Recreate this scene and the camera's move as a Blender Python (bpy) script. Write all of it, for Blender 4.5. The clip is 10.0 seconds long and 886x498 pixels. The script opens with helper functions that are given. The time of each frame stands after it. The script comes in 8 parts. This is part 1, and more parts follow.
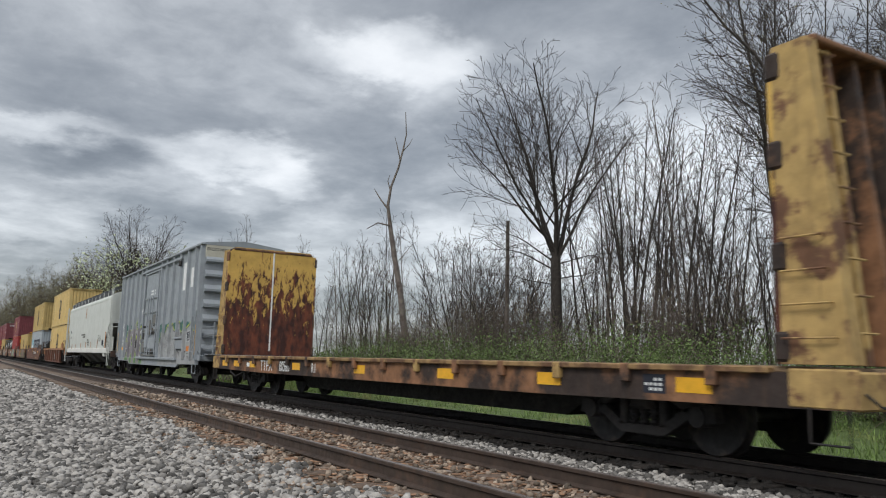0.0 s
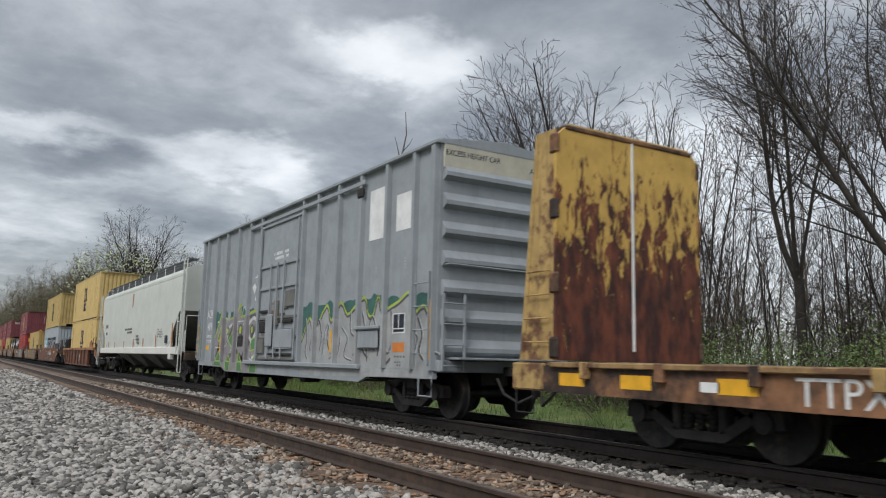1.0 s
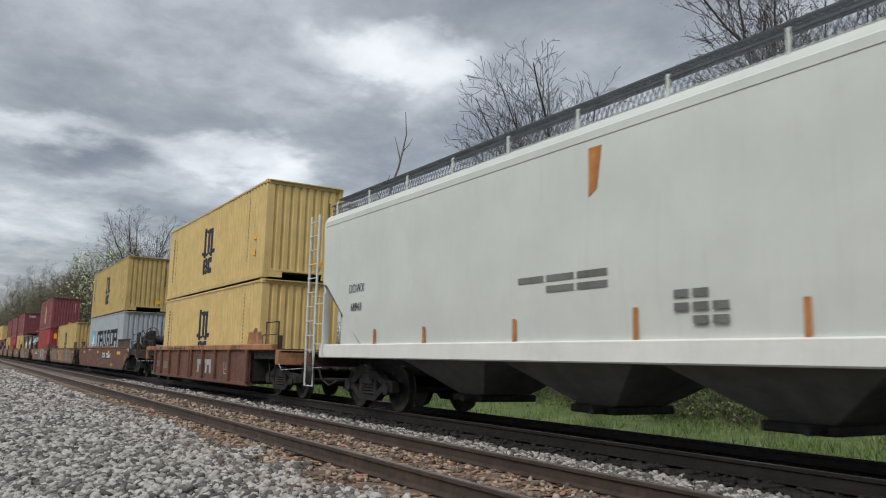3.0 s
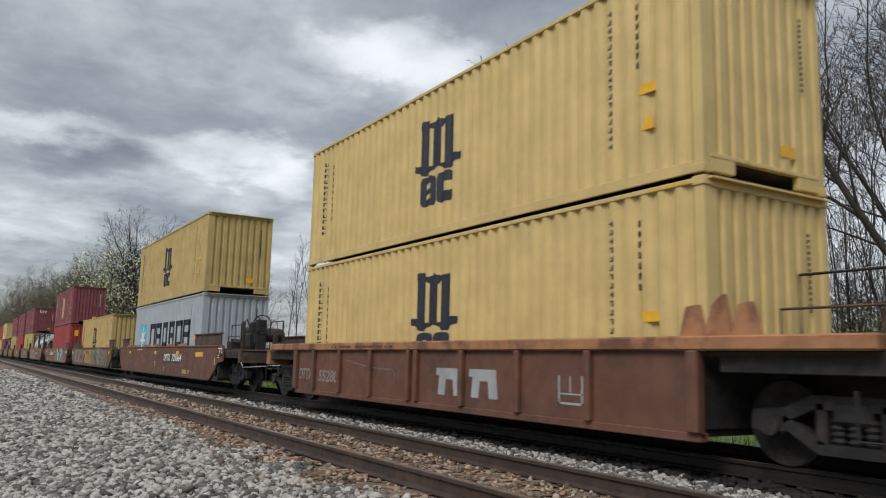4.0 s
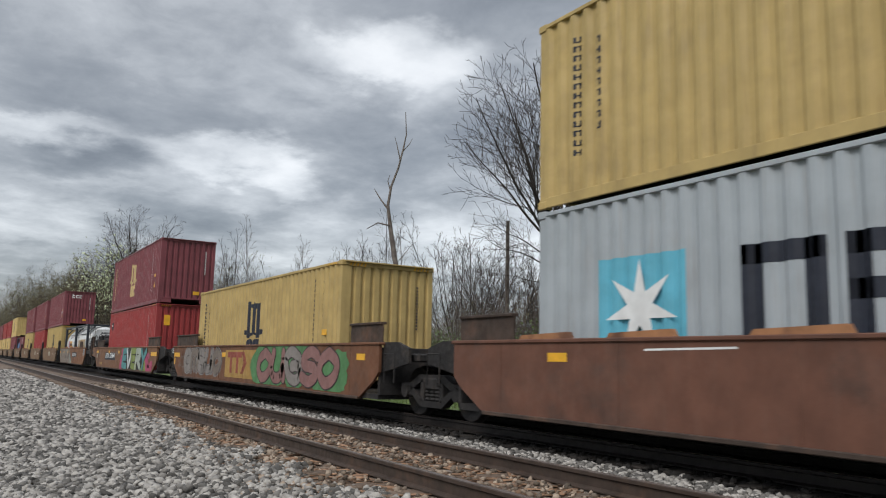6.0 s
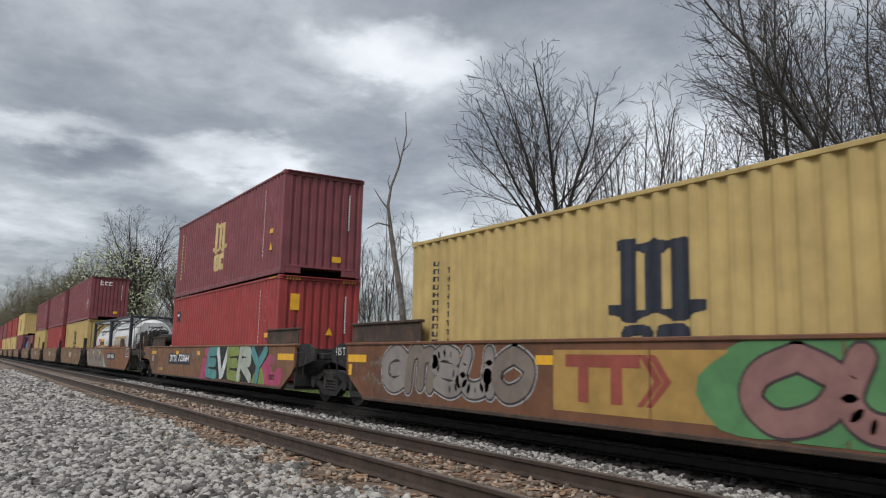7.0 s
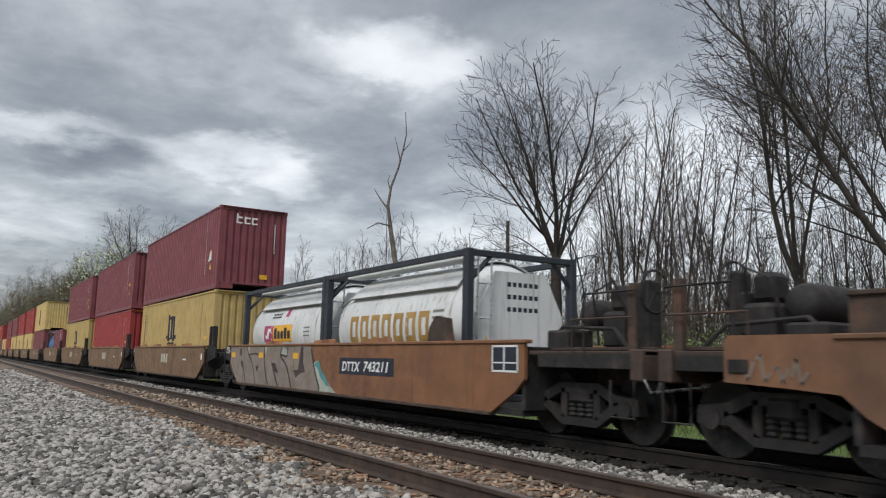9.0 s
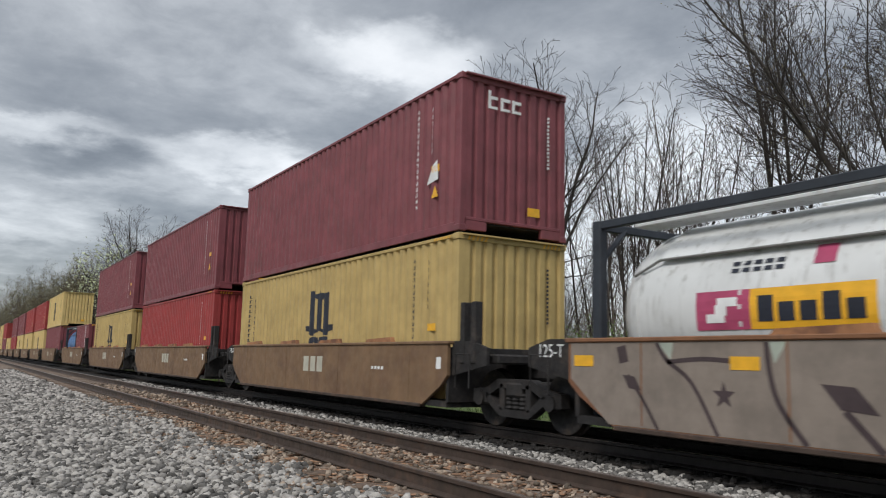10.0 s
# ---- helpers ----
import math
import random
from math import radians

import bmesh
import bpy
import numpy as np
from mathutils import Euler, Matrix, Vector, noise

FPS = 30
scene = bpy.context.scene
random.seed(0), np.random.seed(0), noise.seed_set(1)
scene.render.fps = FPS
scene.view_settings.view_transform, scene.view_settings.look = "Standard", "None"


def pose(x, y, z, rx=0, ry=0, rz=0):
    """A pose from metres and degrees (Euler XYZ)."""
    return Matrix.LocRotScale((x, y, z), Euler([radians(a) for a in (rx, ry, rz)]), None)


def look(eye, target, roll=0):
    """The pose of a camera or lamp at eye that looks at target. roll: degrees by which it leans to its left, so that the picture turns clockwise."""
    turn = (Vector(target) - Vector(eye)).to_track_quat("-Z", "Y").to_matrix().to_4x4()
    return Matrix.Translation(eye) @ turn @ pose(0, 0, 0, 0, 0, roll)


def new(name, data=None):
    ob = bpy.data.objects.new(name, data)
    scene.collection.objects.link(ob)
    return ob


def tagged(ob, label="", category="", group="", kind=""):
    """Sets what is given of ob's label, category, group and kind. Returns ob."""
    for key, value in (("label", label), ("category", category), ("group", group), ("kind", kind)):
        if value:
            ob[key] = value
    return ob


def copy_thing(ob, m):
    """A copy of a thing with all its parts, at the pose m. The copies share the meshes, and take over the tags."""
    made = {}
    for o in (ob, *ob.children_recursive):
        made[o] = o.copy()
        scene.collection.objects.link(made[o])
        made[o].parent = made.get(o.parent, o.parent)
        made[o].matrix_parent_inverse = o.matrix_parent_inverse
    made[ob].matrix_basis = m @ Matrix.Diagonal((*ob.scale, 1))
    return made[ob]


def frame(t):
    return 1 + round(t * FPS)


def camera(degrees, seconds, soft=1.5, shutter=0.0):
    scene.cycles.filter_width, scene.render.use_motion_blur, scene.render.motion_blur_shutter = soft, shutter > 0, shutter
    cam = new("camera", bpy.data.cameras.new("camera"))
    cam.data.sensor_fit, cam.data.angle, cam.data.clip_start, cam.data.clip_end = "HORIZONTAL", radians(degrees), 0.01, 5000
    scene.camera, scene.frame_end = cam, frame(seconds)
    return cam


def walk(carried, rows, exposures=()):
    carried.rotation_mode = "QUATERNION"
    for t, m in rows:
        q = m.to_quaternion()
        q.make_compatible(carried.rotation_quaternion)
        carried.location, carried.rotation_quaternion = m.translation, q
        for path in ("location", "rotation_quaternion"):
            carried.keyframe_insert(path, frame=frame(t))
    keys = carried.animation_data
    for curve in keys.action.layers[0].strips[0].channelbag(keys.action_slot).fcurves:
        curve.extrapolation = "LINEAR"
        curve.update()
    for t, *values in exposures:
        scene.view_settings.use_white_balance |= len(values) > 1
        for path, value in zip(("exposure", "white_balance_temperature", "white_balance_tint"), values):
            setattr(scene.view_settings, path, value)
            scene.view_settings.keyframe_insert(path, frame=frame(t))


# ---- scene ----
# ---------- camera: it stands still beside the tracks ----------
EYE = Vector((0.0, 0.0, 1.026))
YAW, PITCH, ROLL = radians(31.50), radians(8.22), 1.357
AIM = Vector((-math.cos(YAW) * math.cos(PITCH), math.sin(YAW) * math.cos(PITCH), math.sin(PITCH)))
cam = camera(59.26, 10.0, 1.1, 0.1)
walk(cam, [(0, look(EYE, EYE + AIM, ROLL)), (10, look(EYE, EYE + AIM, ROLL))], [(0, 0.0), (10, 0.0)])

# ---------- sky, sun ----------
SUN_EL, SUN_AZ = radians(44), radians(152)


def make_world():
    world = bpy.data.worlds.new("overcast_sky")
    scene.world = world
    world.use_nodes = True
    nt = world.node_tree
    nt.nodes.clear()
    N, L = nt.nodes.new, nt.links.new

    def math_node(op, a, b=None, clamp=False):
        n = N("ShaderNodeMath")
        n.operation, n.use_clamp = op, clamp
        for k, v in enumerate((a, b)):
            if v is None:
                continue
            if isinstance(v, (int, float)):
                n.inputs[k].default_value = v
            else:
                L(v, n.inputs[k])
        return n.outputs[0]

    co = N("ShaderNodeTexCoord").outputs["Generated"]
    sep = N("ShaderNodeSeparateXYZ")
    L(co, sep.inputs[0])
    up = math_node("MAXIMUM", sep.outputs[2], 0.0)
    flat = N("ShaderNodeCombineXYZ")
    den = math_node("ADD", up, 0.14)
    L(math_node("DIVIDE", sep.outputs[0], den), flat.inputs[0])
    L(math_node("DIVIDE", sep.outputs[1], den), flat.inputs[1])

    def fbm(scale, detail, rough, offset, distort=0.0):
        add = N("ShaderNodeVectorMath")
        add.operation = "ADD"
        L(flat.outputs[0], add.inputs[0])
        add.inputs[1].default_value = offset
        n = N("ShaderNodeTexNoise")
        L(add.outputs[0], n.inputs["Vector"])
        n.inputs["Scale"].default_value = scale
        n.inputs["Detail"].default_value = detail
        n.inputs["Roughness"].default_value = rough
        n.inputs["Distortion"].default_value = distort
        return n

    big = fbm(1.5, 7, 0.5, (5.3, 2.9, 0.0), 0.25)
    fine = fbm(4.2, 8, 0.6, (8.3, 4.1, 2.0), 0.2)
    warp = fbm(2.6, 6, 0.58, (1.0, 9.0, 4.0))
    # the view direction, ragged by noise, for the breaks in the cloud deck
    off = N("ShaderNodeVectorMath")
    off.operation = "SUBTRACT"
    L(warp.outputs["Color"], off.inputs[0])
    off.inputs[1].default_value = (0.5, 0.5, 0.5)
    amt = N("ShaderNodeVectorMath")
    amt.operation = "SCALE"
    L(off.outputs[0], amt.inputs[0])
    amt.inputs["Scale"].default_value = 0.12
    rag = N("ShaderNodeVectorMath")
    rag.operation = "ADD"
    L(co, rag.inputs[0])
    L(amt.outputs[0], rag.inputs[1])
    unit = N("ShaderNodeVectorMath")
    unit.operation = "NORMALIZE"
    L(rag.outputs[0], unit.inputs[0])
    value = math_node("ADD", math_node("MULTIPLY", big.outputs[0], 0.66), math_node("MULTIPLY", fine.outputs[0], 0.42))
    # breaks (positive) and heavy banks (negative): heading from -x towards +y, elevation, half widths along and up, in degrees, weight
    usep = N("ShaderNodeSeparateXYZ")
    L(unit.outputs[0], usep.inputs[0])
    heading = math_node("ARCTAN2", usep.outputs[1], math_node("MULTIPLY", usep.outputs[0], -1.0))
    height = math_node("ARCSINE", usep.outputs[2])
    for az, el, wide, tall, weight in CLOUDS:
        da = math_node("MULTIPLY", math_node("SUBTRACT", heading, radians(az)), 1 / radians(wide))
        de = math_node("MULTIPLY", math_node("SUBTRACT", height, radians(el)), 1 / radians(tall))
        r2 = math_node("ADD", math_node("MULTIPLY", da, da), math_node("MULTIPLY", de, de))
        rng = N("ShaderNodeMapRange")
        rng.interpolation_type = "SMOOTHSTEP"
        L(r2, rng.inputs[0])
        rng.inputs[1].default_value, rng.inputs[2].default_value = 0.0, 2.4
        rng.inputs[3].default_value, rng.inputs[4].default_value = weight, 0.0
        value = math_node("ADD", value, rng.outputs[0])
    ramp = N("ShaderNodeValToRGB")
    L(value, ramp.inputs[0])
    els = ramp.color_ramp.elements
    ramp.color_ramp.interpolation = "B_SPLINE"
    els[0].position, els[0].color = 0.22, (0.125, 0.135, 0.152, 1)
    els[1].position, els[1].color = 1.0, (0.92, 0.94, 0.96, 1)
    for pos, col in ((0.36, (0.195, 0.21, 0.232, 1)), (0.48, (0.275, 0.295, 0.32, 1)), (0.60, (0.37, 0.39, 0.415, 1)), (0.78, (0.66, 0.69, 0.72, 1))):
        e = els.new(pos)
        e.color = col
    sky = N("ShaderNodeTexSky")
    sky.sky_type, sky.sun_disc = "NISHITA", False
    sky.sun_elevation, sky.sun_rotation = SUN_EL, SUN_AZ
    dim = N("ShaderNodeVectorMath")
    dim.operation = "SCALE"
    L(sky.outputs[0], dim.inputs[0])
    dim.inputs["Scale"].default_value = 0.02
    # an overcast deck is about three times brighter overhead than at the horizon
    lift = N("ShaderNodeMapRange")
    L(up, lift.inputs[0])
    lift.inputs[1].default_value, lift.inputs[2].default_value = 0.40, 1.0
    lift.inputs[3].default_value, lift.inputs[4].default_value = 1.0, ZENITH
    deck = N("ShaderNodeVectorMath")
    deck.operation = "SCALE"
    L(ramp.outputs[0], deck.inputs[0])
    L(lift.outputs[0], deck.inputs["Scale"])
    both = N("ShaderNodeVectorMath")
    both.operation = "ADD"
    L(deck.outputs[0], both.inputs[0])
    L(dim.outputs[0], both.inputs[1])
    bg = N("ShaderNodeBackground")
    L(both.outputs[0], bg.inputs[0])
    bg.inputs[1].default_value = 1.0
    out = N("ShaderNodeOutputWorld")
    L(bg.outputs[0], out.inputs[0])


ZENITH = 2.6
CLOUDS = [(28.4, 22.3, 4.4, 1.6, 0.24), (24.0, 21.6, 3.6, 1.2, 0.14), (30.6, 20.4, 2.2, 1.8, 0.10), (15.5, 14.2, 5.2, 1.5, 0.27), (19.9, 12.9, 1.6, 1.1, 0.16), (3.5, 15.2, 4.2, 1.2, 0.22),
          (14, 11.6, 8, 1.3, 0.10), (3, 9.0, 5, 1.3, 0.10), (40, 10, 10, 4.5, 0.16), (52, 9, 11, 7, 0.25), (27, 8, 7, 3, 0.12), (16, 6, 7, 2, 0.05),
          (19, 27, 9, 3.0, -0.07), (6.0, 13.2, 3.2, 1.4, -0.15), (23.5, 16.4, 4.6, 2.6, -0.14), (41, 26, 9, 3, -0.07), (35, 16.5, 6, 2.5, -0.08), (10, 18.6, 7, 1.8, -0.03), (6, 22, 9, 4, 0.07), (44, 20, 10, 6, 0.05), (8, 10.3, 6, 0.8, -0.05)]
make_world()
sun = new("sun", bpy.data.lights.new("sun", "SUN"))
sun.data.energy, sun.data.angle, sun.data.color = 1.9, radians(24), (1.0, 0.97, 0.92)
sun.matrix_world = look((0, 0, 60), Vector((0, 0, 60)) - Vector((math.sin(SUN_AZ) * math.cos(SUN_EL), math.cos(SUN_AZ) * math.cos(SUN_EL), math.sin(SUN_EL))))


# ---------- materials ----------
def surface(name, col, rough=0.7, metal=0.0, var=0.25, scale=3.0, col2=None, mix_scale=1.2, mix=(0.5, 0.7), bump=0.2, bump_scale=40.0,
            streak=0.0, each=0.0, islands=0.0, dirt=None, dirt_amt=0.0, spec=0.4):
    """A procedural surface: base colour with grain at two scales, patches of a second colour, streaks that run down, fine relief."""
    m = bpy.data.materials.new(name)
    m.use_nodes = True
    nt = m.node_tree
    N, L = nt.nodes.new, nt.links.new
    b = nt.nodes["Principled BSDF"]
    b.inputs["Roughness"].default_value, b.inputs["Metallic"].default_value = rough, metal
    b.inputs["Specular IOR Level"].default_value = spec
    co = N("ShaderNodeTexCoord").outputs["Object"]

    def noise_at(s, detail=5, vec=co, rough_=0.6):
        n = N("ShaderNodeTexNoise")
        L(vec, n.inputs["Vector"])
        n.inputs["Scale"].default_value, n.inputs["Detail"].default_value, n.inputs["Roughness"].default_value = s, detail, rough_
        return n.outputs[0]

    def mixer(fac, a, c, blend="MIX"):
        n = N("ShaderNodeMix")
        n.data_type, n.blend_type = "RGBA", blend
        for k, v in ((0, fac), (6, a), (7, c)):
            if isinstance(v, (int, float)):
                n.inputs[k].default_value = v
            elif isinstance(v, tuple):
                n.inputs[k].default_value = (*v[:3], 1)
            else:
                L(v, n.inputs[k])
        return n.outputs[2]

    def ramp_of(src, lo, hi, a=0.0, c=1.0):
        n = N("ShaderNodeMapRange")
        n.interpolation_type = "SMOOTHSTEP"
        L(src, n.inputs[0])
        for k, v in zip((1, 2, 3, 4), (lo, hi, a, c)):
            n.inputs[k].default_value = v
        return n.outputs[0]

    out = mixer(0.0, tuple(col), tuple(col))
    if col2:
        out = mixer(ramp_of(noise_at(mix_scale, 8, rough_=0.65), *mix), tuple(col), tuple(col2))
    if streak:
        mp = N("ShaderNodeMapping")
        mp.inputs["Scale"].default_value = (5.0, 5.0, 0.35)
        L(co, mp.inputs["Vector"])
        s = ramp_of(noise_at(2.2, 6, mp.outputs[0]), 0.52, 0.72, 0.0, streak)
        out = mixer(s, out, tuple(dirt or (0.09, 0.055, 0.035)))
    if dirt and dirt_amt:
        out = mixer(ramp_of(noise_at(0.9, 9, rough_=0.7), 0.5, 0.72, 0.0, dirt_amt), out, tuple(dirt))
    g = ramp_of(noise_at(scale, 6), 0.25, 0.75, 1 - var, 1 + var)
    gv = N("ShaderNodeCombineXYZ")
    for k in range(3):
        L(g, gv.inputs[k])
    out = mixer(1.0, out, gv.outputs[0], "MULTIPLY")
    if each or islands:
        src = N("ShaderNodeObjectInfo").outputs["Random"] if each else N("ShaderNodeNewGeometry").outputs["Random Per Island"]
        w = each or islands
        r = ramp_of(src, 0.0, 1.0, 1 - w, 1 + w)
        rv = N("ShaderNodeCombineXYZ")
        for k in range(3):
            L(r, rv.inputs[k])
        out = mixer(1.0, out, rv.outputs[0], "MULTIPLY")
    L(out, b.inputs["Base Color"])
    if bump:
        bn = N("ShaderNodeBump")
        bn.inputs["Strength"].default_value, bn.inputs["Distance"].default_value = bump, 0.02
        L(noise_at(bump_scale, 6), bn.inputs["Height"])
        L(bn.outputs[0], b.inputs["Normal"])
    L(ramp_of(noise_at(scale * 2.3, 4), 0.3, 0.7, max(0.05, rough - 0.12), min(1, rough + 0.12)), b.inputs["Roughness"])
    return m


RUST = (0.13, 0.05, 0.025)
GRIME = (0.05, 0.04, 0.033)
M = {
    "yellow": surface("yellow_container_paint", (0.60, 0.44, 0.185), 0.55, var=0.1, scale=2, streak=0.16, dirt=(0.22, 0.15, 0.06), dirt_amt=0.12, bump=0.05),
    "maroon": surface("maroon_container_paint", (0.205, 0.058, 0.069), 0.5, var=0.16, scale=2, streak=0.3, dirt=(0.10, 0.055, 0.05), dirt_amt=0.35, bump=0.05),
    "red": surface("red_container_paint", (0.31, 0.045, 0.045), 0.5, var=0.14, scale=2, streak=0.25, dirt=(0.15, 0.055, 0.045), dirt_amt=0.3, bump=0.05),
    "grey_blue": surface("pale_grey_container_paint", (0.36, 0.395, 0.425), 0.5, var=0.08, scale=2, streak=0.25, dirt=(0.25, 0.2, 0.16), dirt_amt=0.12, bump=0.05),
    "navy": surface("dark_navy_marking_paint", (0.022, 0.026, 0.04), 0.6, var=0.2, bump=0),
    "cream_mark": surface("faded_yellow_marking_paint", (0.55, 0.42, 0.2), 0.6, var=0.2, bump=0),
    "white_mark": surface("white_marking_paint", (0.75, 0.76, 0.76), 0.6, var=0.12, bump=0),
    "sky_mark": surface("light_blue_marking_paint", (0.12, 0.42, 0.55), 0.6, var=0.12, bump=0),
    "amber": surface("amber_reflective_sheet", (0.80, 0.42, 0.03), 0.4, var=0.12, scale=6, bump=0),
    "dark": surface("grimy_black_steel", (0.022, 0.020, 0.020), 0.75, var=0.35, scale=5, col2=(0.052, 0.042, 0.037), mix_scale=3, bump=0.2),
    "wheel": surface("oily_wheel_steel", (0.02, 0.018, 0.018), 0.6, 0.1, var=0.3, scale=6, col2=(0.06, 0.045, 0.035), mix_scale=3),
    "bright": surface("worn_bright_steel", (0.55, 0.55, 0.55), 0.3, 0.9, var=0.15, bump=0),
    "brown": surface("brown_oxide_car_paint", (0.145, 0.064, 0.042), 0.65, var=0.2, scale=2.5, col2=(0.095, 0.055, 0.042), mix_scale=0.8, streak=0.35, dirt=(0.16, 0.085, 0.06), dirt_amt=0.35, bump=0.1),
    "tan": surface("faded_yellow_brown_car_paint", (0.205, 0.125, 0.07), 0.65, var=0.15, scale=2.5, col2=(0.155, 0.09, 0.055), mix_scale=0.8, streak=0.35, dirt=(0.13, 0.07, 0.045), dirt_amt=0.4, bump=0.1),
    "rust_brown": surface("rust_brown_car_paint", (0.165, 0.072, 0.038), 0.65, var=0.18, scale=2.5, col2=(0.11, 0.06, 0.042), mix_scale=0.7, streak=0.4, dirt=(0.10, 0.065, 0.05), dirt_amt=0.5, bump=0.1),
    "orange_brown": surface("orange_brown_car_paint", (0.225, 0.105, 0.052), 0.65, var=0.16, scale=2.5, col2=(0.17, 0.075, 0.045), mix_scale=0.7, streak=0.35, dirt=(0.12, 0.07, 0.05), dirt_amt=0.45, bump=0.1),
    "warm_brown": surface("warm_brown_car_paint", (0.205, 0.102, 0.056), 0.65, var=0.18, scale=2.5, col2=(0.13, 0.07, 0.046), mix_scale=0.6, streak=0.4, dirt=(0.12, 0.075, 0.055), dirt_amt=0.45, bump=0.1),
    "yellow_dull": surface("dull_yellow_container_paint", (0.47, 0.342, 0.138), 0.6, var=0.12, scale=2, streak=0.25, dirt=(0.18, 0.12, 0.06), dirt_amt=0.2, bump=0.05),
    "sill_orange": surface("worn_orange_sill_paint", (0.36, 0.17, 0.08), 0.65, var=0.2, scale=3, col2=(0.16, 0.075, 0.045), mix_scale=1.3, mix=(0.45, 0.62), bump=0.1),
}


# ---------- mesh building ----------
class Build:
    """Collects vertices and faces of one mesh."""

    def __init__(self):
        self.v, self.f, self.m = [], [], []

    def add(self, verts, faces, mat=0):
        k = len(self.v)
        self.v += [tuple(p) for p in verts]
        self.f += [tuple(i + k for i in q) for q in faces]
        self.m += [mat] * len(faces)
        return self

    def box(self, x0, x1, y0, y1, z0, z1, mat=0):
        return self.add([(x, y, z) for x in (x0, x1) for y in (y0, y1) for z in (z0, z1)],
                        [(0, 1, 3, 2), (4, 6, 7, 5), (0, 4, 5, 1), (2, 3, 7, 6), (0, 2, 6, 4), (1, 5, 7, 3)], mat)

    def block(self, x0, x1, y0, y1, z0, z1, c=0.01, mat=0):
        """A box with chamfered edges."""
        p = []
        for x, sx in ((x0, 1), (x1, -1)):
            for y, sy in ((y0, 1), (y1, -1)):
                for z, sz in ((z0, 1), (z1, -1)):
                    p += [(x + sx * c, y + sy * c, z), (x + sx * c, y, z + sz * c), (x, y + sy * c, z + sz * c)]
        i = lambda a, b, d, k: (a * 4 + b * 2 + d) * 3 + k
        f = []
        for a in (0, 1):
            f.append((i(a, 0, 0, 2), i(a, 0, 1, 2), i(a, 1, 1, 2), i(a, 1, 0, 2)))
            f.append((i(0, a, 0, 1), i(1, a, 0, 1), i(1, a, 1, 1), i(0, a, 1, 1)))
            f.append((i(0, 0, a, 0), i(1, 0, a, 0), i(1, 1, a, 0), i(0, 1, a, 0)))
            for b in (0, 1):
                f.append((i(0, a, b, 0), i(1, a, b, 0), i(1, a, b, 1), i(0, a, b, 1)))
                f.append((i(a, 0, b, 0), i(a, 1, b, 0), i(a, 1, b, 2), i(a, 0, b, 2)))
                f.append((i(a, b, 0, 1), i(a, b, 1, 1), i(a, b, 1, 2), i(a, b, 0, 2)))
                for d in (0, 1):
                    f.append((i(a, b, d, 0), i(a, b, d, 1), i(a, b, d, 2)))
        return self.add(p, f, mat)

    def prism(self, pts, axis, a0, a1, mat=0):
        """A polygon in the plane across the axis ('x': (y, z), 'y': (x, z), 'z': (x, y)), drawn from a0 to a1."""
        def place(p, a):
            return {"x": (a, p[0], p[1]), "y": (p[0], a, p[1]), "z": (p[0], p[1], a)}[axis]
        n = len(pts)
        return self.add([place(p, a) for a in (a0, a1) for p in pts],
                        [tuple(range(n)), tuple(range(2 * n - 1, n - 1, -1))] + [(i, (i + 1) % n, n + (i + 1) % n, n + i) for i in range(n)], mat)

    def cyl(self, axis, c, r, a0, a1, n=16, mat=0):
        return self.prism([(c[0] + r * math.cos(2 * math.pi * k / n), c[1] + r * math.sin(2 * math.pi * k / n)) for k in range(n)], axis, a0, a1, mat)

    def lathe(self, axis, c, profile, n=20, mat=0):
        """Rings of (along, radius) about an axis."""
        verts = []
        for a, r in profile:
            for k in range(n):
                u, w = c[0] + r * math.cos(2 * math.pi * k / n), c[1] + r * math.sin(2 * math.pi * k / n)
                verts.append({"x": (a, u, w), "y": (u, a, w), "z": (u, w, a)}[axis])
        faces = [(j * n + k, j * n + (k + 1) % n, (j + 1) * n + (k + 1) % n, (j + 1) * n + k) for j in range(len(profile) - 1) for k in range(n)]
        faces += [tuple(range(n)), tuple((len(profile) - 1) * n + k for k in range(n - 1, -1, -1))]
        return self.add(verts, faces, mat)

    def tube(self, path, r, n=6, mat=0):
        path = [Vector(p) for p in path]
        verts = []
        for i, p in enumerate(path):
            d = (path[min(i + 1, len(path) - 1)] - path[max(i - 1, 0)]).normalized()
            a = d.cross(Vector((0, 0, 1)) if abs(d.z) < 0.9 else Vector((1, 0, 0))).normalized()
            b = d.cross(a)
            verts += [p + (a * math.cos(2 * math.pi * k / n) + b * math.sin(2 * math.pi * k / n)) * r for k in range(n)]
        faces = [(j * n + k, j * n + (k + 1) % n, (j + 1) * n + (k + 1) % n, (j + 1) * n + k) for j in range(len(path) - 1) for k in range(n)]
        faces += [tuple(range(n)), tuple((len(path) - 1) * n + k for k in range(n - 1, -1, -1))]
        return self.add(verts, faces, mat)

    def mesh(self, name, mats, smooth=False):
        me = bpy.data.meshes.new(name)
        me.from_pydata(self.v, [], self.f)
        bm = bmesh.new()
        bm.from_mesh(me)
        bmesh.ops.recalc_face_normals(bm, faces=bm.faces)
        bm.to_mesh(me)
        bm.free()
        for m in (mats if isinstance(mats, (list, tuple)) else [mats]):
            me.materials.append(m)
        me.polygons.foreach_set("material_index", self.m)
        if smooth:
            me.polygons.foreach_set("use_smooth", [True] * len(me.polygons))
            me.set_sharp_from_angle(angle=radians(40))
        return me


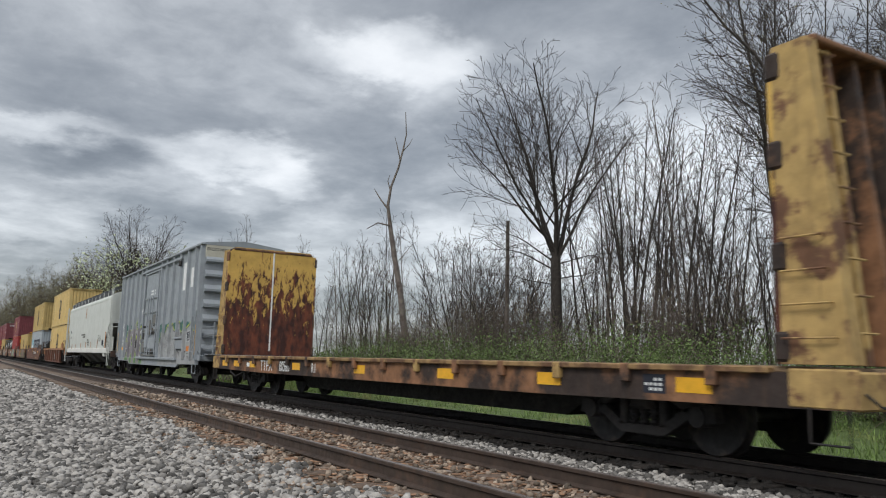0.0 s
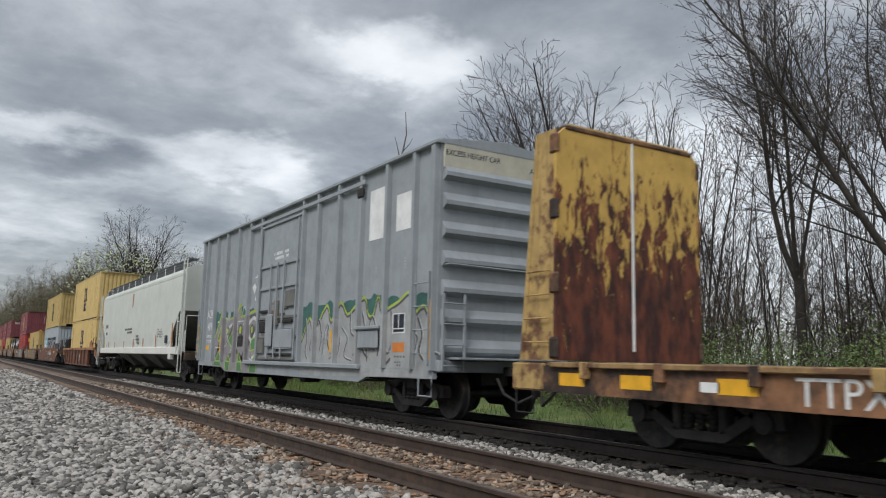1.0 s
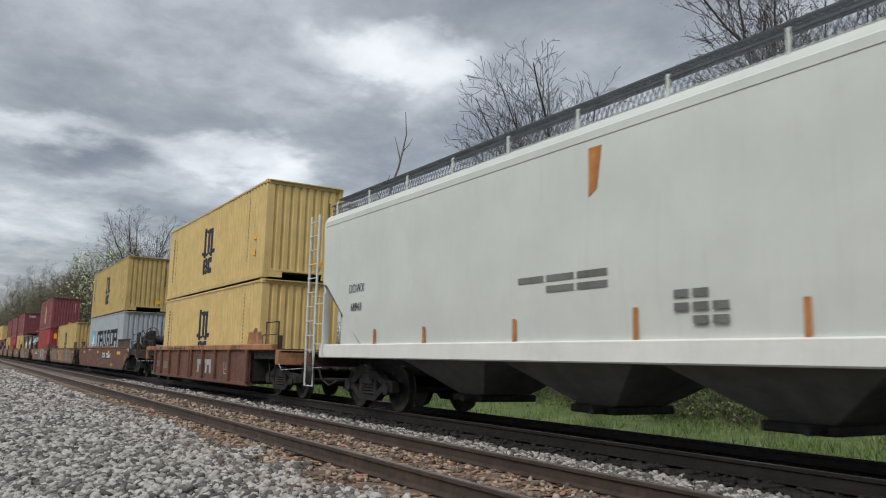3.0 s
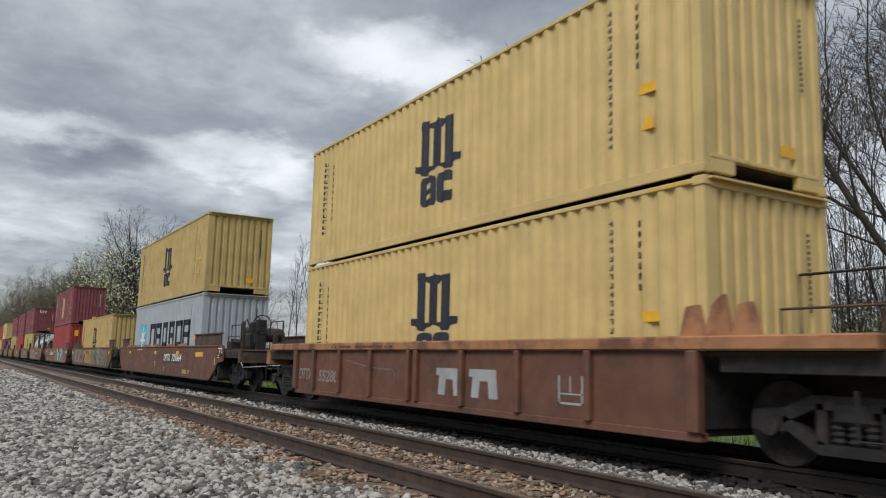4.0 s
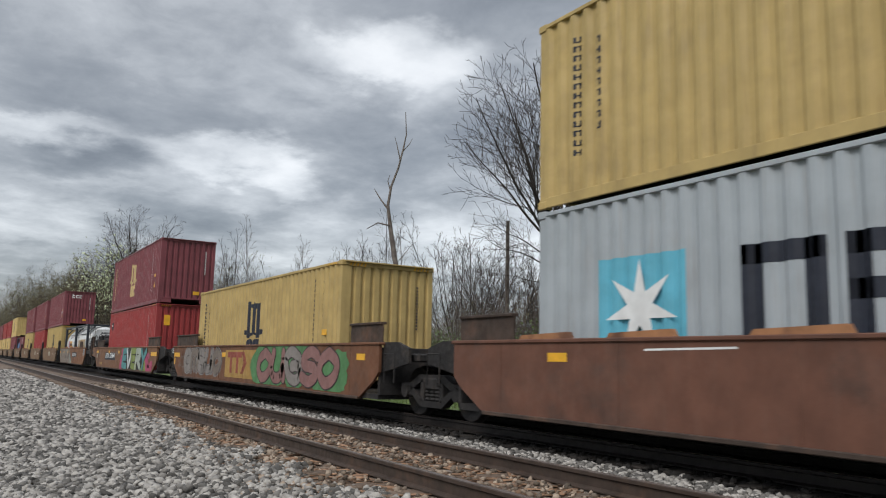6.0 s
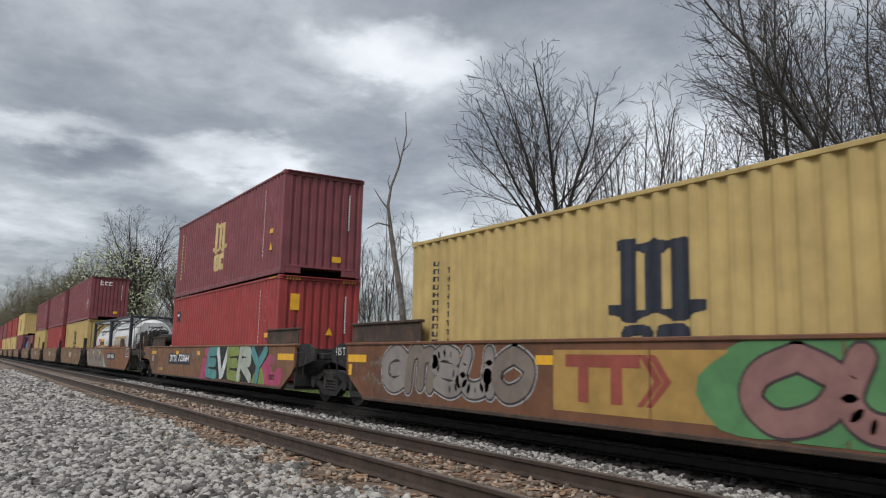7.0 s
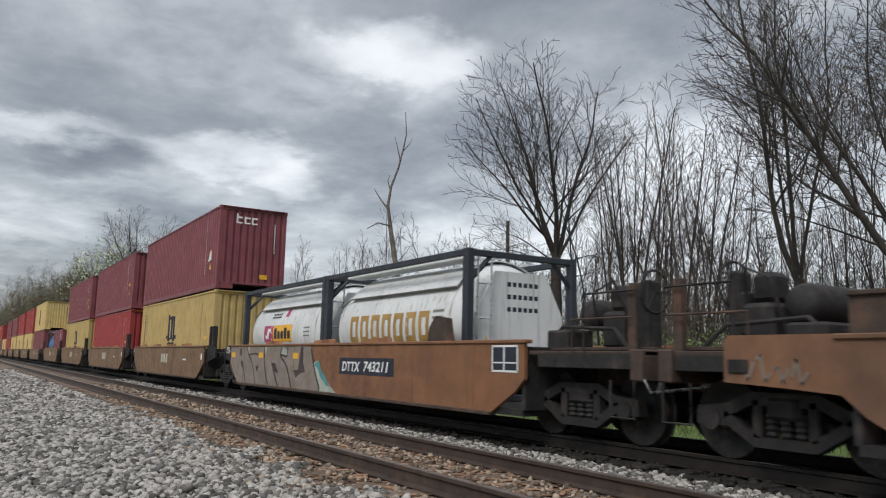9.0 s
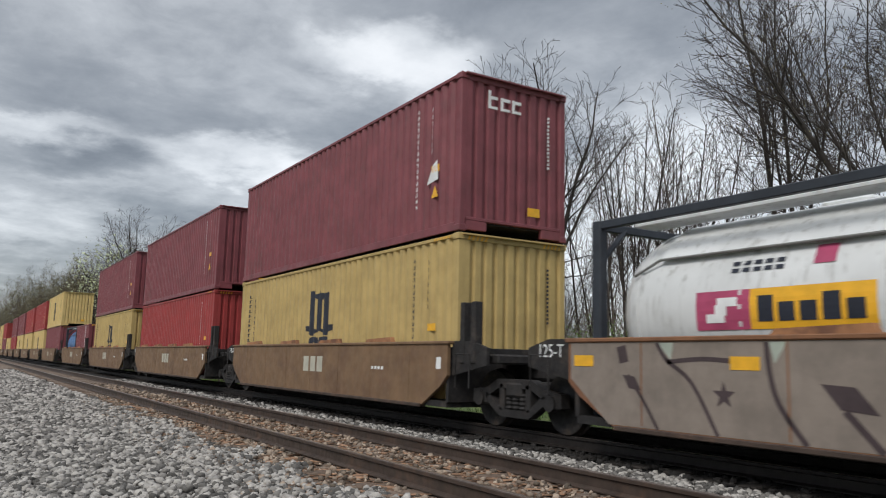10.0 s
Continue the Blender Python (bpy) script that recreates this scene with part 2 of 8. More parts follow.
def part(name, build, material, parent, label="", at=None, smooth=False):
    me = build.mesh(name, material, smooth) if isinstance(build, Build) else build
    ob = new(name, me)
    ob.parent = parent
    if at is not None:
        ob.matrix_basis = at
    if label:
        tagged(ob, label)
    return ob


def empty(name, label, category, group="", kind=""):
    ob = new(name)
    ob.empty_display_size = 0.3
    return tagged(ob, label, category, group, kind)


LETTERS = {}


def lettering(name, text, size, material, parent, at, squeeze=1.0, label="", width=0.0, slant=0.0):
    """Painted letters: a thin mesh, 3 mm thick; bold when a width is given, which they fill."""
    key = (text, size, squeeze, material.name, width, slant)
    if key not in LETTERS:
        cu = bpy.data.curves.new("text", "FONT")
        cu.body, cu.size, cu.extrude, cu.resolution_u = text, size, 0.0015, 3
        cu.align_x, cu.align_y = "CENTER", "CENTER"
        cu.shear = slant
        if width:
            cu.offset = 0.022 * size
        ob = bpy.data.objects.new("text", cu)
        scene.collection.objects.link(ob)
        me = bpy.data.meshes.new_from_object(ob.evaluated_get(bpy.context.evaluated_depsgraph_get()))
        bpy.data.objects.remove(ob)
        if width:
            xs = [v.co.x for v in me.vertices]
            me.transform(Matrix.Translation((-(min(xs) + max(xs)) / 2, 0, 0)))
            squeeze = width / (max(xs) - min(xs))
        me.transform(Matrix.Diagonal((squeeze, 1, 1, 1)))
        me.materials.clear()
        me.materials.append(material)
        LETTERS[key] = me
    return part(name, LETTERS[key], material, parent, label, at)


def on_side(x, y, z):
    """A pose on the near side of a car: letters face the camera's side of the track."""
    return pose(x, y, z, 90, 0, 0)


# ---------- the train's run ----------
TRACK_Y, NEAR_Y = 8.42, 4.62
SPEED, BRAKE = 15.545, -0.078
TRAIN = []


def run(t):
    return SPEED * t + 0.5 * BRAKE * (t - 5) ** 2


def on_train(ob, u):
    TRAIN.append((ob, u))
    ob.location = (u + run(0), TRACK_Y, 0)
    return ob


# ---------- ground ----------
M["ballast"] = surface("grey_crushed_stone", (0.13, 0.122, 0.115), 0.9, var=0.35, scale=9, col2=(0.06, 0.053, 0.047), mix_scale=14, mix=(0.45, 0.6), bump=1.0, bump_scale=22)
M["trackbed"] = surface("brown_dirty_trackbed", (0.155, 0.112, 0.082), 0.95, var=0.35, scale=7, col2=(0.24, 0.20, 0.17), mix_scale=9, mix=(0.5, 0.62), bump=1.0, bump_scale=25)
# bed under the train: the shade there is painted in as near-black colour
M["shaded_bed"] = surface("shade_black_trackbed", (0.02, 0.018, 0.017), 0.95, var=0.35, scale=7, col2=(0.045, 0.04, 0.035), mix_scale=9, mix=(0.5, 0.68), bump=1.0, bump_scale=25)
M["grass"] = surface("spring_grass", (0.095, 0.135, 0.045), 0.95, var=0.3, scale=1.5, col2=(0.19, 0.20, 0.07), mix_scale=0.5, bump=0.8, bump_scale=12)
M["rail"] = surface("rusty_rail_steel", (0.062, 0.044, 0.035), 0.6, 0.2, var=0.25, scale=5, col2=(0.10, 0.062, 0.044), mix_scale=3, bump=0.1)
M["rail_head"] = surface("worn_rail_head", (0.24, 0.20, 0.18), 0.38, 0.7, var=0.2, scale=5, bump=0.05)
M["tie"] = surface("weathered_tie_wood", (0.13, 0.09, 0.065), 0.9, var=0.3, scale=14, col2=(0.20, 0.15, 0.115), mix_scale=6, bump=0.6, bump_scale=30, each=0.3)

SECTION = [(-3000, -3.0, "grass"), (-60, -0.9, "grass"), (-12, -0.75, "grass"), (-4, -0.5, "ballast"), (-1.0, -0.42, "ballast"), (1.2, -0.36, "ballast"),
           (2.75, -0.27, "trackbed"), (3.15, -0.235, "trackbed"), (3.75, -0.192, "trackbed"), (5.45, -0.192, "trackbed"), (5.95, -0.225, "ballast"), (6.75, -0.235, "shaded_bed"),
           (7.5, -0.21, "shaded_bed"), (9.3, -0.21, "shaded_bed"), (10.3, -0.33, "ballast"), (11.3, -0.75, "grass"), (13.5, -0.95, "grass"),
           (17, -0.75, "grass"), (22, -0.1, "grass"), (28, 0.3, "grass"), (40, 0.5, "grass"), (90, 1.0, "grass"), (300, 1.5, "grass"), (3000, 0.0, "grass")]


def make_ground():
    xs = [-4000, -1500, -700, -400, -250] + [-160 + 5 * k for k in range(36)] + [30, 60, 150, 400, 1500, 4000]
    names = ["ballast", "trackbed", "shaded_bed", "grass"]
    b = Build()
    n = len(SECTION)
    for x in xs:
        for y, z, _ in SECTION:
            j = 0.25 * noise.noise(Vector((x * 0.06, y * 0.09, 1.3))) if 14 < y < 400 else 0
            b.v.append((x, y, z + j))
    for i in range(len(xs) - 1):
        for k in range(n - 1):
            b.f.append((i * n + k, (i + 1) * n + k, (i + 1) * n + k + 1, i * n + k + 1))
            b.m.append(names.index(SECTION[k][2]))
    ob = new("ground", b.mesh("ground", [M[k] for k in names]))
    tagged(ob, "grey crushed stone and grass beside two railway tracks", "ground", kind="structure")
    return ob


def rail_profile():
    half = [(0.0, -0.175), (0.07, -0.175), (0.07, -0.163), (0.012, -0.14), (0.009, -0.05), (0.036, -0.037), (0.036, -0.006), (0.028, 0.0)]
    return [(-y, z) for y, z in half[:0:-1]] + half[1:]


# darker copies of tie and rail, with the train's shade in their colour
M["tie_shaded"] = surface("shade_black_tie_wood", (0.03, 0.025, 0.022), 0.9, var=0.3, scale=14, bump=0.5, bump_scale=30, each=0.3)
M["rail_shaded"] = surface("shade_black_rail_steel", (0.025, 0.02, 0.018), 0.6, 0.2, var=0.25, scale=5, bump=0.1)


def make_track(y0, label, rail_mat, tie_mat, x0=-420.0, x1=40.0):
    tr = empty("railway_track", label, "railway track", "railway tracks", "structure")
    for s in (-1, 1):
        yc = y0 + s * 0.7525
        part("rail", Build().prism([(yc + a, z) for a, z in rail_profile()], "x", x0, x1), M[rail_mat], tr)
        part("rail_head", Build().block(x0, x1, yc - 0.027, yc + 0.027, -0.004, 0.003, 0.002), M["rail_head"], tr, "bright worn running surface")
    tie = Build().block(-0.115, 0.115, -1.3, 1.3, -0.09, 0.09, 0.012).mesh("tie", M[tie_mat])
    rng = random.Random(5)
    for k in range(150):
        ob = part("tie", tie, None, tr, at=pose(12 - 0.53 * k + rng.uniform(-0.03, 0.03), y0 + rng.uniform(-0.05, 0.05), -0.285 + rng.uniform(-0.015, 0.015), 0, rng.uniform(-0.5, 0.5), rng.uniform(-1, 1)))
    return tr


make_ground()
make_track(NEAR_Y, "empty railway track with rusty rails and brown ties", "rail", "tie")
make_track(TRACK_Y, "railway track under the moving freight train", "rail_shaded", "tie_shaded")


# ---------- parts that all cars share ----------
WHEELS = []
R_WHEEL = 0.46


def wheel_mesh():
    b = Build()
    for s in (-1, 1):
        y = 0.745 * s
        b.lathe("y", (0, 0), [(y + s * 0.065, 0.12), (y + s * 0.045, 0.16), (y + s * 0.02, 0.30), (y + s * 0.065, 0.385), (y + s * 0.068, 0.445), (y - s * 0.03, R_WHEEL),
                              (y - s * 0.05, 0.485), (y - s * 0.07, 0.48), (y - s * 0.06, 0.385), (y - s * 0.02, 0.30), (y - s * 0.06, 0.13)], 28)
        b.lathe("y", (0, 0), [(s * 0.80, 0.085), (s * 1.12, 0.085)], 12)
    b.lathe("y", (0, 0), [(-0.75, 0.075), (0.75, 0.075)], 12)
    return b.mesh("wheelset", M["wheel"], True)


WHEELSET = wheel_mesh()


def side_frame_mesh():
    b = Build()
    y0, y1 = -0.08, 0.08
    top = [(-1.12, 0.42), (-1.10, 0.62), (-0.72, 0.66), (-0.42, 0.80), (0.42, 0.80), (0.72, 0.66), (1.10, 0.62), (1.12, 0.42), (0.90, 0.40), (0.70, 0.52), (0.40, 0.66), (-0.40, 0.66), (-0.70, 0.52), (-0.90, 0.40)]
    b.prism([(x, z - 0.02) for x, z in top], "y", y0, y1)
    b.prism([(-0.86, 0.50), (-0.36, 0.20), (0.36, 0.20), (0.86, 0.50), (0.72, 0.56), (0.30, 0.31), (-0.30, 0.31), (-0.72, 0.56)], "y", y0, y1)
    for x in (-0.33, 0.33):
        b.block(x - 0.06, x + 0.06, y0, y1, 0.28, 0.72, 0.02)
    for x in (-0.89, 0.89):
        b.cyl("y", (x, R_WHEEL), 0.12, -0.13, 0.13, 12)
        b.block(x - 0.17, x + 0.17, y0 - 0.01, y1 + 0.01, 0.36, 0.62, 0.04)
    return b.mesh("side_frame", M["dark"])


FRAME_MESH = side_frame_mesh()
SPRING = Build().lathe("z", (0, 0), [(0.31 + 0.26 * k / 8, 0.075 if k % 2 else 0.052) for k in range(9)], 10).mesh("spring", M["dark"])
BOLSTER = Build().block(-0.2, 0.2, -1.12, 1.12, 0.5, 0.74, 0.04).mesh("truck", M["dark"])
BEAM = Build().block(-0.1, 0.1, -0.95, 0.95, 0.38, 0.5, 0.02).mesh("brake_beam", M["dark"])


def truck(parent, x, turning=True):
    t = part("truck", BOLSTER, None, parent, "grimy black cast-steel truck", pose(x, 0, 0))
    for s in (-1, 1):
        part("side_frame", FRAME_MESH, None, t, at=pose(0, s * 1.01, 0))
        part("brake_beam", BEAM, None, t, at=pose(s * 0.36, 0, 0))
        for dx in (-0.17, 0.0, 0.17):
            part("spring", SPRING, None, t, at=pose(dx, s * 1.03, 0))
    for dx in (-0.89, 0.89):
        w = part("wheelset", WHEELSET, None, t, "dark steel wheels on an axle", pose(dx, 0, R_WHEEL))
        if turning:
            WHEELS.append((w, dx))
    return t


def coupler(parent, x, s):
    b = Build().block(min(x, x + s * 0.75), max(x, x + s * 0.75), -0.09, 0.09, 0.78, 0.95, 0.02)
    b.block(min(x + s * 0.62, x + s * 0.92), max(x + s * 0.62, x + s * 0.92), -0.17, 0.16, 0.72, 1.0, 0.05)
    part("coupler", b, M["dark"], parent, "grimy knuckle coupler")
    part("air_hose", Build().tube([(x + s * 0.2, -0.35, 0.75), (x + s * 0.45, -0.38, 0.5), (x + s * 0.75, -0.3, 0.36), (x + s * 0.95, -0.15, 0.48)], 0.028, 6), M["dark"], parent)


def rod(path, r=0.016, n=6):
    return Build().tube(path, r, n)


def ladder(parent, x0, x1, y, z0, z1, n, mat, step_y=0.0, name="ladder", rail=0.03):
    b = Build()
    for x in (x0, x1):
        b.block(x - rail, x + rail, y - 0.02, y + 0.02, z0, z1, 0.005)
    for k in range(n):
        z = z0 + (z1 - z0) * (k + 0.5) / n
        b.tube([(x0, y - 0.03, z), (x1, y - 0.03, z)], 0.013)
    return part(name, b, mat, parent)


def stroke(b, pts, w, y, cap=True):
    """A painted line with round ends on a side, in (x, z)."""
    for (xa, za), (xb, zb) in zip(pts, pts[1:]):
        d = Vector((xb - xa, zb - za))
        if d.length < 1e-6:
            continue
        n = Vector((-d.y, d.x)).normalized() * w / 2
        b.add([(xa + n.x, y, za + n.y), (xb + n.x, y, zb + n.y), (xb - n.x, y, zb - n.y), (xa - n.x, y, za - n.y)], [(0, 1, 2, 3)])
    if cap:
        for k, (xa, za) in enumerate(pts):
            b.add([(xa + w / 2 * math.cos(a), y - 0.0004 * (k % 2 + 1), za + w / 2 * math.sin(a)) for a in [2 * math.pi * j / 10 for j in range(10)]], [tuple(range(10))])
    return b


def smear(b, rng, x0, x1, z0, z1, y, n, size):
    """Sprayed clouds of paint with uneven edges."""
    for k in range(n):
        cx, cz, r = rng.uniform(x0, x1), rng.uniform(z0, z1), size * rng.uniform(0.5, 1.2)
        cz = min(max(cz, z0 + r * 0.6), max(z1 - r * 0.6, z0 + r * 0.6))
        b.add([(cx + r * 1.4 * rng.uniform(0.75, 1.1) * math.cos(a), y - 0.0003 * k, min(max(cz + r * rng.uniform(0.75, 1.1) * math.sin(a), z0), z1)) for a in [2 * math.pi * j / 14 for j in range(14)]], [tuple(range(14))])
    return b


def bars(x0, x1, z0, z1, y, rows, cols, fill=0.62, seed=1, drop=0.2):
    """Unreadable small writing: rows of short plain bars."""
    rng, b = random.Random(seed), Build()
    for r in range(rows):
        for c in range(cols):
            if rng.random() < drop:
                continue
            xa = x0 + (x1 - x0) * c / cols
            za = z0 + (z1 - z0) * r / rows
            b.box(xa, xa + (x1 - x0) / cols * fill, y - 0.003, y, za, za + (z1 - z0) / rows * 0.6)
    return b


# ---------- shipping containers ----------
PITCH, DEEP = 0.283, 0.05


def corrugation(x):
    """How far the panel stands back at x."""
    p = (x / PITCH) % 1.0
    if p < 0.28:
        return 0.0
    if p < 0.5:
        return DEEP * (p - 0.28) / 0.22
    if p < 0.78:
        return DEEP
    return DEEP * (1 - (p - 0.78) / 0.22)


def bends(x0, x1):
    xs = [x0]
    k = math.floor(x0 / PITCH)
    while k * PITCH < x1:
        xs += [PITCH * (k + q) for q in (0.0, 0.28, 0.5, 0.78) if x0 + 1e-4 < PITCH * (k + q) < x1 - 1e-4]
        k += 1
    return xs + [x1]


def corrugated(x0, x1, z0, z1, lift=0.0, b=None, side=-1, base=1.205):
    """A vertical sheet that follows the corrugation, on the side y = side * base."""
    b = b or Build()
    xs = bends(x0, x1)
    vs = [(x, side * (base - corrugation(x) + lift), z) for x in xs for z in (z0, z1)]
    return b.add(vs, [(2 * k, 2 * k + 2, 2 * k + 3, 2 * k + 1) for k in range(len(xs) - 1)])


def corrugated_shape(b, inside, x0, x1, z0, z1, lift=0.004, step=0.03):
    """Paint on the corrugation wherever inside(x, z) holds, in narrow columns."""
    xs = bends(x0, x1)
    cols = []
    for xa, xb in zip(xs, xs[1:]):
        n = max(1, round((xb - xa) / step))
        cols += [(xa + (xb - xa) * k / n, xa + (xb - xa) * (k + 1) / n) for k in range(n)]
    dz = 0.015
    m = int((z1 - z0) / dz)
    for xa, xb in cols:
        xm, start = (xa + xb) / 2, None
        ya, yb = -(1.205 - corrugation(xa + 1e-5) + lift), -(1.205 - corrugation(xb - 1e-5) + lift)
        for k in range(m + 2):
            on = k <= m and inside(xm, z0 + dz * (k + 0.5))
            if on and start is None:
                start = z0 + dz * k
            elif not on and start is not None:
                z = z0 + dz * k
                b.add([(xa, ya, start), (xb, yb, start), (xb, yb, z), (xa, ya, z)], [(0, 1, 2, 3)])
                start = None
    return b


def rounded_box(x, z, x0, x1, z0, z1, r):
    dx, dz = max(x0 + r - x, 0, x - x1 + r), max(z0 + r - z, 0, z - z1 + r)
    return x0 <= x <= x1 and z0 <= z <= z1 and dx * dx + dz * dz <= r * r


def emblem_big(b, cx, top, w, h, lift=0.004):
    """The line's mark: a block of three legs with arched slots on a wavy foot, and two rounded slotted blocks below it."""
    zm, zb = top - h * 0.56, top - h
    a, slot = w * 0.36, w * 0.056

    def inside(x, z):
        x -= cx
        if z > zm:
            crown = top - 0.03 * h - 0.05 * h * abs(math.sin(x / a * math.pi)) ** 0.7 * (1 if abs(x) > 0.02 else 0.2) if x > -a * 0.9 else top
            if rounded_box(x, z, -a, a, zm - 0.3, crown, 0.10 * w) or (-a - 0.06 * w < x < -a * 0.5 and top - 0.10 * h < z < top - 0.02 * h):
                return not any(rounded_box(x, z, c - slot, c + slot, zm - 0.4, top - 0.13 * h, slot) for c in (-a * 0.41, a * 0.41))
            return abs(x) < w * 0.5 and abs(x) > a * 0.9 and z < zm + 0.05 * h
        if z > zm - 0.10 * h:
            return abs(x) < w * 0.5 and z > zm - 0.06 * h + 0.035 * h * math.cos(x / w * 12.56)
        for s in (-1, 1):
            c = s * w * 0.19
            if rounded_box(x, z, c - w * 0.165, c + w * 0.165, zb, zm - 0.11 * h, 0.09 * w):
                mid = (zb + zm - 0.11 * h) / 2
                return not (x > c - w * 0.06 and abs(z - mid) < 0.055 * h) if s > 0 else not (abs(x - c) < w * 0.07 and 0.03 * h < abs(z - mid) < 0.085 * h)
        return False

    return corrugated_shape(b, inside, cx - w * 0.5, cx + w * 0.5, zb, top, lift)


def column_bars(b, x, z0, z1, n, w, lift=0.004, seed=3):
    rng = random.Random(seed)
    for k in range(n):
        z = z1 - (z1 - z0) * k / n
        h = (z1 - z0) / n * 0.62
        corrugated(x - w / 2, x - w / 2 + w * 0.32, z - h, z, lift, b)
        corrugated(x + w / 2 - w * 0.32, x + w / 2, z - h, z, lift, b)
        q = rng.choice((0, 0.4, 0.8))
        corrugated(x - w / 2, x + w / 2, z - h + q * h, z - h + q * h + h * 0.22, lift, b)
    return b


def container_shell(thing, length, height, paint, dark_frame=None):
    L2, W2 = length / 2, 1.219
    frame_mat = M[dark_frame or paint]
    for x in (-1, 1):
        for y in (-1, 1):
            xa, ya = x * (L2 - 0.02), y * (W2 - 0.02)
            b = Build().block(min(xa, xa - x * 0.15), max(xa, xa - x * 0.15), min(ya, ya - y * 0.13), max(ya, ya - y * 0.13), 0.11, height - 0.11, 0.012)
            part("corner_post", b, frame_mat, thing)
            for z in (0.0, height - 0.118):
                cx, cy = x * L2, y * W2
                c = Build().block(min(cx, cx - x * 0.178), max(cx, cx - x * 0.178), min(cy, cy - y * 0.162), max(cy, cy - y * 0.162), z, z + 0.118, 0.012)
                part("corner_casting", c, frame_mat, thing)
    for y in (-1, 1):
        ya = y * W2
        part("bottom_rail", Build().block(-L2 + 0.17, L2 - 0.17, min(ya * 0.99, ya - y * 0.05), max(ya * 0.99, ya - y * 0.05), 0.012, 0.165, 0.008), frame_mat, thing)
        part("top_rail", Build().block(-L2 + 0.17, L2 - 0.17, min(ya * 0.998, ya - y * 0.06), max(ya * 0.998, ya - y * 0.06), height - 0.085, height - 0.02, 0.008), frame_mat, thing)
        part("side_panel", corrugated(-L2 + 0.165, L2 - 0.165, 0.16, height - 0.08, side=y), M[paint], thing, "vertically corrugated steel side")
    # the end that leads: corrugated, with a tunnel under its floor
    b = Build()
    ys, prof = [], []
    n = 9
    for k in range(n):
        y = -1.08 + 2.16 * k / n
        for q, d in ((0.0, 0.0), (0.5, 0.0), (0.62, 0.05), (0.88, 0.05)):
            prof.append((y + 2.16 / n * q, d))
    prof.append((1.08, 0.0))
    vs = [(L2 - 0.025 - d, y, z) for y, d in prof for z in (0.24, height - 0.1)]
    b.add(vs, [(2 * k, 2 * k + 2, 2 * k + 3, 2 * k + 1) for k in range(len(prof) - 1)])
    part("end_panel", b, M[paint], thing, "corrugated steel end")
    part("end_sill", Build().block(L2 - 0.1, L2 - 0.012, -1.06, 1.06, 0.2, 0.26, 0.008).block(L2 - 0.1, L2 - 0.015, -1.06, -0.62, 0.03, 0.2, 0.008).block(L2 - 0.1, L2 - 0.015, 0.62, 1.06, 0.03, 0.2, 0.008), frame_mat, thing)
    part("end_header", Build().block(L2 - 0.1, L2 - 0.012, -1.06, 1.06, height - 0.13, height - 0.02, 0.01), frame_mat, thing)
    for s in (-1, 1):
        d = Build().block(-L2 + 0.02, -L2 + 0.08, min(s * 0.01, s * 1.08), max(s * 0.01, s * 1.08), 0.15, height - 0.12, 0.01)
        for q in (0.3, 0.75):
            d.tube([(-L2 - 0.015, s * q, 0.12), (-L2 - 0.015, s * q, height - 0.12)], 0.02)
        part("door", d, M[paint], thing, "closed steel door with locking bars")
    r = Build()
    for k in range(int(length / 0.42)):
        x = -L2 + 0.2 + 0.42 * k
        r.box(x, x + 0.3, -1.14, 1.14, height - 0.04, height - 0.012)
    r.box(-L2 + 0.1, L2 - 0.1, -1.17, 1.17, height - 0.05, height - 0.036)
    part("roof", r, M[paint], thing)
    part("floor", Build().box(-L2 + 0.1, L2 - 0.1, -1.15, 1.15, 0.17, 0.24), M["dark"], thing, "dark underside")
    return thing


TWISTLOCK = Build().block(-0.06, 0.06, -0.05, 0.05, -0.0165, 0.0165, 0.008).mesh("twistlock", M["dark"])


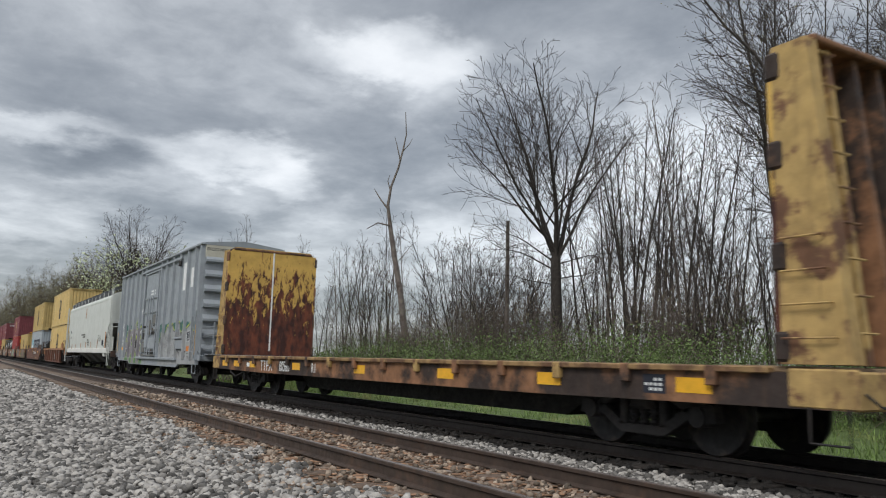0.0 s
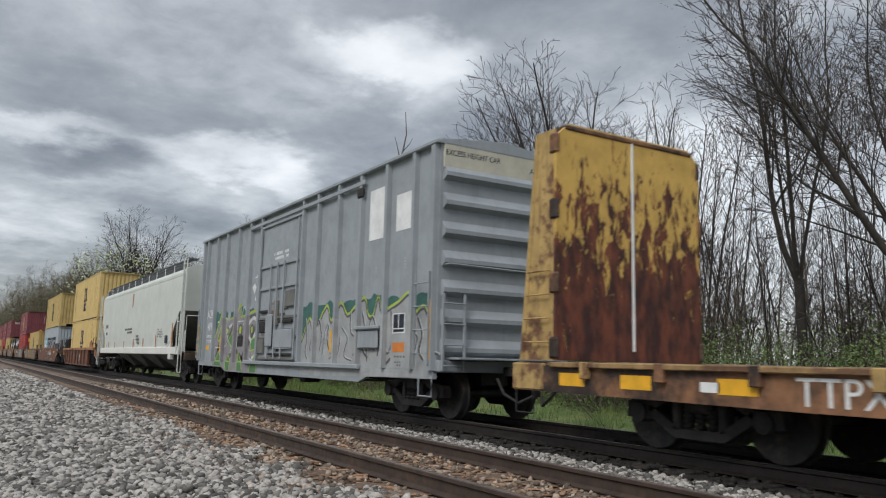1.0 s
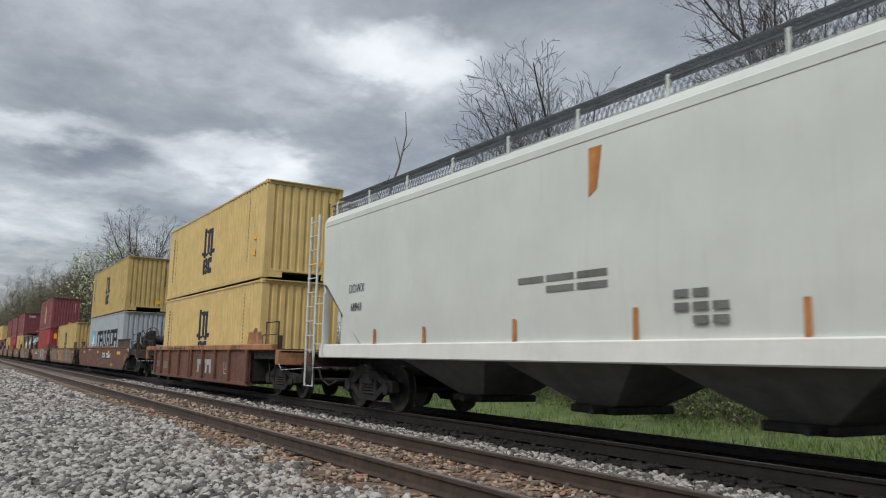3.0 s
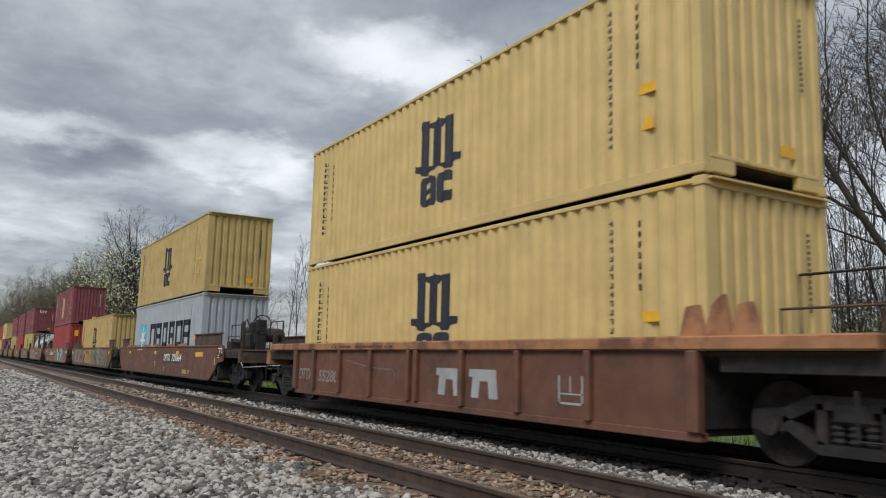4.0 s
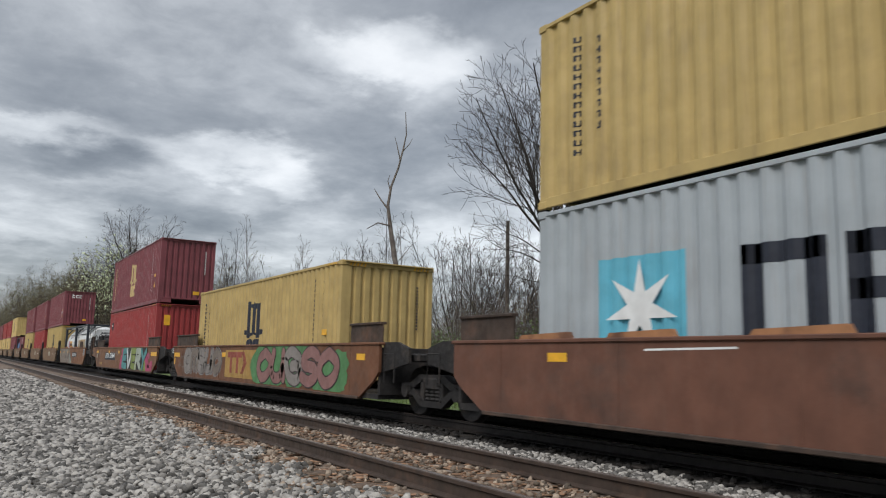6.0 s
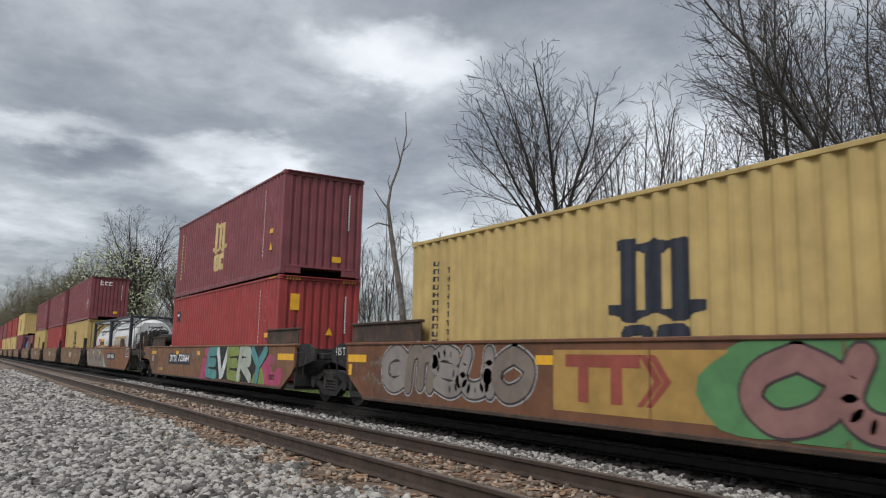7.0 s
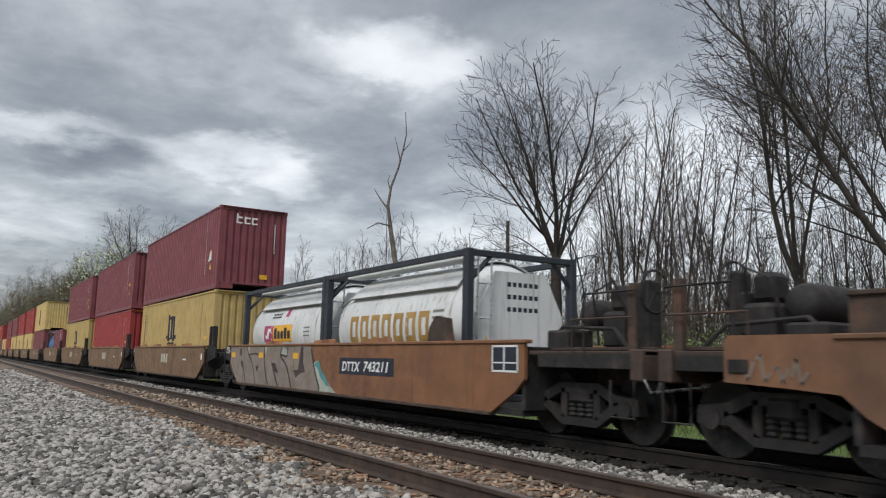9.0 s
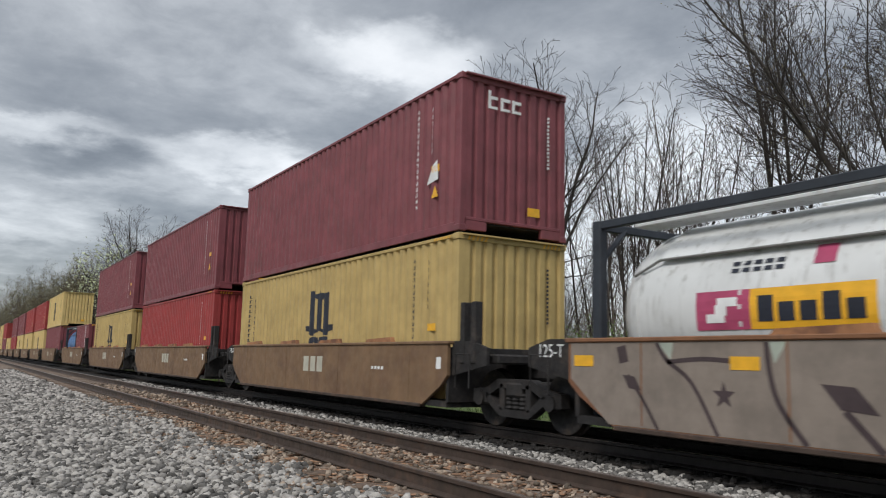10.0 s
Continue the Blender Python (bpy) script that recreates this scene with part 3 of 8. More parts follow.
def container(lead, z, paint, label, length=12.192, height=2.896, emblem="navy", emblem_x=None, columns=True, words=None, caution=True, group="shipping containers"):
    c = empty("shipping_container", label, "shipping container", group)
    container_shell(c, length, height, paint)
    L2 = length / 2
    if emblem:
        part("emblem", emblem_big(Build(), emblem_x if emblem_x is not None else -0.02, 2.32, 1.55, 1.72), M[emblem], c, "large block emblem")
    if columns and emblem:
        b = column_bars(Build(), -L2 + 0.85, 0.62, 2.45, 13, 0.12)
        column_bars(b, -L2 + 1.3, 0.9, 2.3, 9, 0.12, seed=5)
        part("side_lettering", b, M[emblem], c, "column of small marks")
    b = column_bars(Build(), L2 - 1.55, 0.55, 2.55, 17, 0.09, seed=7)
    column_bars(b, L2 - 1.05, 1.55, 2.5, 7, 0.1, seed=8)
    part("code_mark", b, M["navy" if paint in ("yellow", "yellow_dull", "grey_blue") else "white_mark"], c, "small code marks")
    e = Build()
    for k in range(14):
        e.box(L2 - 0.02, L2 - 0.0165, 0.755, 0.80, 2.35 - k * 0.075, 2.395 - k * 0.075)
    part("end_code_mark", e, M["navy" if paint in ("yellow", "yellow_dull", "grey_blue") else "white_mark"], c)
    if caution:
        part("warning_triangle", Build().prism([(L2 - 0.98, 0.72), (L2 - 0.74, 0.72), (L2 - 0.86, 0.95)], "y", -1.2115, -1.2085), M["amber"], c, "yellow warning triangle")
        part("caution_label", Build().box(L2 - 1.0, L2 - 0.72, -1.2115, -1.2085, 1.2, 1.33), M["amber"], c, "yellow caution label")
        part("end_caution_label", Build().box(L2 - 0.024, L2 - 0.0185, 0.30, 0.58, 0.42, 0.58), M["amber"], c, "yellow caution label")
    hz = Build()
    for s in ((-1, 1) if z < 1 else ()):
        for k in range(5):
            y = s * (0.66 + 0.09 * k)
            hz.add([(L2 - 0.009, y, height - 0.12), (L2 - 0.009, y + 0.045, height - 0.12), (L2 - 0.009, y + 0.075, height - 0.035), (L2 - 0.009, y + 0.03, height - 0.035)], [(0, 1, 2, 3)])
    for k in range(6 if z < 1 else 0):
        x = L2 - 0.28 - 0.1 * k
        hz.add([(x, -1.2205, height - 0.075), (x - 0.05, -1.2205, height - 0.075), (x - 0.02, -1.2205, height - 0.03), (x + 0.03, -1.2205, height - 0.03)], [(0, 1, 2, 3)])
    if hz.v:
        part("hazard_stripe", hz, M["amber"], c, "yellow height-warning stripes")
    else:
        for sx in (-1, 1):
            for sy in (-1, 1):
                part("twistlock", TWISTLOCK, None, c, at=pose(sx * (L2 - 0.09), sy * 1.135, -0.017))
    if words:
        words(c, L2)
    c.location.z = z
    return on_train_z(c, lead - L2, z)


def on_train_z(ob, u, z):
    TRAIN.append((ob, u, z))
    ob.location = (u + run(0), TRACK_Y, z)
    return ob


def carrier_words(c, L2):
    """Six dark slotted blocks and a light blue square with a white star."""
    b = Build()
    x = -L2 + 3.55
    z0, z1, t = 0.98, 2.0, 0.25
    def bar(xa, xb, za, zb):
        corrugated(xa, xb, za, zb, 0.005, b)
    w = 0.98
    for k in range(6):
        xa = x + k * 1.2
        xb = xa + w
        bar(xa, xa + t, z0, z1)
        bar(xb - t, xb, z0, z1)
        bar(xa, xb, z1 - 0.22, z1)
        if k % 2:
            bar(xa, xb, z0 + 0.36, z0 + 0.56)
        if k in (2, 4):
            bar(xa, xb, z0, z0 + 0.2)
    part("word_mark", b, M["navy"], c, "row of large dark block shapes")
    part("blue_square", corrugated(-L2 + 1.3, -L2 + 2.78, 0.75, 2.05, 0.004), M["sky_mark"], c, "light blue square")
    pts = []
    for k in range(14):
        r = 0.62 if k % 2 == 0 else 0.22
        pts.append((-L2 + 2.04 + r * math.sin(2 * math.pi * k / 14), 1.38 + r * math.cos(2 * math.pi * k / 14)))
    part("white_star", Build().prism(pts, "y", -1.214, -1.2105), M["white_mark"], c, "white star shape")


# ---------- well cars ----------
M["guide"] = surface("dark_rusty_guide_steel", (0.062, 0.042, 0.033), 0.7, var=0.3, scale=3, col2=(0.10, 0.055, 0.036), mix_scale=1.5, bump=0.2)


def well_unit(u0, u1, paint, label, lead_end="joint", trail_end="joint", guides=(0, 0), trucks=(), ribs=False, flaps=(), posts=False, hw=1.5, z_top=1.37, turning=True, tags=None, aprons=(0, 0)):
    """One unit of a double-stack well car, its well from u0 to u1."""
    mid = (u0 + u1) / 2
    car = empty("well_car", label, "freight car", "well cars of the train")
    h = (u1 - u0) / 2
    paint_m = M[paint]
    zb = 0.27
    over = 0.0 if ribs else 0.85
    for s in (-1, 1):
        y0, y1 = (-hw, -hw + 0.06) if s < 0 else (hw - 0.06, hw)
        side = [(-h + over, zb), (h - over, zb), (h - over * 0.25, 0.62), (h, 0.80), (h, z_top - 0.05), (-h, z_top - 0.05), (-h, 0.80), (-h + over * 0.25, 0.62)]
        if ribs:
            side = [(-h, zb), (h, zb), (h, z_top - 0.16), (-h, z_top - 0.16)]
        part("side_sill", Build().prism(side, "y", y0, y1), paint_m, car, "grimy painted steel side")
        ya, yb = (y0 - 0.03, y1 + 0.06) if s < 0 else (y0 - 0.06, y1 + 0.03)
        if ribs:
            part("top_chord", Build().block(-h - 1.75, h + 2.0, ya - 0.05, yb, z_top - 0.16, z_top, 0.02), M["sill_orange"], car, "worn orange-brown top sill")
            part("bottom_chord", Build().block(-h, h, ya, yb, zb - 0.05, zb + 0.05, 0.01), paint_m, car)
            for x in (-h + 0.06, -4.85, -3.45, -2.0, -0.46, -0.18, 1.28, 2.76, 4.25, h - 0.06):
                w = 0.055 if abs(x) < h - 0.1 else 0.08
                yo = (y0 - 0.09, y0) if s < 0 else (y1, y1 + 0.09)
                part("side_rib", Build().block(x - w, x + w, yo[0], yo[1], zb + 0.05, z_top - 0.16, 0.015), paint_m, car)
        else:
            part("top_chord", Build().block(-h - 0.05, h + 0.05, ya, yb, z_top - 0.055, z_top, 0.012), paint_m, car)
            part("bottom_chord", Build().block(-h + over, h - over, ya, yb, zb - 0.03, zb + 0.03, 0.01), M["guide"], car)
    part("well_floor", Build().box(-h + 0.1, h - 0.1, -hw + 0.06, hw - 0.06, zb, zb + 0.1), M["dark"], car, "dark steel well floor")
    for x, s in ((h, 1), (-h, -1)):
        part("end_bulkhead", Build().block(min(x - 0.05 * s, x - 0.13 * s), max(x - 0.05 * s, x - 0.13 * s), -hw + 0.06, hw - 0.06, 0.35, z_top - 0.1, 0.01), M["dark"], car)
    for g, s in zip(guides, (1, -1)):
        if g:
            xa, xb = (h - g, h - 0.05) if s > 0 else (-h + 0.05, -h + g)
            for q in (-1, 1):
                top = [(xa, z_top), (xb, z_top), (xb, z_top + 0.3), (xb - s * 0.0, z_top + 0.36), (xa, z_top + 0.36)]
                part("guide_panel", Build().prism(top, "y", min(q * (hw - 0.12), q * (hw - 0.09)), max(q * (hw - 0.12), q * (hw - 0.09))), M["guide"], car, "raised rusty guide panel")
                part("guide_lip", Build().block(xa, xb, min(q * (hw - 0.18), q * (hw - 0.05)), max(q * (hw - 0.18), q * (hw - 0.05)), z_top + 0.35, z_top + 0.40, 0.01), M["guide"], car)
    for s, kind in ((1, lead_end), (-1, trail_end)):
        x = s * h
        lo = lambda a, b: (min(x + s * a, x + s * b), max(x + s * a, x + s * b))
        if kind == "joint":
            part("end_plate", Build().prism([(x, 0.80), (x, z_top), (x + s * 0.55, z_top), (x + s * 1.0, z_top - 0.12), (x + s * 1.0, 0.98)], "y", -hw + 0.1, -hw + 0.16), M["dark"], car, "dark end plate")
            part("end_plate", Build().prism([(x, 0.80), (x, z_top), (x + s * 0.55, z_top), (x + s * 1.0, z_top - 0.12), (x + s * 1.0, 0.98)], "y", hw - 0.16, hw - 0.1), M["dark"], car, "dark end plate")
            part("articulated_joint", Build().block(*lo(0.0, 1.55), -0.42, 0.42, 0.75, 1.05, 0.05).block(*lo(0.2, 1.1), -1.25, 1.25, 1.0, 1.16, 0.03), M["dark"], car, "dark articulated connector")
            if s > 0 and posts:
                for q, xo in ((-1.38, 0.3), (-1.38, 0.62)):
                    part("guide_post", Build().block(x + xo - 0.06, x + xo + 0.06, q - 0.04, q + 0.12, 1.0, 2.0, 0.015), M["dark"], car, "dark upright guide post")
            part("grab_iron", rod([(x + s * 0.35, -hw - 0.02, 0.6), (x + s * 0.35, -hw - 0.06, 0.62), (x + s * 0.35, -hw - 0.06, 1.15), (x + s * 0.75, -hw - 0.06, 1.15), (x + s * 0.75, -hw - 0.06, 0.62)]), M["dark"], car)
        else:
            top = z_top - 0.02
            part("end_platform", Build().block(*lo(0.0, 2.25), -hw + 0.08, hw - 0.08, top - 0.20, top - 0.14, 0.01).block(*lo(0.3, 2.25), -0.4, 0.4, 0.72, top - 0.2, 0.03), M["guide"], car, "dark steel end platform")
            part("end_sill", Build().block(*lo(2.05, 2.25), -hw + 0.02, hw - 0.02, 0.84, top - 0.12, 0.02), M["sill_orange" if ribs else "guide"], car, "worn end sill")
            part("platform_side", Build().block(*lo(0.2, 2.2), -hw + 0.08, -hw + 0.16, 0.98, top - 0.16, 0.01), M["dark"], car)
            part("platform_grating", Build().block(*lo(0.35, 2.1), -hw + 0.2, hw - 0.2, top - 0.13, top - 0.09, 0.005), M["guide"], car)
            for q in (-1, 1):
                part("handrail", rod([(x + s * 2.15, q * (hw - 0.05), 0.9), (x + s * 2.15, q * (hw - 0.05), 1.95), (x + s * 1.2, q * (hw - 0.05), 1.95), (x + s * 1.2, q * (hw - 0.05), 1.2)], 0.02), M["dark"], car)
                part("corner_stanchion", Build().block(*lo(1.95, 2.07), min(q * (hw - 0.2), q * (hw - 0.1)), max(q * (hw - 0.2), q * (hw - 0.1)), 1.2, 2.05 if kind == "brake" else 1.6, 0.01), M["guide"], car)
            apron = aprons[0 if s > 0 else 1]
            if apron:
                for q in (-1, 1):
                    ya, yb = sorted((q * (hw - 0.005), q * (hw - 0.055)))
                    part("end_apron", Build().prism([(x - s * 0.02, 0.80), (x + s * apron * 0.4, 0.84), (x + s * apron, 0.88), (x + s * apron, z_top - 0.06), (x + s * (apron - 0.06), z_top), (x - s * 0.02, z_top)], "y", ya, yb), paint_m, car, "painted side plate over the truck")
                part("apron_step", Build().block(*lo(apron - 0.3, apron - 0.06), -hw - 0.02, -hw, 0.98, 1.12, 0.006), M["dark"], car)
            part("crossover_rail", rod([(x + s * 1.0, -hw + 0.02, 1.2), (x + s * 1.0, -hw + 0.02, 1.62), (x + s * 2.1, -hw + 0.02, 1.62)], 0.016), M["guide"], car)
            part("uncoupling_lever", rod([(x + s * 2.2, -hw + 0.05, 0.95), (x + s * 2.32, -hw + 0.1, 0.72), (x + s * 2.35, -0.3, 0.8)], 0.015), M["bright"], car, "worn bare-metal lever")
            part("side_step", rod([(x + s * 1.75, -hw, 0.85), (x + s * 1.75, -hw, 0.4), (x + s * 2.15, -hw, 0.4), (x + s * 2.15, -hw, 0.85)], 0.018), M["dark"], car)
            if kind == "brake":
                part("air_reservoir", Build().lathe("y", (x + s * 0.75, 1.72), [(-1.0, 0.10), (-0.94, 0.19), (-0.85, 0.22), (0.2, 0.22), (0.3, 0.19), (0.36, 0.1)], 18), M["dark"], car, "dark cylindrical air reservoir", smooth=True)
                part("pipe_run", Build().tube([(x + s * 0.2, -hw + 0.3, 1.3), (x + s * 0.5, -hw + 0.3, 1.55), (x + s * 1.5, -hw + 0.32, 1.5), (x + s * 1.9, -hw + 0.25, 1.15)], 0.03).tube([(x + s * 0.9, -0.9, 1.3), (x + s * 1.0, -1.1, 2.0), (x + s * 1.35, -1.05, 2.15), (x + s * 1.5, -0.8, 1.5)], 0.022), M["dark"], car, "dark brake pipes")
                part("tool_box", Build().block(*lo(0.25, 0.7), -1.3, -0.8, 1.22, 1.5, 0.03), M["dark"], car)
                part("valve_block", Build().block(*lo(1.05, 1.45), -1.0, -0.45, 1.25, 1.75, 0.05).block(*lo(1.1, 1.4), -0.9, -0.55, 1.75, 2.1, 0.06).block(*lo(1.45, 1.6), -0.85, -0.6, 1.4, 1.9, 0.03), M["dark"], car, "dark brake valve")
                w = Build()
                pts = [(x + s * 1.75, -0.7 + 0.28 * math.cos(a), 2.0 + 0.28 * math.sin(a)) for a in [2 * math.pi * k / 18 for k in range(19)]]
                w.tube(pts, 0.018, 6)
                for k in range(3):
                    w.tube([pts[k * 6], (x + s * 1.75, -0.7, 2.0)], 0.014, 5)
                part("brake_wheel", w, M["dark"], car, "dark hand-brake wheel")
                part("brake_stand", Build().block(*lo(1.6, 1.75), -0.85, -0.55, 1.2, 2.15, 0.03), M["dark"], car)
            coupler(car, x + s * 2.1, s)
    if not ribs:
        for k in range(7):
            x = -h + 1.3 + (2 * h - 2.6) * k / 6
            part("weld_seam", Build().block(x - 0.012, x + 0.012, -hw - 0.006, -hw, 0.33, z_top - 0.06, 0.002), paint_m, car)
    for x in flaps:
        f = Build().prism([(x - 0.55 - mid, z_top), (x + 0.55 - mid, z_top), (x + 0.5 - mid, z_top + 0.09), (x - 0.5 - mid, z_top + 0.06)], "y", -hw + 0.0, -hw + 0.09)
        part("container_guide", f, M["sill_orange"], car, "rust-worn guide lug")
    for x in trucks:
        truck(car, x - mid, turning)
    if tags:
        tags(car, mid, hw)
    return on_train(car, mid)


def amber_patch(car, x, z, y, w=0.42, h=0.14):
    part("reflector", Build().box(x - w / 2, x + w / 2, y - 0.004, y, z - h / 2, z + h / 2), M["amber"], car, "amber reflective strip")


GRAF = {k: surface("spray_paint_" + k, c, 0.6, var=0.18, scale=3, bump=0) for k, c in
        {"pink": (0.40, 0.065, 0.14), "teal": (0.05, 0.13, 0.115), "aqua": (0.09, 0.25, 0.255), "mist": (0.38, 0.42, 0.36), "plum": (0.06, 0.042, 0.045), "green": (0.21, 0.26, 0.075), "white": (0.55, 0.58, 0.58), "black": (0.025, 0.022, 0.022),
         "lime": (0.40, 0.50, 0.08), "grey": (0.35, 0.36, 0.365), "silver": (0.24, 0.215, 0.2), "emerald": (0.09, 0.22, 0.09), "orange": (0.62, 0.20, 0.04),
         "mauve": (0.25, 0.13, 0.12), "smoke": (0.10, 0.095, 0.105), "haze": (0.27, 0.255, 0.27), "taupe": (0.235, 0.195, 0.165), "pale": (0.19, 0.155, 0.13), "gold": (0.38, 0.23, 0.07), "crimson": (0.28, 0.07, 0.05)}.items()}

GLYPH = {"E": [[(1, 1), (0.1, 0.95), (0, 0.05), (1, 0)], [(0.1, 0.5), (0.8, 0.52)]],
         "V": [[(0, 1), (0.45, 0.02), (0.6, 0.1), (1, 1)]],
         "R": [[(0, 0), (0.05, 1), (0.8, 0.95), (0.85, 0.6), (0.2, 0.5), (1.0, 0)]],
         "Y": [[(0, 1), (0.5, 0.5), (1, 1)], [(0.5, 0.5), (0.45, 0)]],
         # loops of bubble shapes
         "1": [[(0.9, 0.85), (0.5, 1), (0.1, 0.8), (0.15, 0.55), (0.75, 0.45), (0.9, 0.2), (0.5, 0.0), (0.05, 0.15)]],
         "2": [[(0.1, 0.95), (0.0, 0.4), (0.25, 0.05), (0.7, 0.1), (0.85, 0.5), (0.8, 0.95)], [(0.8, 0.5), (0.95, 0.05)]],
         "3": [[(0.5, 0.95), (0.1, 0.7), (0.05, 0.3), (0.4, 0.0), (0.85, 0.2), (0.95, 0.65), (0.5, 0.95)]],
         "4": [[(0.05, 0.0), (0.1, 0.9), (0.5, 0.95), (0.55, 0.1)], [(0.55, 0.85), (0.95, 0.9), (0.95, 0.05)]],
         "5": [[(0.95, 0.75), (0.5, 1), (0.05, 0.75), (0.1, 0.2), (0.5, 0.0), (0.9, 0.2), (0.85, 0.5), (0.4, 0.48)]]}


def rounded(pts, n=4):
    """A smooth curve through the points."""
    out = []
    for i in range(len(pts) - 1):
        p0, p1, p2, p3 = (Vector(pts[max(i - 1, 0)]), Vector(pts[i]), Vector(pts[i + 1]), Vector(pts[min(i + 2, len(pts) - 1)]))
        for k in range(n):
            t = k / n
            q = 0.5 * (2 * p1 + (p2 - p0) * t + (2 * p0 - 5 * p1 + 4 * p2 - p3) * t * t + (3 * p1 - p0 - 3 * p2 + p3) * t ** 3)
            out.append((q.x, q.y))
    return out + [tuple(pts[-1])]


def wavy_band(b, x0, x1, z0, z1, amp, y, seed):
    """A painted band with an uneven upper edge."""
    n = int((x1 - x0) / 0.12)
    for k in range(n):
        xa, xb = x0 + (x1 - x0) * k / n, x0 + (x1 - x0) * (k + 1) / n
        h = [z1 + amp * noise.noise(Vector((x * 2.3, seed, 0))) + amp * 0.6 * noise.noise(Vector((x * 6, seed, 3))) for x in (xa, xb)]
        b.add([(xa, y, z0), (xb, y, z0), (xb, y, h[1]), (xa, y, h[0])], [(0, 1, 2, 3)])
    return b


def lettered_piece(car, x0, x1, z0, z1, y, glyphs, fills, outline, w, label, halo=None):
    """A painted piece: fat letters with an outline, one mesh for each colour."""
    n = len(glyphs)
    out, meshes, rim = Build(), {}, Build()
    for k, g in enumerate(glyphs):
        soft = g.isdigit()
        lo, hi = (0.06, 1.0) if soft else (0.03, 0.97)
        xa, xb = x0 + (x1 - x0) * (k + lo) / n, x0 + (x1 - x0) * (k + hi) / n
        tilt = 0.22 * math.sin(k * 2.1 + 0.6)
        for path in GLYPH[g]:
            pts = [(xa + (xb - xa) * (p[0] + tilt * (p[1] - 0.5)), z0 + w * 0.6 + (z1 - z0 - 1.2 * w) * p[1]) for p in (rounded(path) if soft else path)]
            if halo:
                stroke(rim, pts, w * 1.45, y - 0.002)
            stroke(out, pts, w * (1.24 if soft else 1.16), y - 0.003 - 0.0008 * k)
            stroke(meshes.setdefault(fills[k % len(fills)], Build()), pts, w, y - 0.007 - 0.0008 * k)
    part("graffiti_outline", out, GRAF[outline], car, "graffiti outline")
    if halo:
        part("graffiti_outline", rim, GRAF[halo], car, "pale outer outline")
    for c, b in meshes.items():
        part("graffiti", b, GRAF[c], car, label)


# ---------- bulkhead flat car ----------
def rusty_panel():
    """Yellow paint that has rusted through, heavily towards the deck."""
    m = surface("rusted_yellow_bulkhead_paint", (0.58, 0.37, 0.10), 0.7, var=0.15, scale=3, bump=0.15)
    nt = m.node_tree
    N, L = nt.nodes.new, nt.links.new
    b = nt.nodes["Principled BSDF"]
    old = b.inputs["Base Color"].links[0].from_socket
    co = N("ShaderNodeTexCoord").outputs["Object"]
    mp = N("ShaderNodeMapping")
    mp.inputs["Scale"].default_value = (2.6, 2.6, 1.0)
    L(co, mp.inputs["Vector"])
    n1 = N("ShaderNodeTexNoise")
    L(mp.outputs[0], n1.inputs["Vector"])
    n1.inputs["Scale"].default_value, n1.inputs["Detail"].default_value, n1.inputs["Roughness"].default_value = 2.6, 12, 0.68
    n1.inputs["Distortion"].default_value = 0.5
    sep = N("ShaderNodeSeparateXYZ")
    L(co, sep.inputs[0])
    h = N("ShaderNodeMapRange")
    L(sep.outputs[2], h.inputs[0])
    for k, v in zip((1, 2, 3, 4), (1.3, 4.4, 0.26, -0.06)):
        h.inputs[k].default_value = v
    s = N("ShaderNodeMath")
    s.operation = "ADD"
    L(n1.outputs[0], s.inputs[0])
    L(h.outputs[0], s.inputs[1])
    r = N("ShaderNodeMapRange")
    L(s.outputs[0], r.inputs[0])
    for k, v in zip((1, 2, 3, 4), (0.54, 0.60, 0.0, 1.0)):
        r.inputs[k].default_value = v
    n2 = N("ShaderNodeTexNoise")
    L(mp.outputs[0], n2.inputs["Vector"])
    n2.inputs["Scale"].default_value, n2.inputs["Detail"].default_value = 2.4, 6
    rr = N("ShaderNodeValToRGB")
    L(n2.outputs[0], rr.inputs[0])
    rr.color_ramp.elements[0].position, rr.color_ramp.elements[0].color = 0.38, (0.045, 0.018, 0.016, 1)
    rr.color_ramp.elements[1].position, rr.color_ramp.elements[1].color = 0.68, (0.18, 0.055, 0.03, 1)
    mx = N("ShaderNodeMix")
    mx.data_type = "RGBA"
    L(r.outputs[0], mx.inputs[0])
    L(old, mx.inputs[6])
    L(rr.outputs[0], mx.inputs[7])
    L(mx.outputs[2], b.inputs["Base Color"])
    return m


M["bulkhead"] = rusty_panel()
M["flat_yellow"] = surface("worn_yellow_flat_car_paint", (0.46, 0.31, 0.12), 0.7, var=0.2, scale=4, col2=(0.16, 0.08, 0.045), mix_scale=1.9, mix=(0.49, 0.60), streak=0.5, dirt=(0.09, 0.045, 0.03), dirt_amt=0.4, bump=0.15)
M["flat_side"] = surface("rust_black_sill_paint", (0.040, 0.028, 0.024), 0.75, var=0.3, scale=4, col2=(0.25, 0.125, 0.065), mix_scale=0.8, mix=(0.46, 0.60), streak=0.3, bump=0.2)
M["flat_edge"] = surface("worn_rusty_deck_edge_paint", (0.30, 0.19, 0.085), 0.75, var=0.25, scale=5, col2=(0.13, 0.07, 0.04), mix_scale=2.2, mix=(0.44, 0.58), streak=0.3, bump=0.2)
M["deck_wood"] = surface("weathered_deck_planks", (0.22, 0.15, 0.09), 0.9, var=0.3, scale=8, col2=(0.30, 0.24, 0.15), mix_scale=3, bump=0.3, each=0.3)


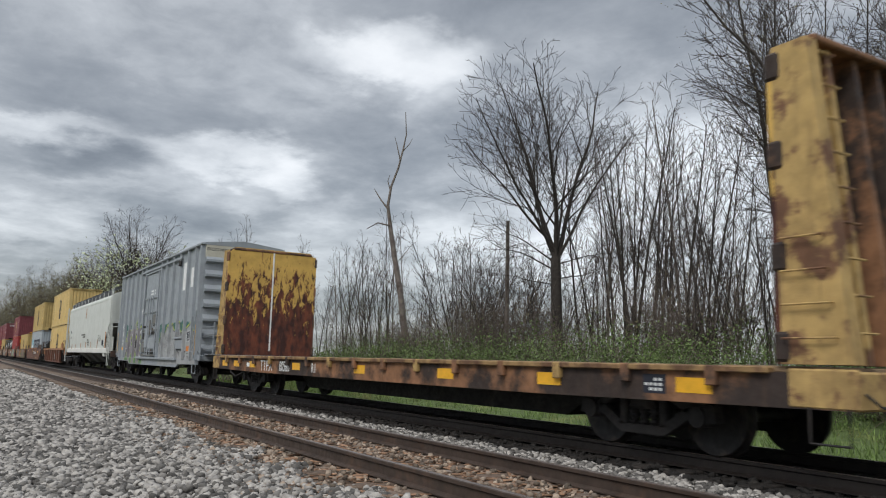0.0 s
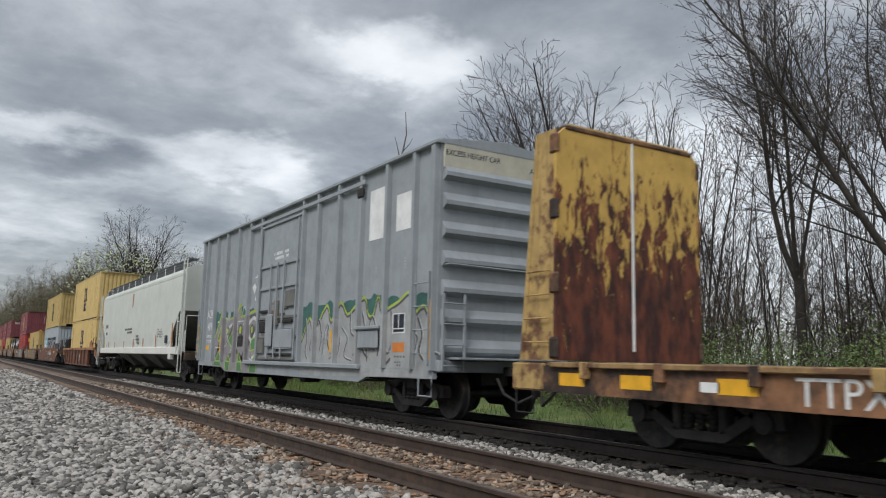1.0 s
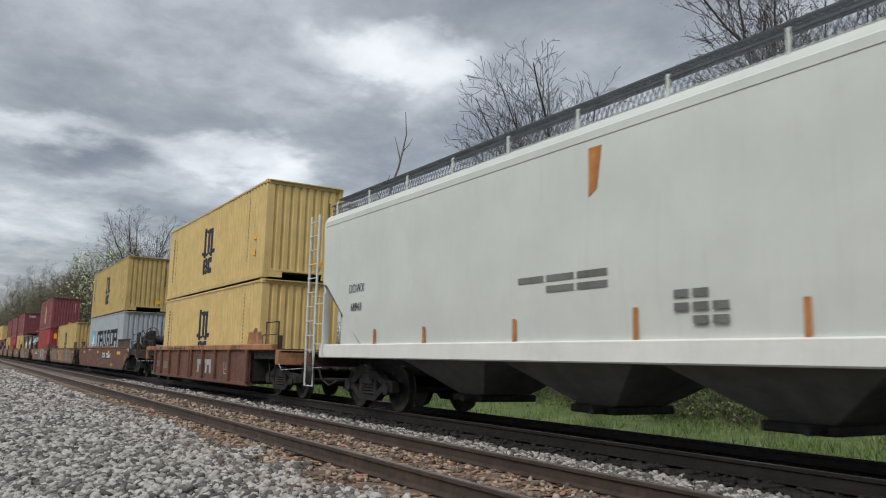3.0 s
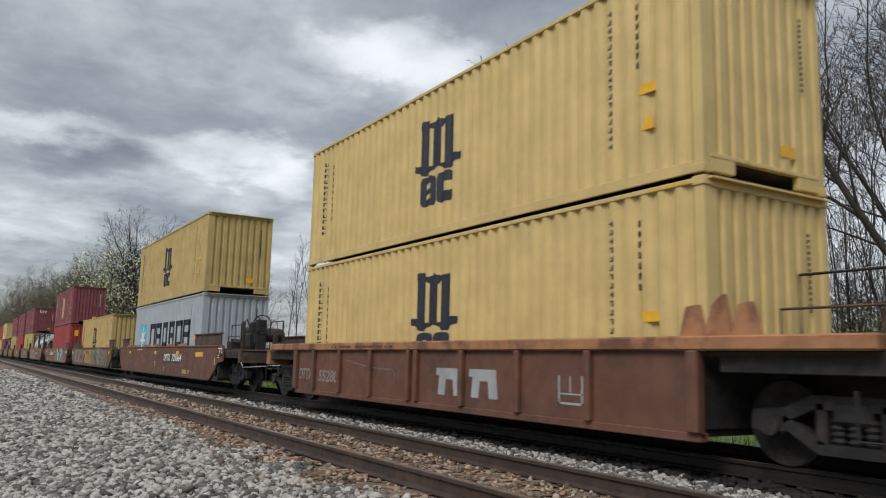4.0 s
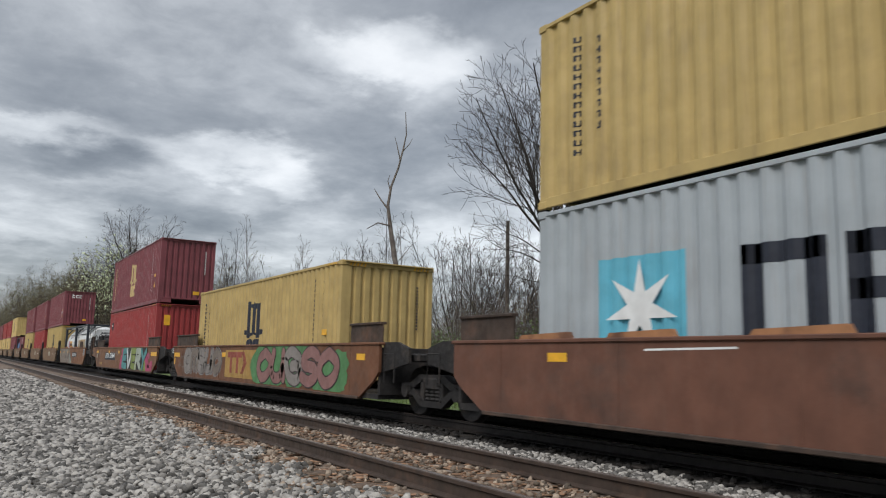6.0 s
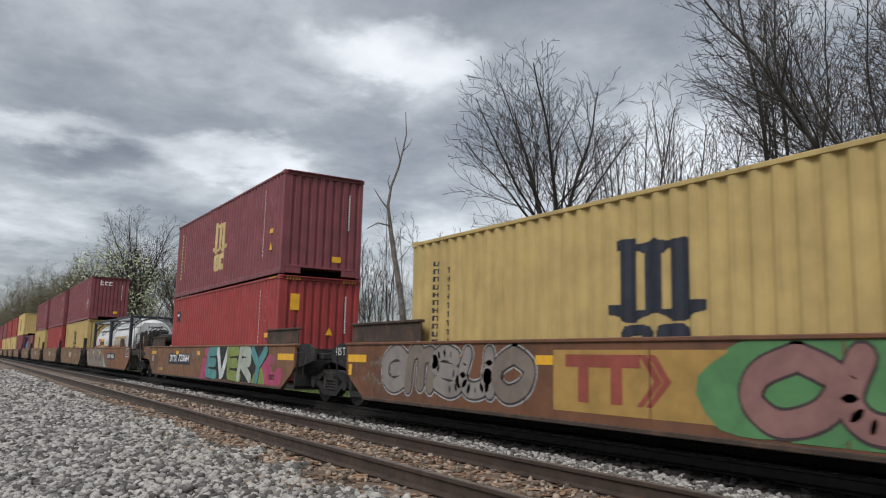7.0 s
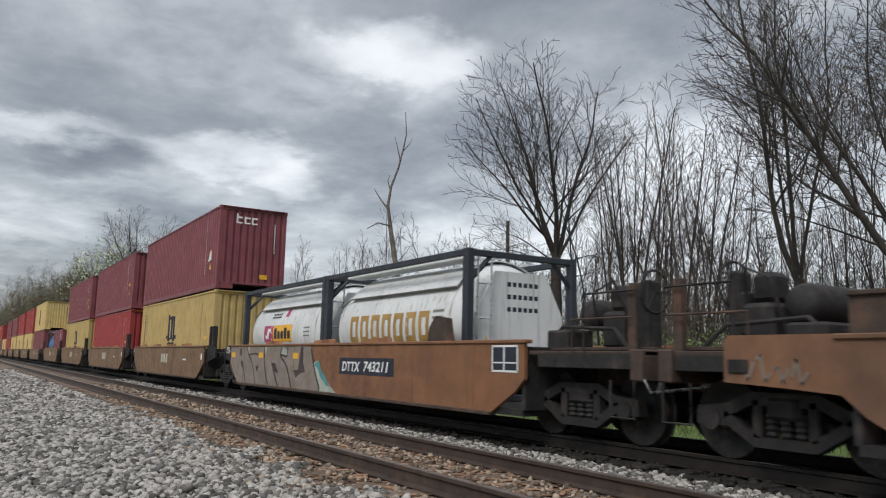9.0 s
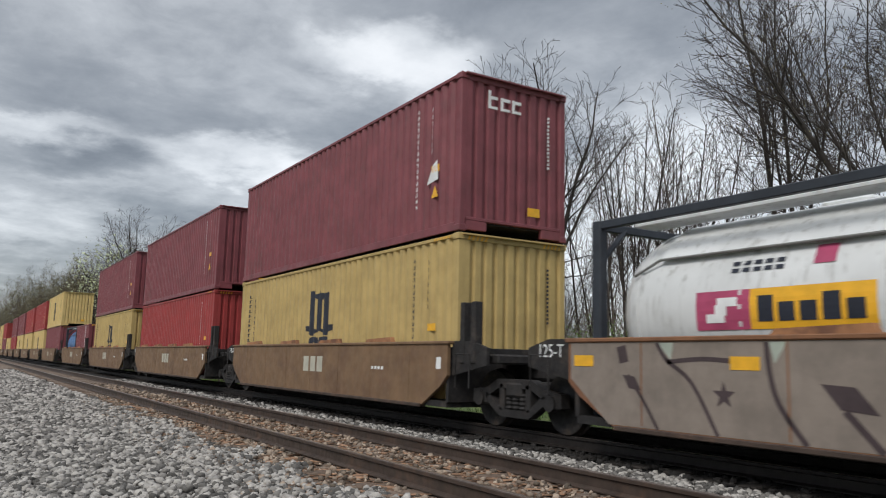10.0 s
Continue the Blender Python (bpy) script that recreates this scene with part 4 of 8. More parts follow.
def bulkhead(car, xin, s):
    """An end wall that stands on the deck: upright inner plate, side gussets that lean out, ribs and ladder on its back. s: towards which end it leans."""
    hw, z0, z1 = 1.47, 1.08, 4.46
    cut = 0.14
    face = [(-hw, z0), (hw, z0), (hw, z1 - cut * 1.5), (hw - cut * 1.6, z1), (-hw + cut * 1.6, z1), (-hw, z1 - cut * 1.5)]
    part("bulkhead_plate", Build().prism(face, "x", min(xin, xin + s * 0.06), max(xin, xin + s * 0.06)), M["bulkhead"], car, "rust-eaten yellow bulkhead wall")
    part("seam_strip", Build().block(min(xin - s * 0.015, xin), max(xin - s * 0.015, xin), -0.025, 0.025, z0 + 0.15, z1 - 0.03, 0.004), M["white_mark"], car, "pale weld seam strip")
    for q in (-1, 1):
        g = [(xin + s * 0.06, z0), (xin + s * 0.74, z0), (xin + s * 0.40, z1 - 0.1), (xin + s * 0.06, z1 - 0.1)]
        part("gusset", Build().prism(g, "y", min(q * (hw - 0.05), q * hw), max(q * (hw - 0.05), q * hw)), M["flat_yellow"], car, "tapering yellow side gusset")
        fl = [(xin + s * 0.74, z0), (xin + s * 0.40, z1 - 0.1)]
        b = Build().prism([(fl[0][0] - s * 0.02, fl[0][1]), (fl[0][0] + s * 0.06, fl[0][1]), (fl[1][0] + s * 0.06, fl[1][1]), (fl[1][0] - s * 0.02, fl[1][1])], "y", min(q * (hw - 0.18), q * (hw + 0.01)), max(q * (hw - 0.18), q * (hw + 0.01)))
        part("gusset_flange", b, M["flat_yellow"], car)
        for k in range(4):
            z = z0 + 0.25 + 0.33 * k
            b = Build().tube([(xin + s * 0.12, q * (hw + 0.02), z), (xin + s * 0.12, q * (hw + 0.07), z), (xin + s * (0.66 - 0.1 * k * 0.33), q * (hw + 0.07), z), (xin + s * (0.66 - 0.1 * k * 0.33), q * (hw + 0.02), z)], 0.013)
            part("grab_iron", b, M["flat_yellow"], car)
        for z in (1.25, 2.15, 3.2, 4.15):
            part("hinge_pad", Build().block(min(xin - s * 0.03, xin + s * 0.16), max(xin - s * 0.03, xin + s * 0.16), min(q * (hw - 0.06), q * (hw + 0.03)), max(q * (hw - 0.06), q * (hw + 0.03)), z - 0.16, z + 0.16, 0.04), M["flat_side"], car, "rust-black pad")
    for y in (-0.95, -0.45, 0.0, 0.45, 0.95):
        xa, xb = xin + s * 0.06, xin + s * 0.66
        part("back_rib", Build().prism([(xa, z0), (xb, z0), (xin + s * 0.36, z1 - 0.1), (xa, z1 - 0.1)], "y", y - 0.05, y + 0.05), M["flat_yellow" if y == -0.95 else "flat_side"], car)
    for k in range(9):
        z = z0 + 0.3 + 0.36 * k
        xo = xin + s * (0.76 - 0.34 * (z - z0) / (z1 - z0))
        part("ladder_rung", rod([(xo, -1.36, z), (xo, -0.95, z)], 0.014), M["flat_yellow"], car)
    part("top_cap", Build().block(min(xin - s * 0.02, xin + s * 0.46), max(xin - s * 0.02, xin + s * 0.46), -hw + 0.16, hw - 0.16, z1 - 0.1, z1 - 0.02, 0.02), M["flat_side"], car)


def flat_car(u0, u1):
    mid, h = (u0 + u1) / 2, (u1 - u0) / 2
    car = empty("bulkhead_flat_car", "empty yellow and rusty bulkhead flat car with plank deck", "freight car")
    hw = 1.47
    for s in (-1, 1):
        ya, yb = (-hw, -hw + 0.05) if s < 0 else (hw - 0.05, hw)
        prof = [(-h + 0.05, 0.66), (-h + 4.6, 0.62), (h - 4.6, 0.62), (h - 0.05, 0.66), (h - 0.05, 1.0), (-h + 0.05, 1.0)]
        part("side_sill", Build().prism(prof, "y", ya, yb), M["flat_side"], car, "black and rust-stained side sill")
        yc, yd = (-hw - 0.07, -hw + 0.06) if s < 0 else (hw - 0.06, hw + 0.07)
        part("deck_rail", Build().block(-h + 0.9, h - 0.9, yc, yd, 0.985, 1.055, 0.012), M["flat_edge"], car, "worn rusty deck edge")
        for k in range(15):
            x = -h + 1.6 + (2 * h - 3.2) * k / 14
            ye = (yc - 0.03, -hw) if s < 0 else (hw, yd + 0.03)
            part("stake_pocket", Build().block(x - 0.07, x + 0.07, ye[0] + 0.02 * (s < 0), ye[1] - 0.02 * (s > 0), 0.84, 1.06, 0.012), M["flat_side" if k % 3 else "flat_yellow"], car)
        for x in (-h + 0.36, h - 0.36):
            part("end_panel", Build().block(x - 0.36, x + 0.36, ya - 0.012 * (s < 0), yb + 0.012 * (s > 0), 0.66, 1.04, 0.02), M["flat_yellow"], car, "yellow end of the sill")
    for k in range(int(2 * h / 0.26)):
        x = -h + 0.05 + 0.26 * k
        if x + 0.25 < h:
            part("deck_plank", DECK_PLANK, None, car, at=pose(x + 0.125, 0, 1.03 + 0.006 * math.sin(k * 7.3)))
    part("center_sill", Build().prism([(-h + 0.3, 0.75), (-h + 4.5, 0.72), (-h + 5.3, 0.26), (h - 5.3, 0.26), (h - 4.5, 0.72), (h - 0.3, 0.75), (h - 0.3, 1.0), (-h + 0.3, 1.0)], "y", -0.35, 0.35), M["dark"], car, "black centre sill")
    b = Build()
    for k in range(13):
        x = -h + 2.5 + (2 * h - 5) * k / 12
        b.box(x - 0.05, x + 0.05, -hw + 0.05, hw - 0.05, 0.72, 0.98)
    part("cross_bearer", b, M["dark"], car)
    part("end_sill", Build().block(-h, -h + 0.15, -hw + 0.02, hw - 0.02, 0.66, 1.02, 0.02), M["flat_yellow"], car)
    part("end_sill", Build().block(h - 0.15, h, -hw + 0.02, hw - 0.02, 0.66, 1.02, 0.02), M["flat_yellow"], car)
    bulkhead(car, -23.22 - mid, -1)
    bulkhead(car, -3.95 - mid, 1)
    for x in (-22.9, -21.75, -20.3, -17.0, -13.5, -10.2, -7.5, -5.0):
        amber_patch(car, x - mid, 0.83, -hw, 0.5, 0.17)
    part("white_label", Build().box(-20.78 - mid, -20.52 - mid, -hw - 0.004, -hw, 0.76, 0.87), M["white_mark"], car, "small white label")
    part("stencil_label", Build().box(-5.75 - mid, -5.4 - mid, -hw - 0.004, -hw, 0.72, 0.94), M["navy"], car, "black stencil box")
    part("stencil_mark", bars(-5.72 - mid, -5.43 - mid, 0.75, 0.92, -hw - 0.004, 3, 4), M["white_mark"], car)
    lettering("reporting_mark", "TTPX", 0.40, M["white_mark"], car, on_side(-19.15 - mid, -hw - 0.003, 0.80), 0.98)
    lettering("reporting_mark", "80566", 0.36, M["white_mark"], car, on_side(-17.9 - mid + 0.1, -hw - 0.003, 0.80), 0.8)
    lettering("side_mark", "R1", 0.3, M["white_mark"], car, on_side(-15.9 - mid, -hw - 0.003, 0.8), 0.9)
    for s in (-1, 1):
        part("side_step", rod([(s * (h - 0.1), -hw, 0.68), (s * (h - 0.1), -hw, 0.34), (s * (h - 0.5), -hw, 0.34), (s * (h - 0.5), -hw, 0.68)], 0.016), M["dark"], car)
        part("cut_lever", rod([(s * h, -hw + 0.1, 0.82), (s * (h + 0.12), -hw + 0.15, 0.7), (s * (h + 0.15), -0.2, 0.78)], 0.014), M["dark"], car)
        coupler(car, s * h, s)
    truck(car, -21.15 - mid)
    truck(car, -6.15 - mid)
    return on_train(car, mid)


DECK_PLANK = Build().block(-0.122, 0.122, -1.42, 1.42, -0.03, 0.03, 0.006).mesh("deck_plank", M["deck_wood"])

# ---------- box car ----------
M["box_grey"] = surface("grey_box_car_paint", (0.305, 0.333, 0.362), 0.55, var=0.1, scale=2, streak=0.18, dirt=(0.17, 0.175, 0.18), dirt_amt=0.25, bump=0.06)
M["box_post"] = surface("grey_box_car_post_paint", (0.30, 0.328, 0.355), 0.55, var=0.1, scale=2, streak=0.15, dirt=(0.12, 0.12, 0.12), dirt_amt=0.2, bump=0.06)
M["box_cream"] = surface("faded_cream_band_paint", (0.50, 0.48, 0.40), 0.6, var=0.12, scale=3, streak=0.2, dirt=(0.3, 0.28, 0.24), dirt_amt=0.2, bump=0.05)


def box_car(u0, u1):
    mid, h = (u0 + u1) / 2, (u1 - u0) / 2
    car = empty("box_car", "grey corrugated-end steel box car with graffiti along its foot", "freight car")
    hw, z0, z1 = 1.40, 0.86, 4.92
    for s in (-1, 1):
        ya, yb = (-hw, -hw + 0.05) if s < 0 else (hw - 0.05, hw)
        part("side_wall", Build().box(-h, h, ya, yb, z0, z1), M["box_grey"], car, "grey sheet-steel side")
        part("skirt", Build().prism([(-h + 0.05, 0.72), (-39.3 - mid, 0.70), (-38.9 - mid, 0.58), (-29.5 - mid, 0.58), (-29.1 - mid, 0.70), (h - 0.05, 0.72), (h - 0.05, 0.87), (-h + 0.05, 0.87)], "y", ya - 0.03 * (s < 0), yb + 0.03 * (s > 0)), M["box_grey"], car, "side sill below the wall")
        yc = (-hw - 0.10, -hw) if s < 0 else (hw, hw + 0.10)
        part("eave_rail", Build().block(-h - 0.06, h + 0.06, yc[0] - 0.02, yc[1] + 0.02, z1 - 0.03, z1 + 0.05, 0.015), M["box_post"], car)
        for u in (-42.0, -41.48, -40.34, -39.26, -38.06, -36.92, -35.95, -32.85, -31.89, -30.71, -29.57, -28.4, -27.3, -26.6):
            w = 0.05 if u not in (-42.0, -26.6) else 0.07
            part("side_post", Build().prism([(u - mid - w - 0.012, yc[1] if s < 0 else yc[0]), (u - mid - w, yc[0] if s < 0 else yc[1]), (u - mid + w, yc[0] if s < 0 else yc[1]), (u - mid + w + 0.012, yc[1] if s < 0 else yc[0])], "z", 0.87, z1 - 0.03), M["box_post"], car)
    # sliding plug door on the near side
    xa, xb = -35.85 - mid, -32.95 - mid
    door = part("door", Build().box(xa, xb, -hw - 0.05, -hw - 0.004, 0.98, 4.62), M["box_grey"], car, "grey plug door with lock bars")
    for z in (1.0, 1.55, 2.05, 2.85, 3.45, 4.58):
        part("door_rib", Build().block(xa, xb, -hw - 0.10, -hw - 0.05, z - 0.035, z + 0.035, 0.01), M["hopper_grey" if z < 2.2 else "box_post"], door)
    for x in (xa + 0.05, xa + 0.95, xa + 1.45, xa + 1.95, xb - 0.05):
        part("lock_bar", Build().tube([(x, -hw - 0.12, 1.0), (x, -hw - 0.12, 4.5 if x in (xa + 0.05, xb - 0.05) else 3.5)], 0.028), M["box_post"], door)
    for gx0, gx1, gz0, gz1, gm in ((0.1, 0.55, 1.12, 1.5, "hopper_grey"), (0.2, 0.7, 1.68, 1.98, "dark"), (1.3, 1.55, 1.85, 2.5, "hopper_grey"), (1.7, 2.6, 1.9, 1.98, "dark"), (0.15, 0.8, 2.2, 2.28, "dark"), (1.0, 2.7, 1.08, 1.14, "dark"), (2.1, 2.7, 2.3, 2.72, "hopper_grey")):
        part("lock_fitting", Build().block(xa + gx0, xa + gx1, -hw - 0.12, -hw - 0.05, gz0, gz1, 0.015), M[gm], door, "grimy lock fitting")
    part("lock_gear", Build().block(xa + 0.8, xa + 1.25, -hw - 0.16, -hw - 0.09, 1.3, 2.15, 0.03).block(xa + 1.35, xb - 0.2, -hw - 0.13, -hw - 0.09, 1.25, 1.75, 0.03), M["box_post"], door)
    rg = random.Random(6)
    for k in range(16):
        gx, gz = rg.uniform(xa + 0.1, xb - 0.5), rg.uniform(1.05, 2.5)
        part("scuff", Build().box(gx, gx + rg.uniform(0.1, 0.45), -hw - 0.054, -hw - 0.0505, gz, gz + rg.uniform(0.03, 0.1)), GRAF["taupe"] if k % 2 else M["flat_side"], door, "dark scuffed patch")
    part("door_track", Build().block(-36.9 - mid, -29.4 - mid, -hw - 0.13, -hw - 0.035, 0.83, 0.93, 0.015), M["box_post"], car, "lower door track")
    part("door_track", Build().block(-36.9 - mid, -29.4 - mid, -hw - 0.11, -hw - 0.056, 4.66, 4.76, 0.015), M["box_post"], car, "upper door track")
    part("door_roller", Build().block(-29.7 - mid, -29.45 - mid, -hw - 0.13, -hw - 0.05, 4.4, 4.62, 0.03), M["dark"], car)
    part("step_bracket", Build().block(-29.6 - mid, -28.5 - mid, -hw - 0.14, -hw - 0.05, 1.62, 1.7, 0.02).block(-29.5 - mid, -28.6 - mid, -hw - 0.09, -hw - 0.05, 1.25, 1.62, 0.02), M["box_post"], car, "bracketed step plate")
    # roof
    roof = Build()
    for k in range(16):
        x = -h - 0.04 + (2 * h + 0.08) * k / 16
        w = (2 * h + 0.08) / 16
        roof.prism([(-hw - 0.05, z1 + 0.03), (0, z1 + 0.19), (hw + 0.05, z1 + 0.03), (hw + 0.05, z1 - 0.02), (-hw - 0.05, z1 - 0.02)], "x", x, x + w - 0.08)
        roof.prism([(-hw - 0.05, z1 + 0.06), (0, z1 + 0.22), (hw + 0.05, z1 + 0.06), (hw + 0.05, z1 - 0.02), (-hw - 0.05, z1 - 0.02)], "x", x + w - 0.08, x + w)
    part("roof", roof, M["box_post"], car, "grey ribbed roof")
    # ends
    for s in (-1, 1):
        x = s * h
        part("end_wall", Build().box(min(x, x - s * 0.06), max(x, x - s * 0.06), -hw + 0.05, hw - 0.05, z0, z1), M["box_grey"], car, "grey end wall")
        for k in range(7):
            z = 1.25 + 0.52 * k
            part("end_corrugation", Build().prism([(x, z - 0.13), (x + s * 0.11, z - 0.055), (x + s * 0.11, z + 0.02), (x, z + 0.17)], "y", -hw + 0.07, hw - 0.07), M["box_post"], car, "horizontal pressed rib")
        part("end_band", Build().block(min(x, x + s * 0.04), max(x, x + s * 0.04), -hw + 0.05, hw - 0.05, 4.46, 4.92, 0.01), M["box_cream"], car, "faded cream band")
        part("end_walkway", Build().block(min(x, x + s * 0.42), max(x, x + s * 0.42), -hw + 0.2, hw - 0.2, 1.06, 1.1, 0.008).block(min(x, x + s * 0.1), max(x, x + s * 0.1), -hw, hw, 0.84, 1.05, 0.02), M["box_post"], car, "end platform")
        part("end_handrail", rod([(x, -hw + 0.1, 2.72), (x + s * 0.2, -hw + 0.1, 2.72), (x + s * 0.2, hw - 0.1, 2.68), (x, hw - 0.1, 2.68)]), M["box_post"], car)
        lad = Build()
        for y in (-hw + 0.04, -hw + 0.48):
            lad.block(min(x + s * 0.13, x + s * 0.17), max(x + s * 0.13, x + s * 0.17), y - 0.025, y + 0.025, 0.86, 2.2, 0.005)
        for k in range(4):
            lad.tube([(x + s * 0.17, -hw + 0.04, 0.95 + 0.36 * k), (x + s * 0.17, -hw + 0.48, 0.95 + 0.36 * k)], 0.013)
        part("end_ladder", lad, M["box_post"], car)
        ladder(car, min(x - s * 0.08, x - s * 0.55), max(x - s * 0.08, x - s * 0.55), -hw - 0.13, 0.95, 2.6, 4, M["box_post"], rail=0.012, name="side_ladder")
        part("side_step", rod([(x - s * 0.1, -hw - 0.02, 0.75), (x - s * 0.1, -hw - 0.02, 0.42), (x - s * 0.55, -hw - 0.02, 0.42), (x - s * 0.55, -hw - 0.02, 0.75)], 0.018), M["box_post"], car)
        part("corner_stripe", Build().box(min(x - s * 0.06, x - s * 0.13), max(x - s * 0.06, x - s * 0.13), -hw - 0.105, -hw - 0.1005, 1.05, 2.1), M["amber"], car, "yellow corner stripe")
        coupler(car, x + s * 0.15, s)
    part("patch_panel", Build().box(-29.28 - mid, -28.62 - mid, -hw - 0.005, -hw, 3.45, 4.5), M["white_mark"], car, "clean white painted-out patch")
    part("patch_panel", Build().box(-28.11 - mid, -27.49 - mid, -hw - 0.005, -hw, 3.5, 4.22), M["white_mark"], car, "clean white painted-out patch")
    part("data_panel", Build().box(-28.16 - mid, -27.5 - mid, -hw - 0.014, -hw, 0.88, 2.0), GRAF["grey"], car, "clean pale grey data panel")
    part("stencil_label", Build().box(-28.08 - mid, -27.63 - mid, -hw - 0.018, -hw - 0.014, 1.56, 1.89), M["navy"], car, "black stencil box")
    for xa_, xb_, za_, zb_ in ((-28.1, -28.07, 1.54, 1.91), (-27.64, -27.61, 1.54, 1.91), (-27.87, -27.85, 1.6, 1.9), (-28.1, -27.61, 1.61, 1.63), (-28.1, -27.61, 1.53, 1.55), (-28.1, -27.61, 1.89, 1.91)):
        part("stencil_line", Build().box(xa_ - mid, xb_ - mid, -hw - 0.021, -hw - 0.018, za_, zb_), M["white_mark"], car)
    part("stencil_label", Build().box(-28.08 - mid, -27.63 - mid, -hw - 0.018, -hw - 0.014, 1.18, 1.36), GRAF["orange"], car, "orange label")
    part("stencil_mark", bars(-28.12 - mid, -27.55 - mid, 1.08, 1.14, -hw - 0.014, 1, 5), M["hopper_grey"], car, "small grey data lines")
    part("stencil_mark", bars(-27.98 - mid, -27.72 - mid, 0.92, 1.03, -hw - 0.014, 2, 3), M["hopper_grey"], car, "small grey data lines")
    part("stencil_label", Build().box(-41.32 - mid, -40.98 - mid, -hw - 0.006, -hw, 1.22, 1.37), M["amber"], car, "orange label")
    part("stencil_mark", bars(-34.9 - mid, -33.8 - mid, 3.6, 3.85, -hw - 0.05, 2, 12), M["white_mark"], car, "small white data lines")
    for u, z in ((-29.55, 2.62), (-28.95, 2.66), (-28.35, 2.68), (-27.75, 2.75)):
        part("faded_mark", bars(u - mid, u + 0.1 - mid, z, z + 0.24, -hw, 4, 1, 0.9, 3, 0.1), GRAF["grey"], car, "faded pale marks")
    for u in (-39.62, -37.05, -31.0, -29.72):
        part("reflector", Build().box(u - mid - 0.05, u - mid + 0.05, -hw - 0.03, -hw, 1.16, 1.66), M["amber"], car, "amber reflective strip")
    lettering("reporting_mark", "AOK", 0.40, M["white_mark"], car, on_side(-41.0 - mid, -hw - 0.003, 2.38), 0.85)
    lettering("reporting_mark", "409", 0.38, M["white_mark"], car, on_side(-41.0 - mid, -hw - 0.003, 1.97), 0.85)
    lettering("reporting_mark", "262", 0.38, M["white_mark"], car, on_side(-39.85 - mid, -hw - 0.003, 1.99), 0.85)
    lettering("data_line", "LD LMT 216000", 0.13, M["white_mark"], car, on_side(-41.0 - mid, -hw - 0.003, 1.66), 0.8)
    lettering("data_line", "LT WT 70000", 0.13, M["white_mark"], car, on_side(-41.0 - mid, -hw - 0.003, 1.5), 0.8)
    lettering("end_mark", "EXCESS HEIGHT CAR", 0.15, M["navy"], car, pose(h + 0.042, -0.72, 4.75, 90, 0, 90), 0.85)
    lettering("end_mark", "AOK", 0.16, M["navy"], car, pose(h + 0.042, 0.72, 4.66, 90, 0, 90), 0.85)
    # graffiti along the foot
    silver_piece(car, mid, -hw)
    block_piece(car, mid, -hw)
    # underframe
    part("center_sill", Build().block(-h + 0.2, h - 0.2, -0.3, 0.3, 0.6, 0.9, 0.02), M["dark"], car)
    part("under_floor", Build().box(-h + 0.05, h - 0.05, -hw + 0.05, hw - 0.05, 0.86, 0.93), M["dark"], car)
    part("brake_rigging", Build().lathe("x", (0.5, 0.68), [(-1.2, 0.1), (-1.1, 0.19), (-0.2, 0.19), (-0.1, 0.1)], 14).tube([(-4.5, -0.6, 0.62), (0, -0.65, 0.5), (4.5, -0.6, 0.6)], 0.025).block(1.0, 1.35, -1.2, -0.8, 0.45, 0.8, 0.03), M["dark"], car)
    truck(car, -40.8 - mid)
    truck(car, -27.86 - mid)
    return on_train(car, mid)


def flat(poly, y, b=None):
    """A painted patch on a side, its outline in (x, z)."""
    b = b or Build()
    return b.add([(x, y, z) for x, z in poly], [tuple(range(len(poly)))])


def painted_posts(car, mid, y, posts, z1, paint, label):
    """Spray paint that runs over the side posts."""
    for u in posts:
        part("graffiti", Build().box(u - mid - 0.052, u - mid + 0.052, y - 0.1035, y - 0.1, 0.88, z1), GRAF[paint], car, label)
        part("graffiti", Build().box(u - mid + 0.057, u - mid + 0.0625, y - 0.09, y, 0.88, z1), GRAF[paint], car, label)


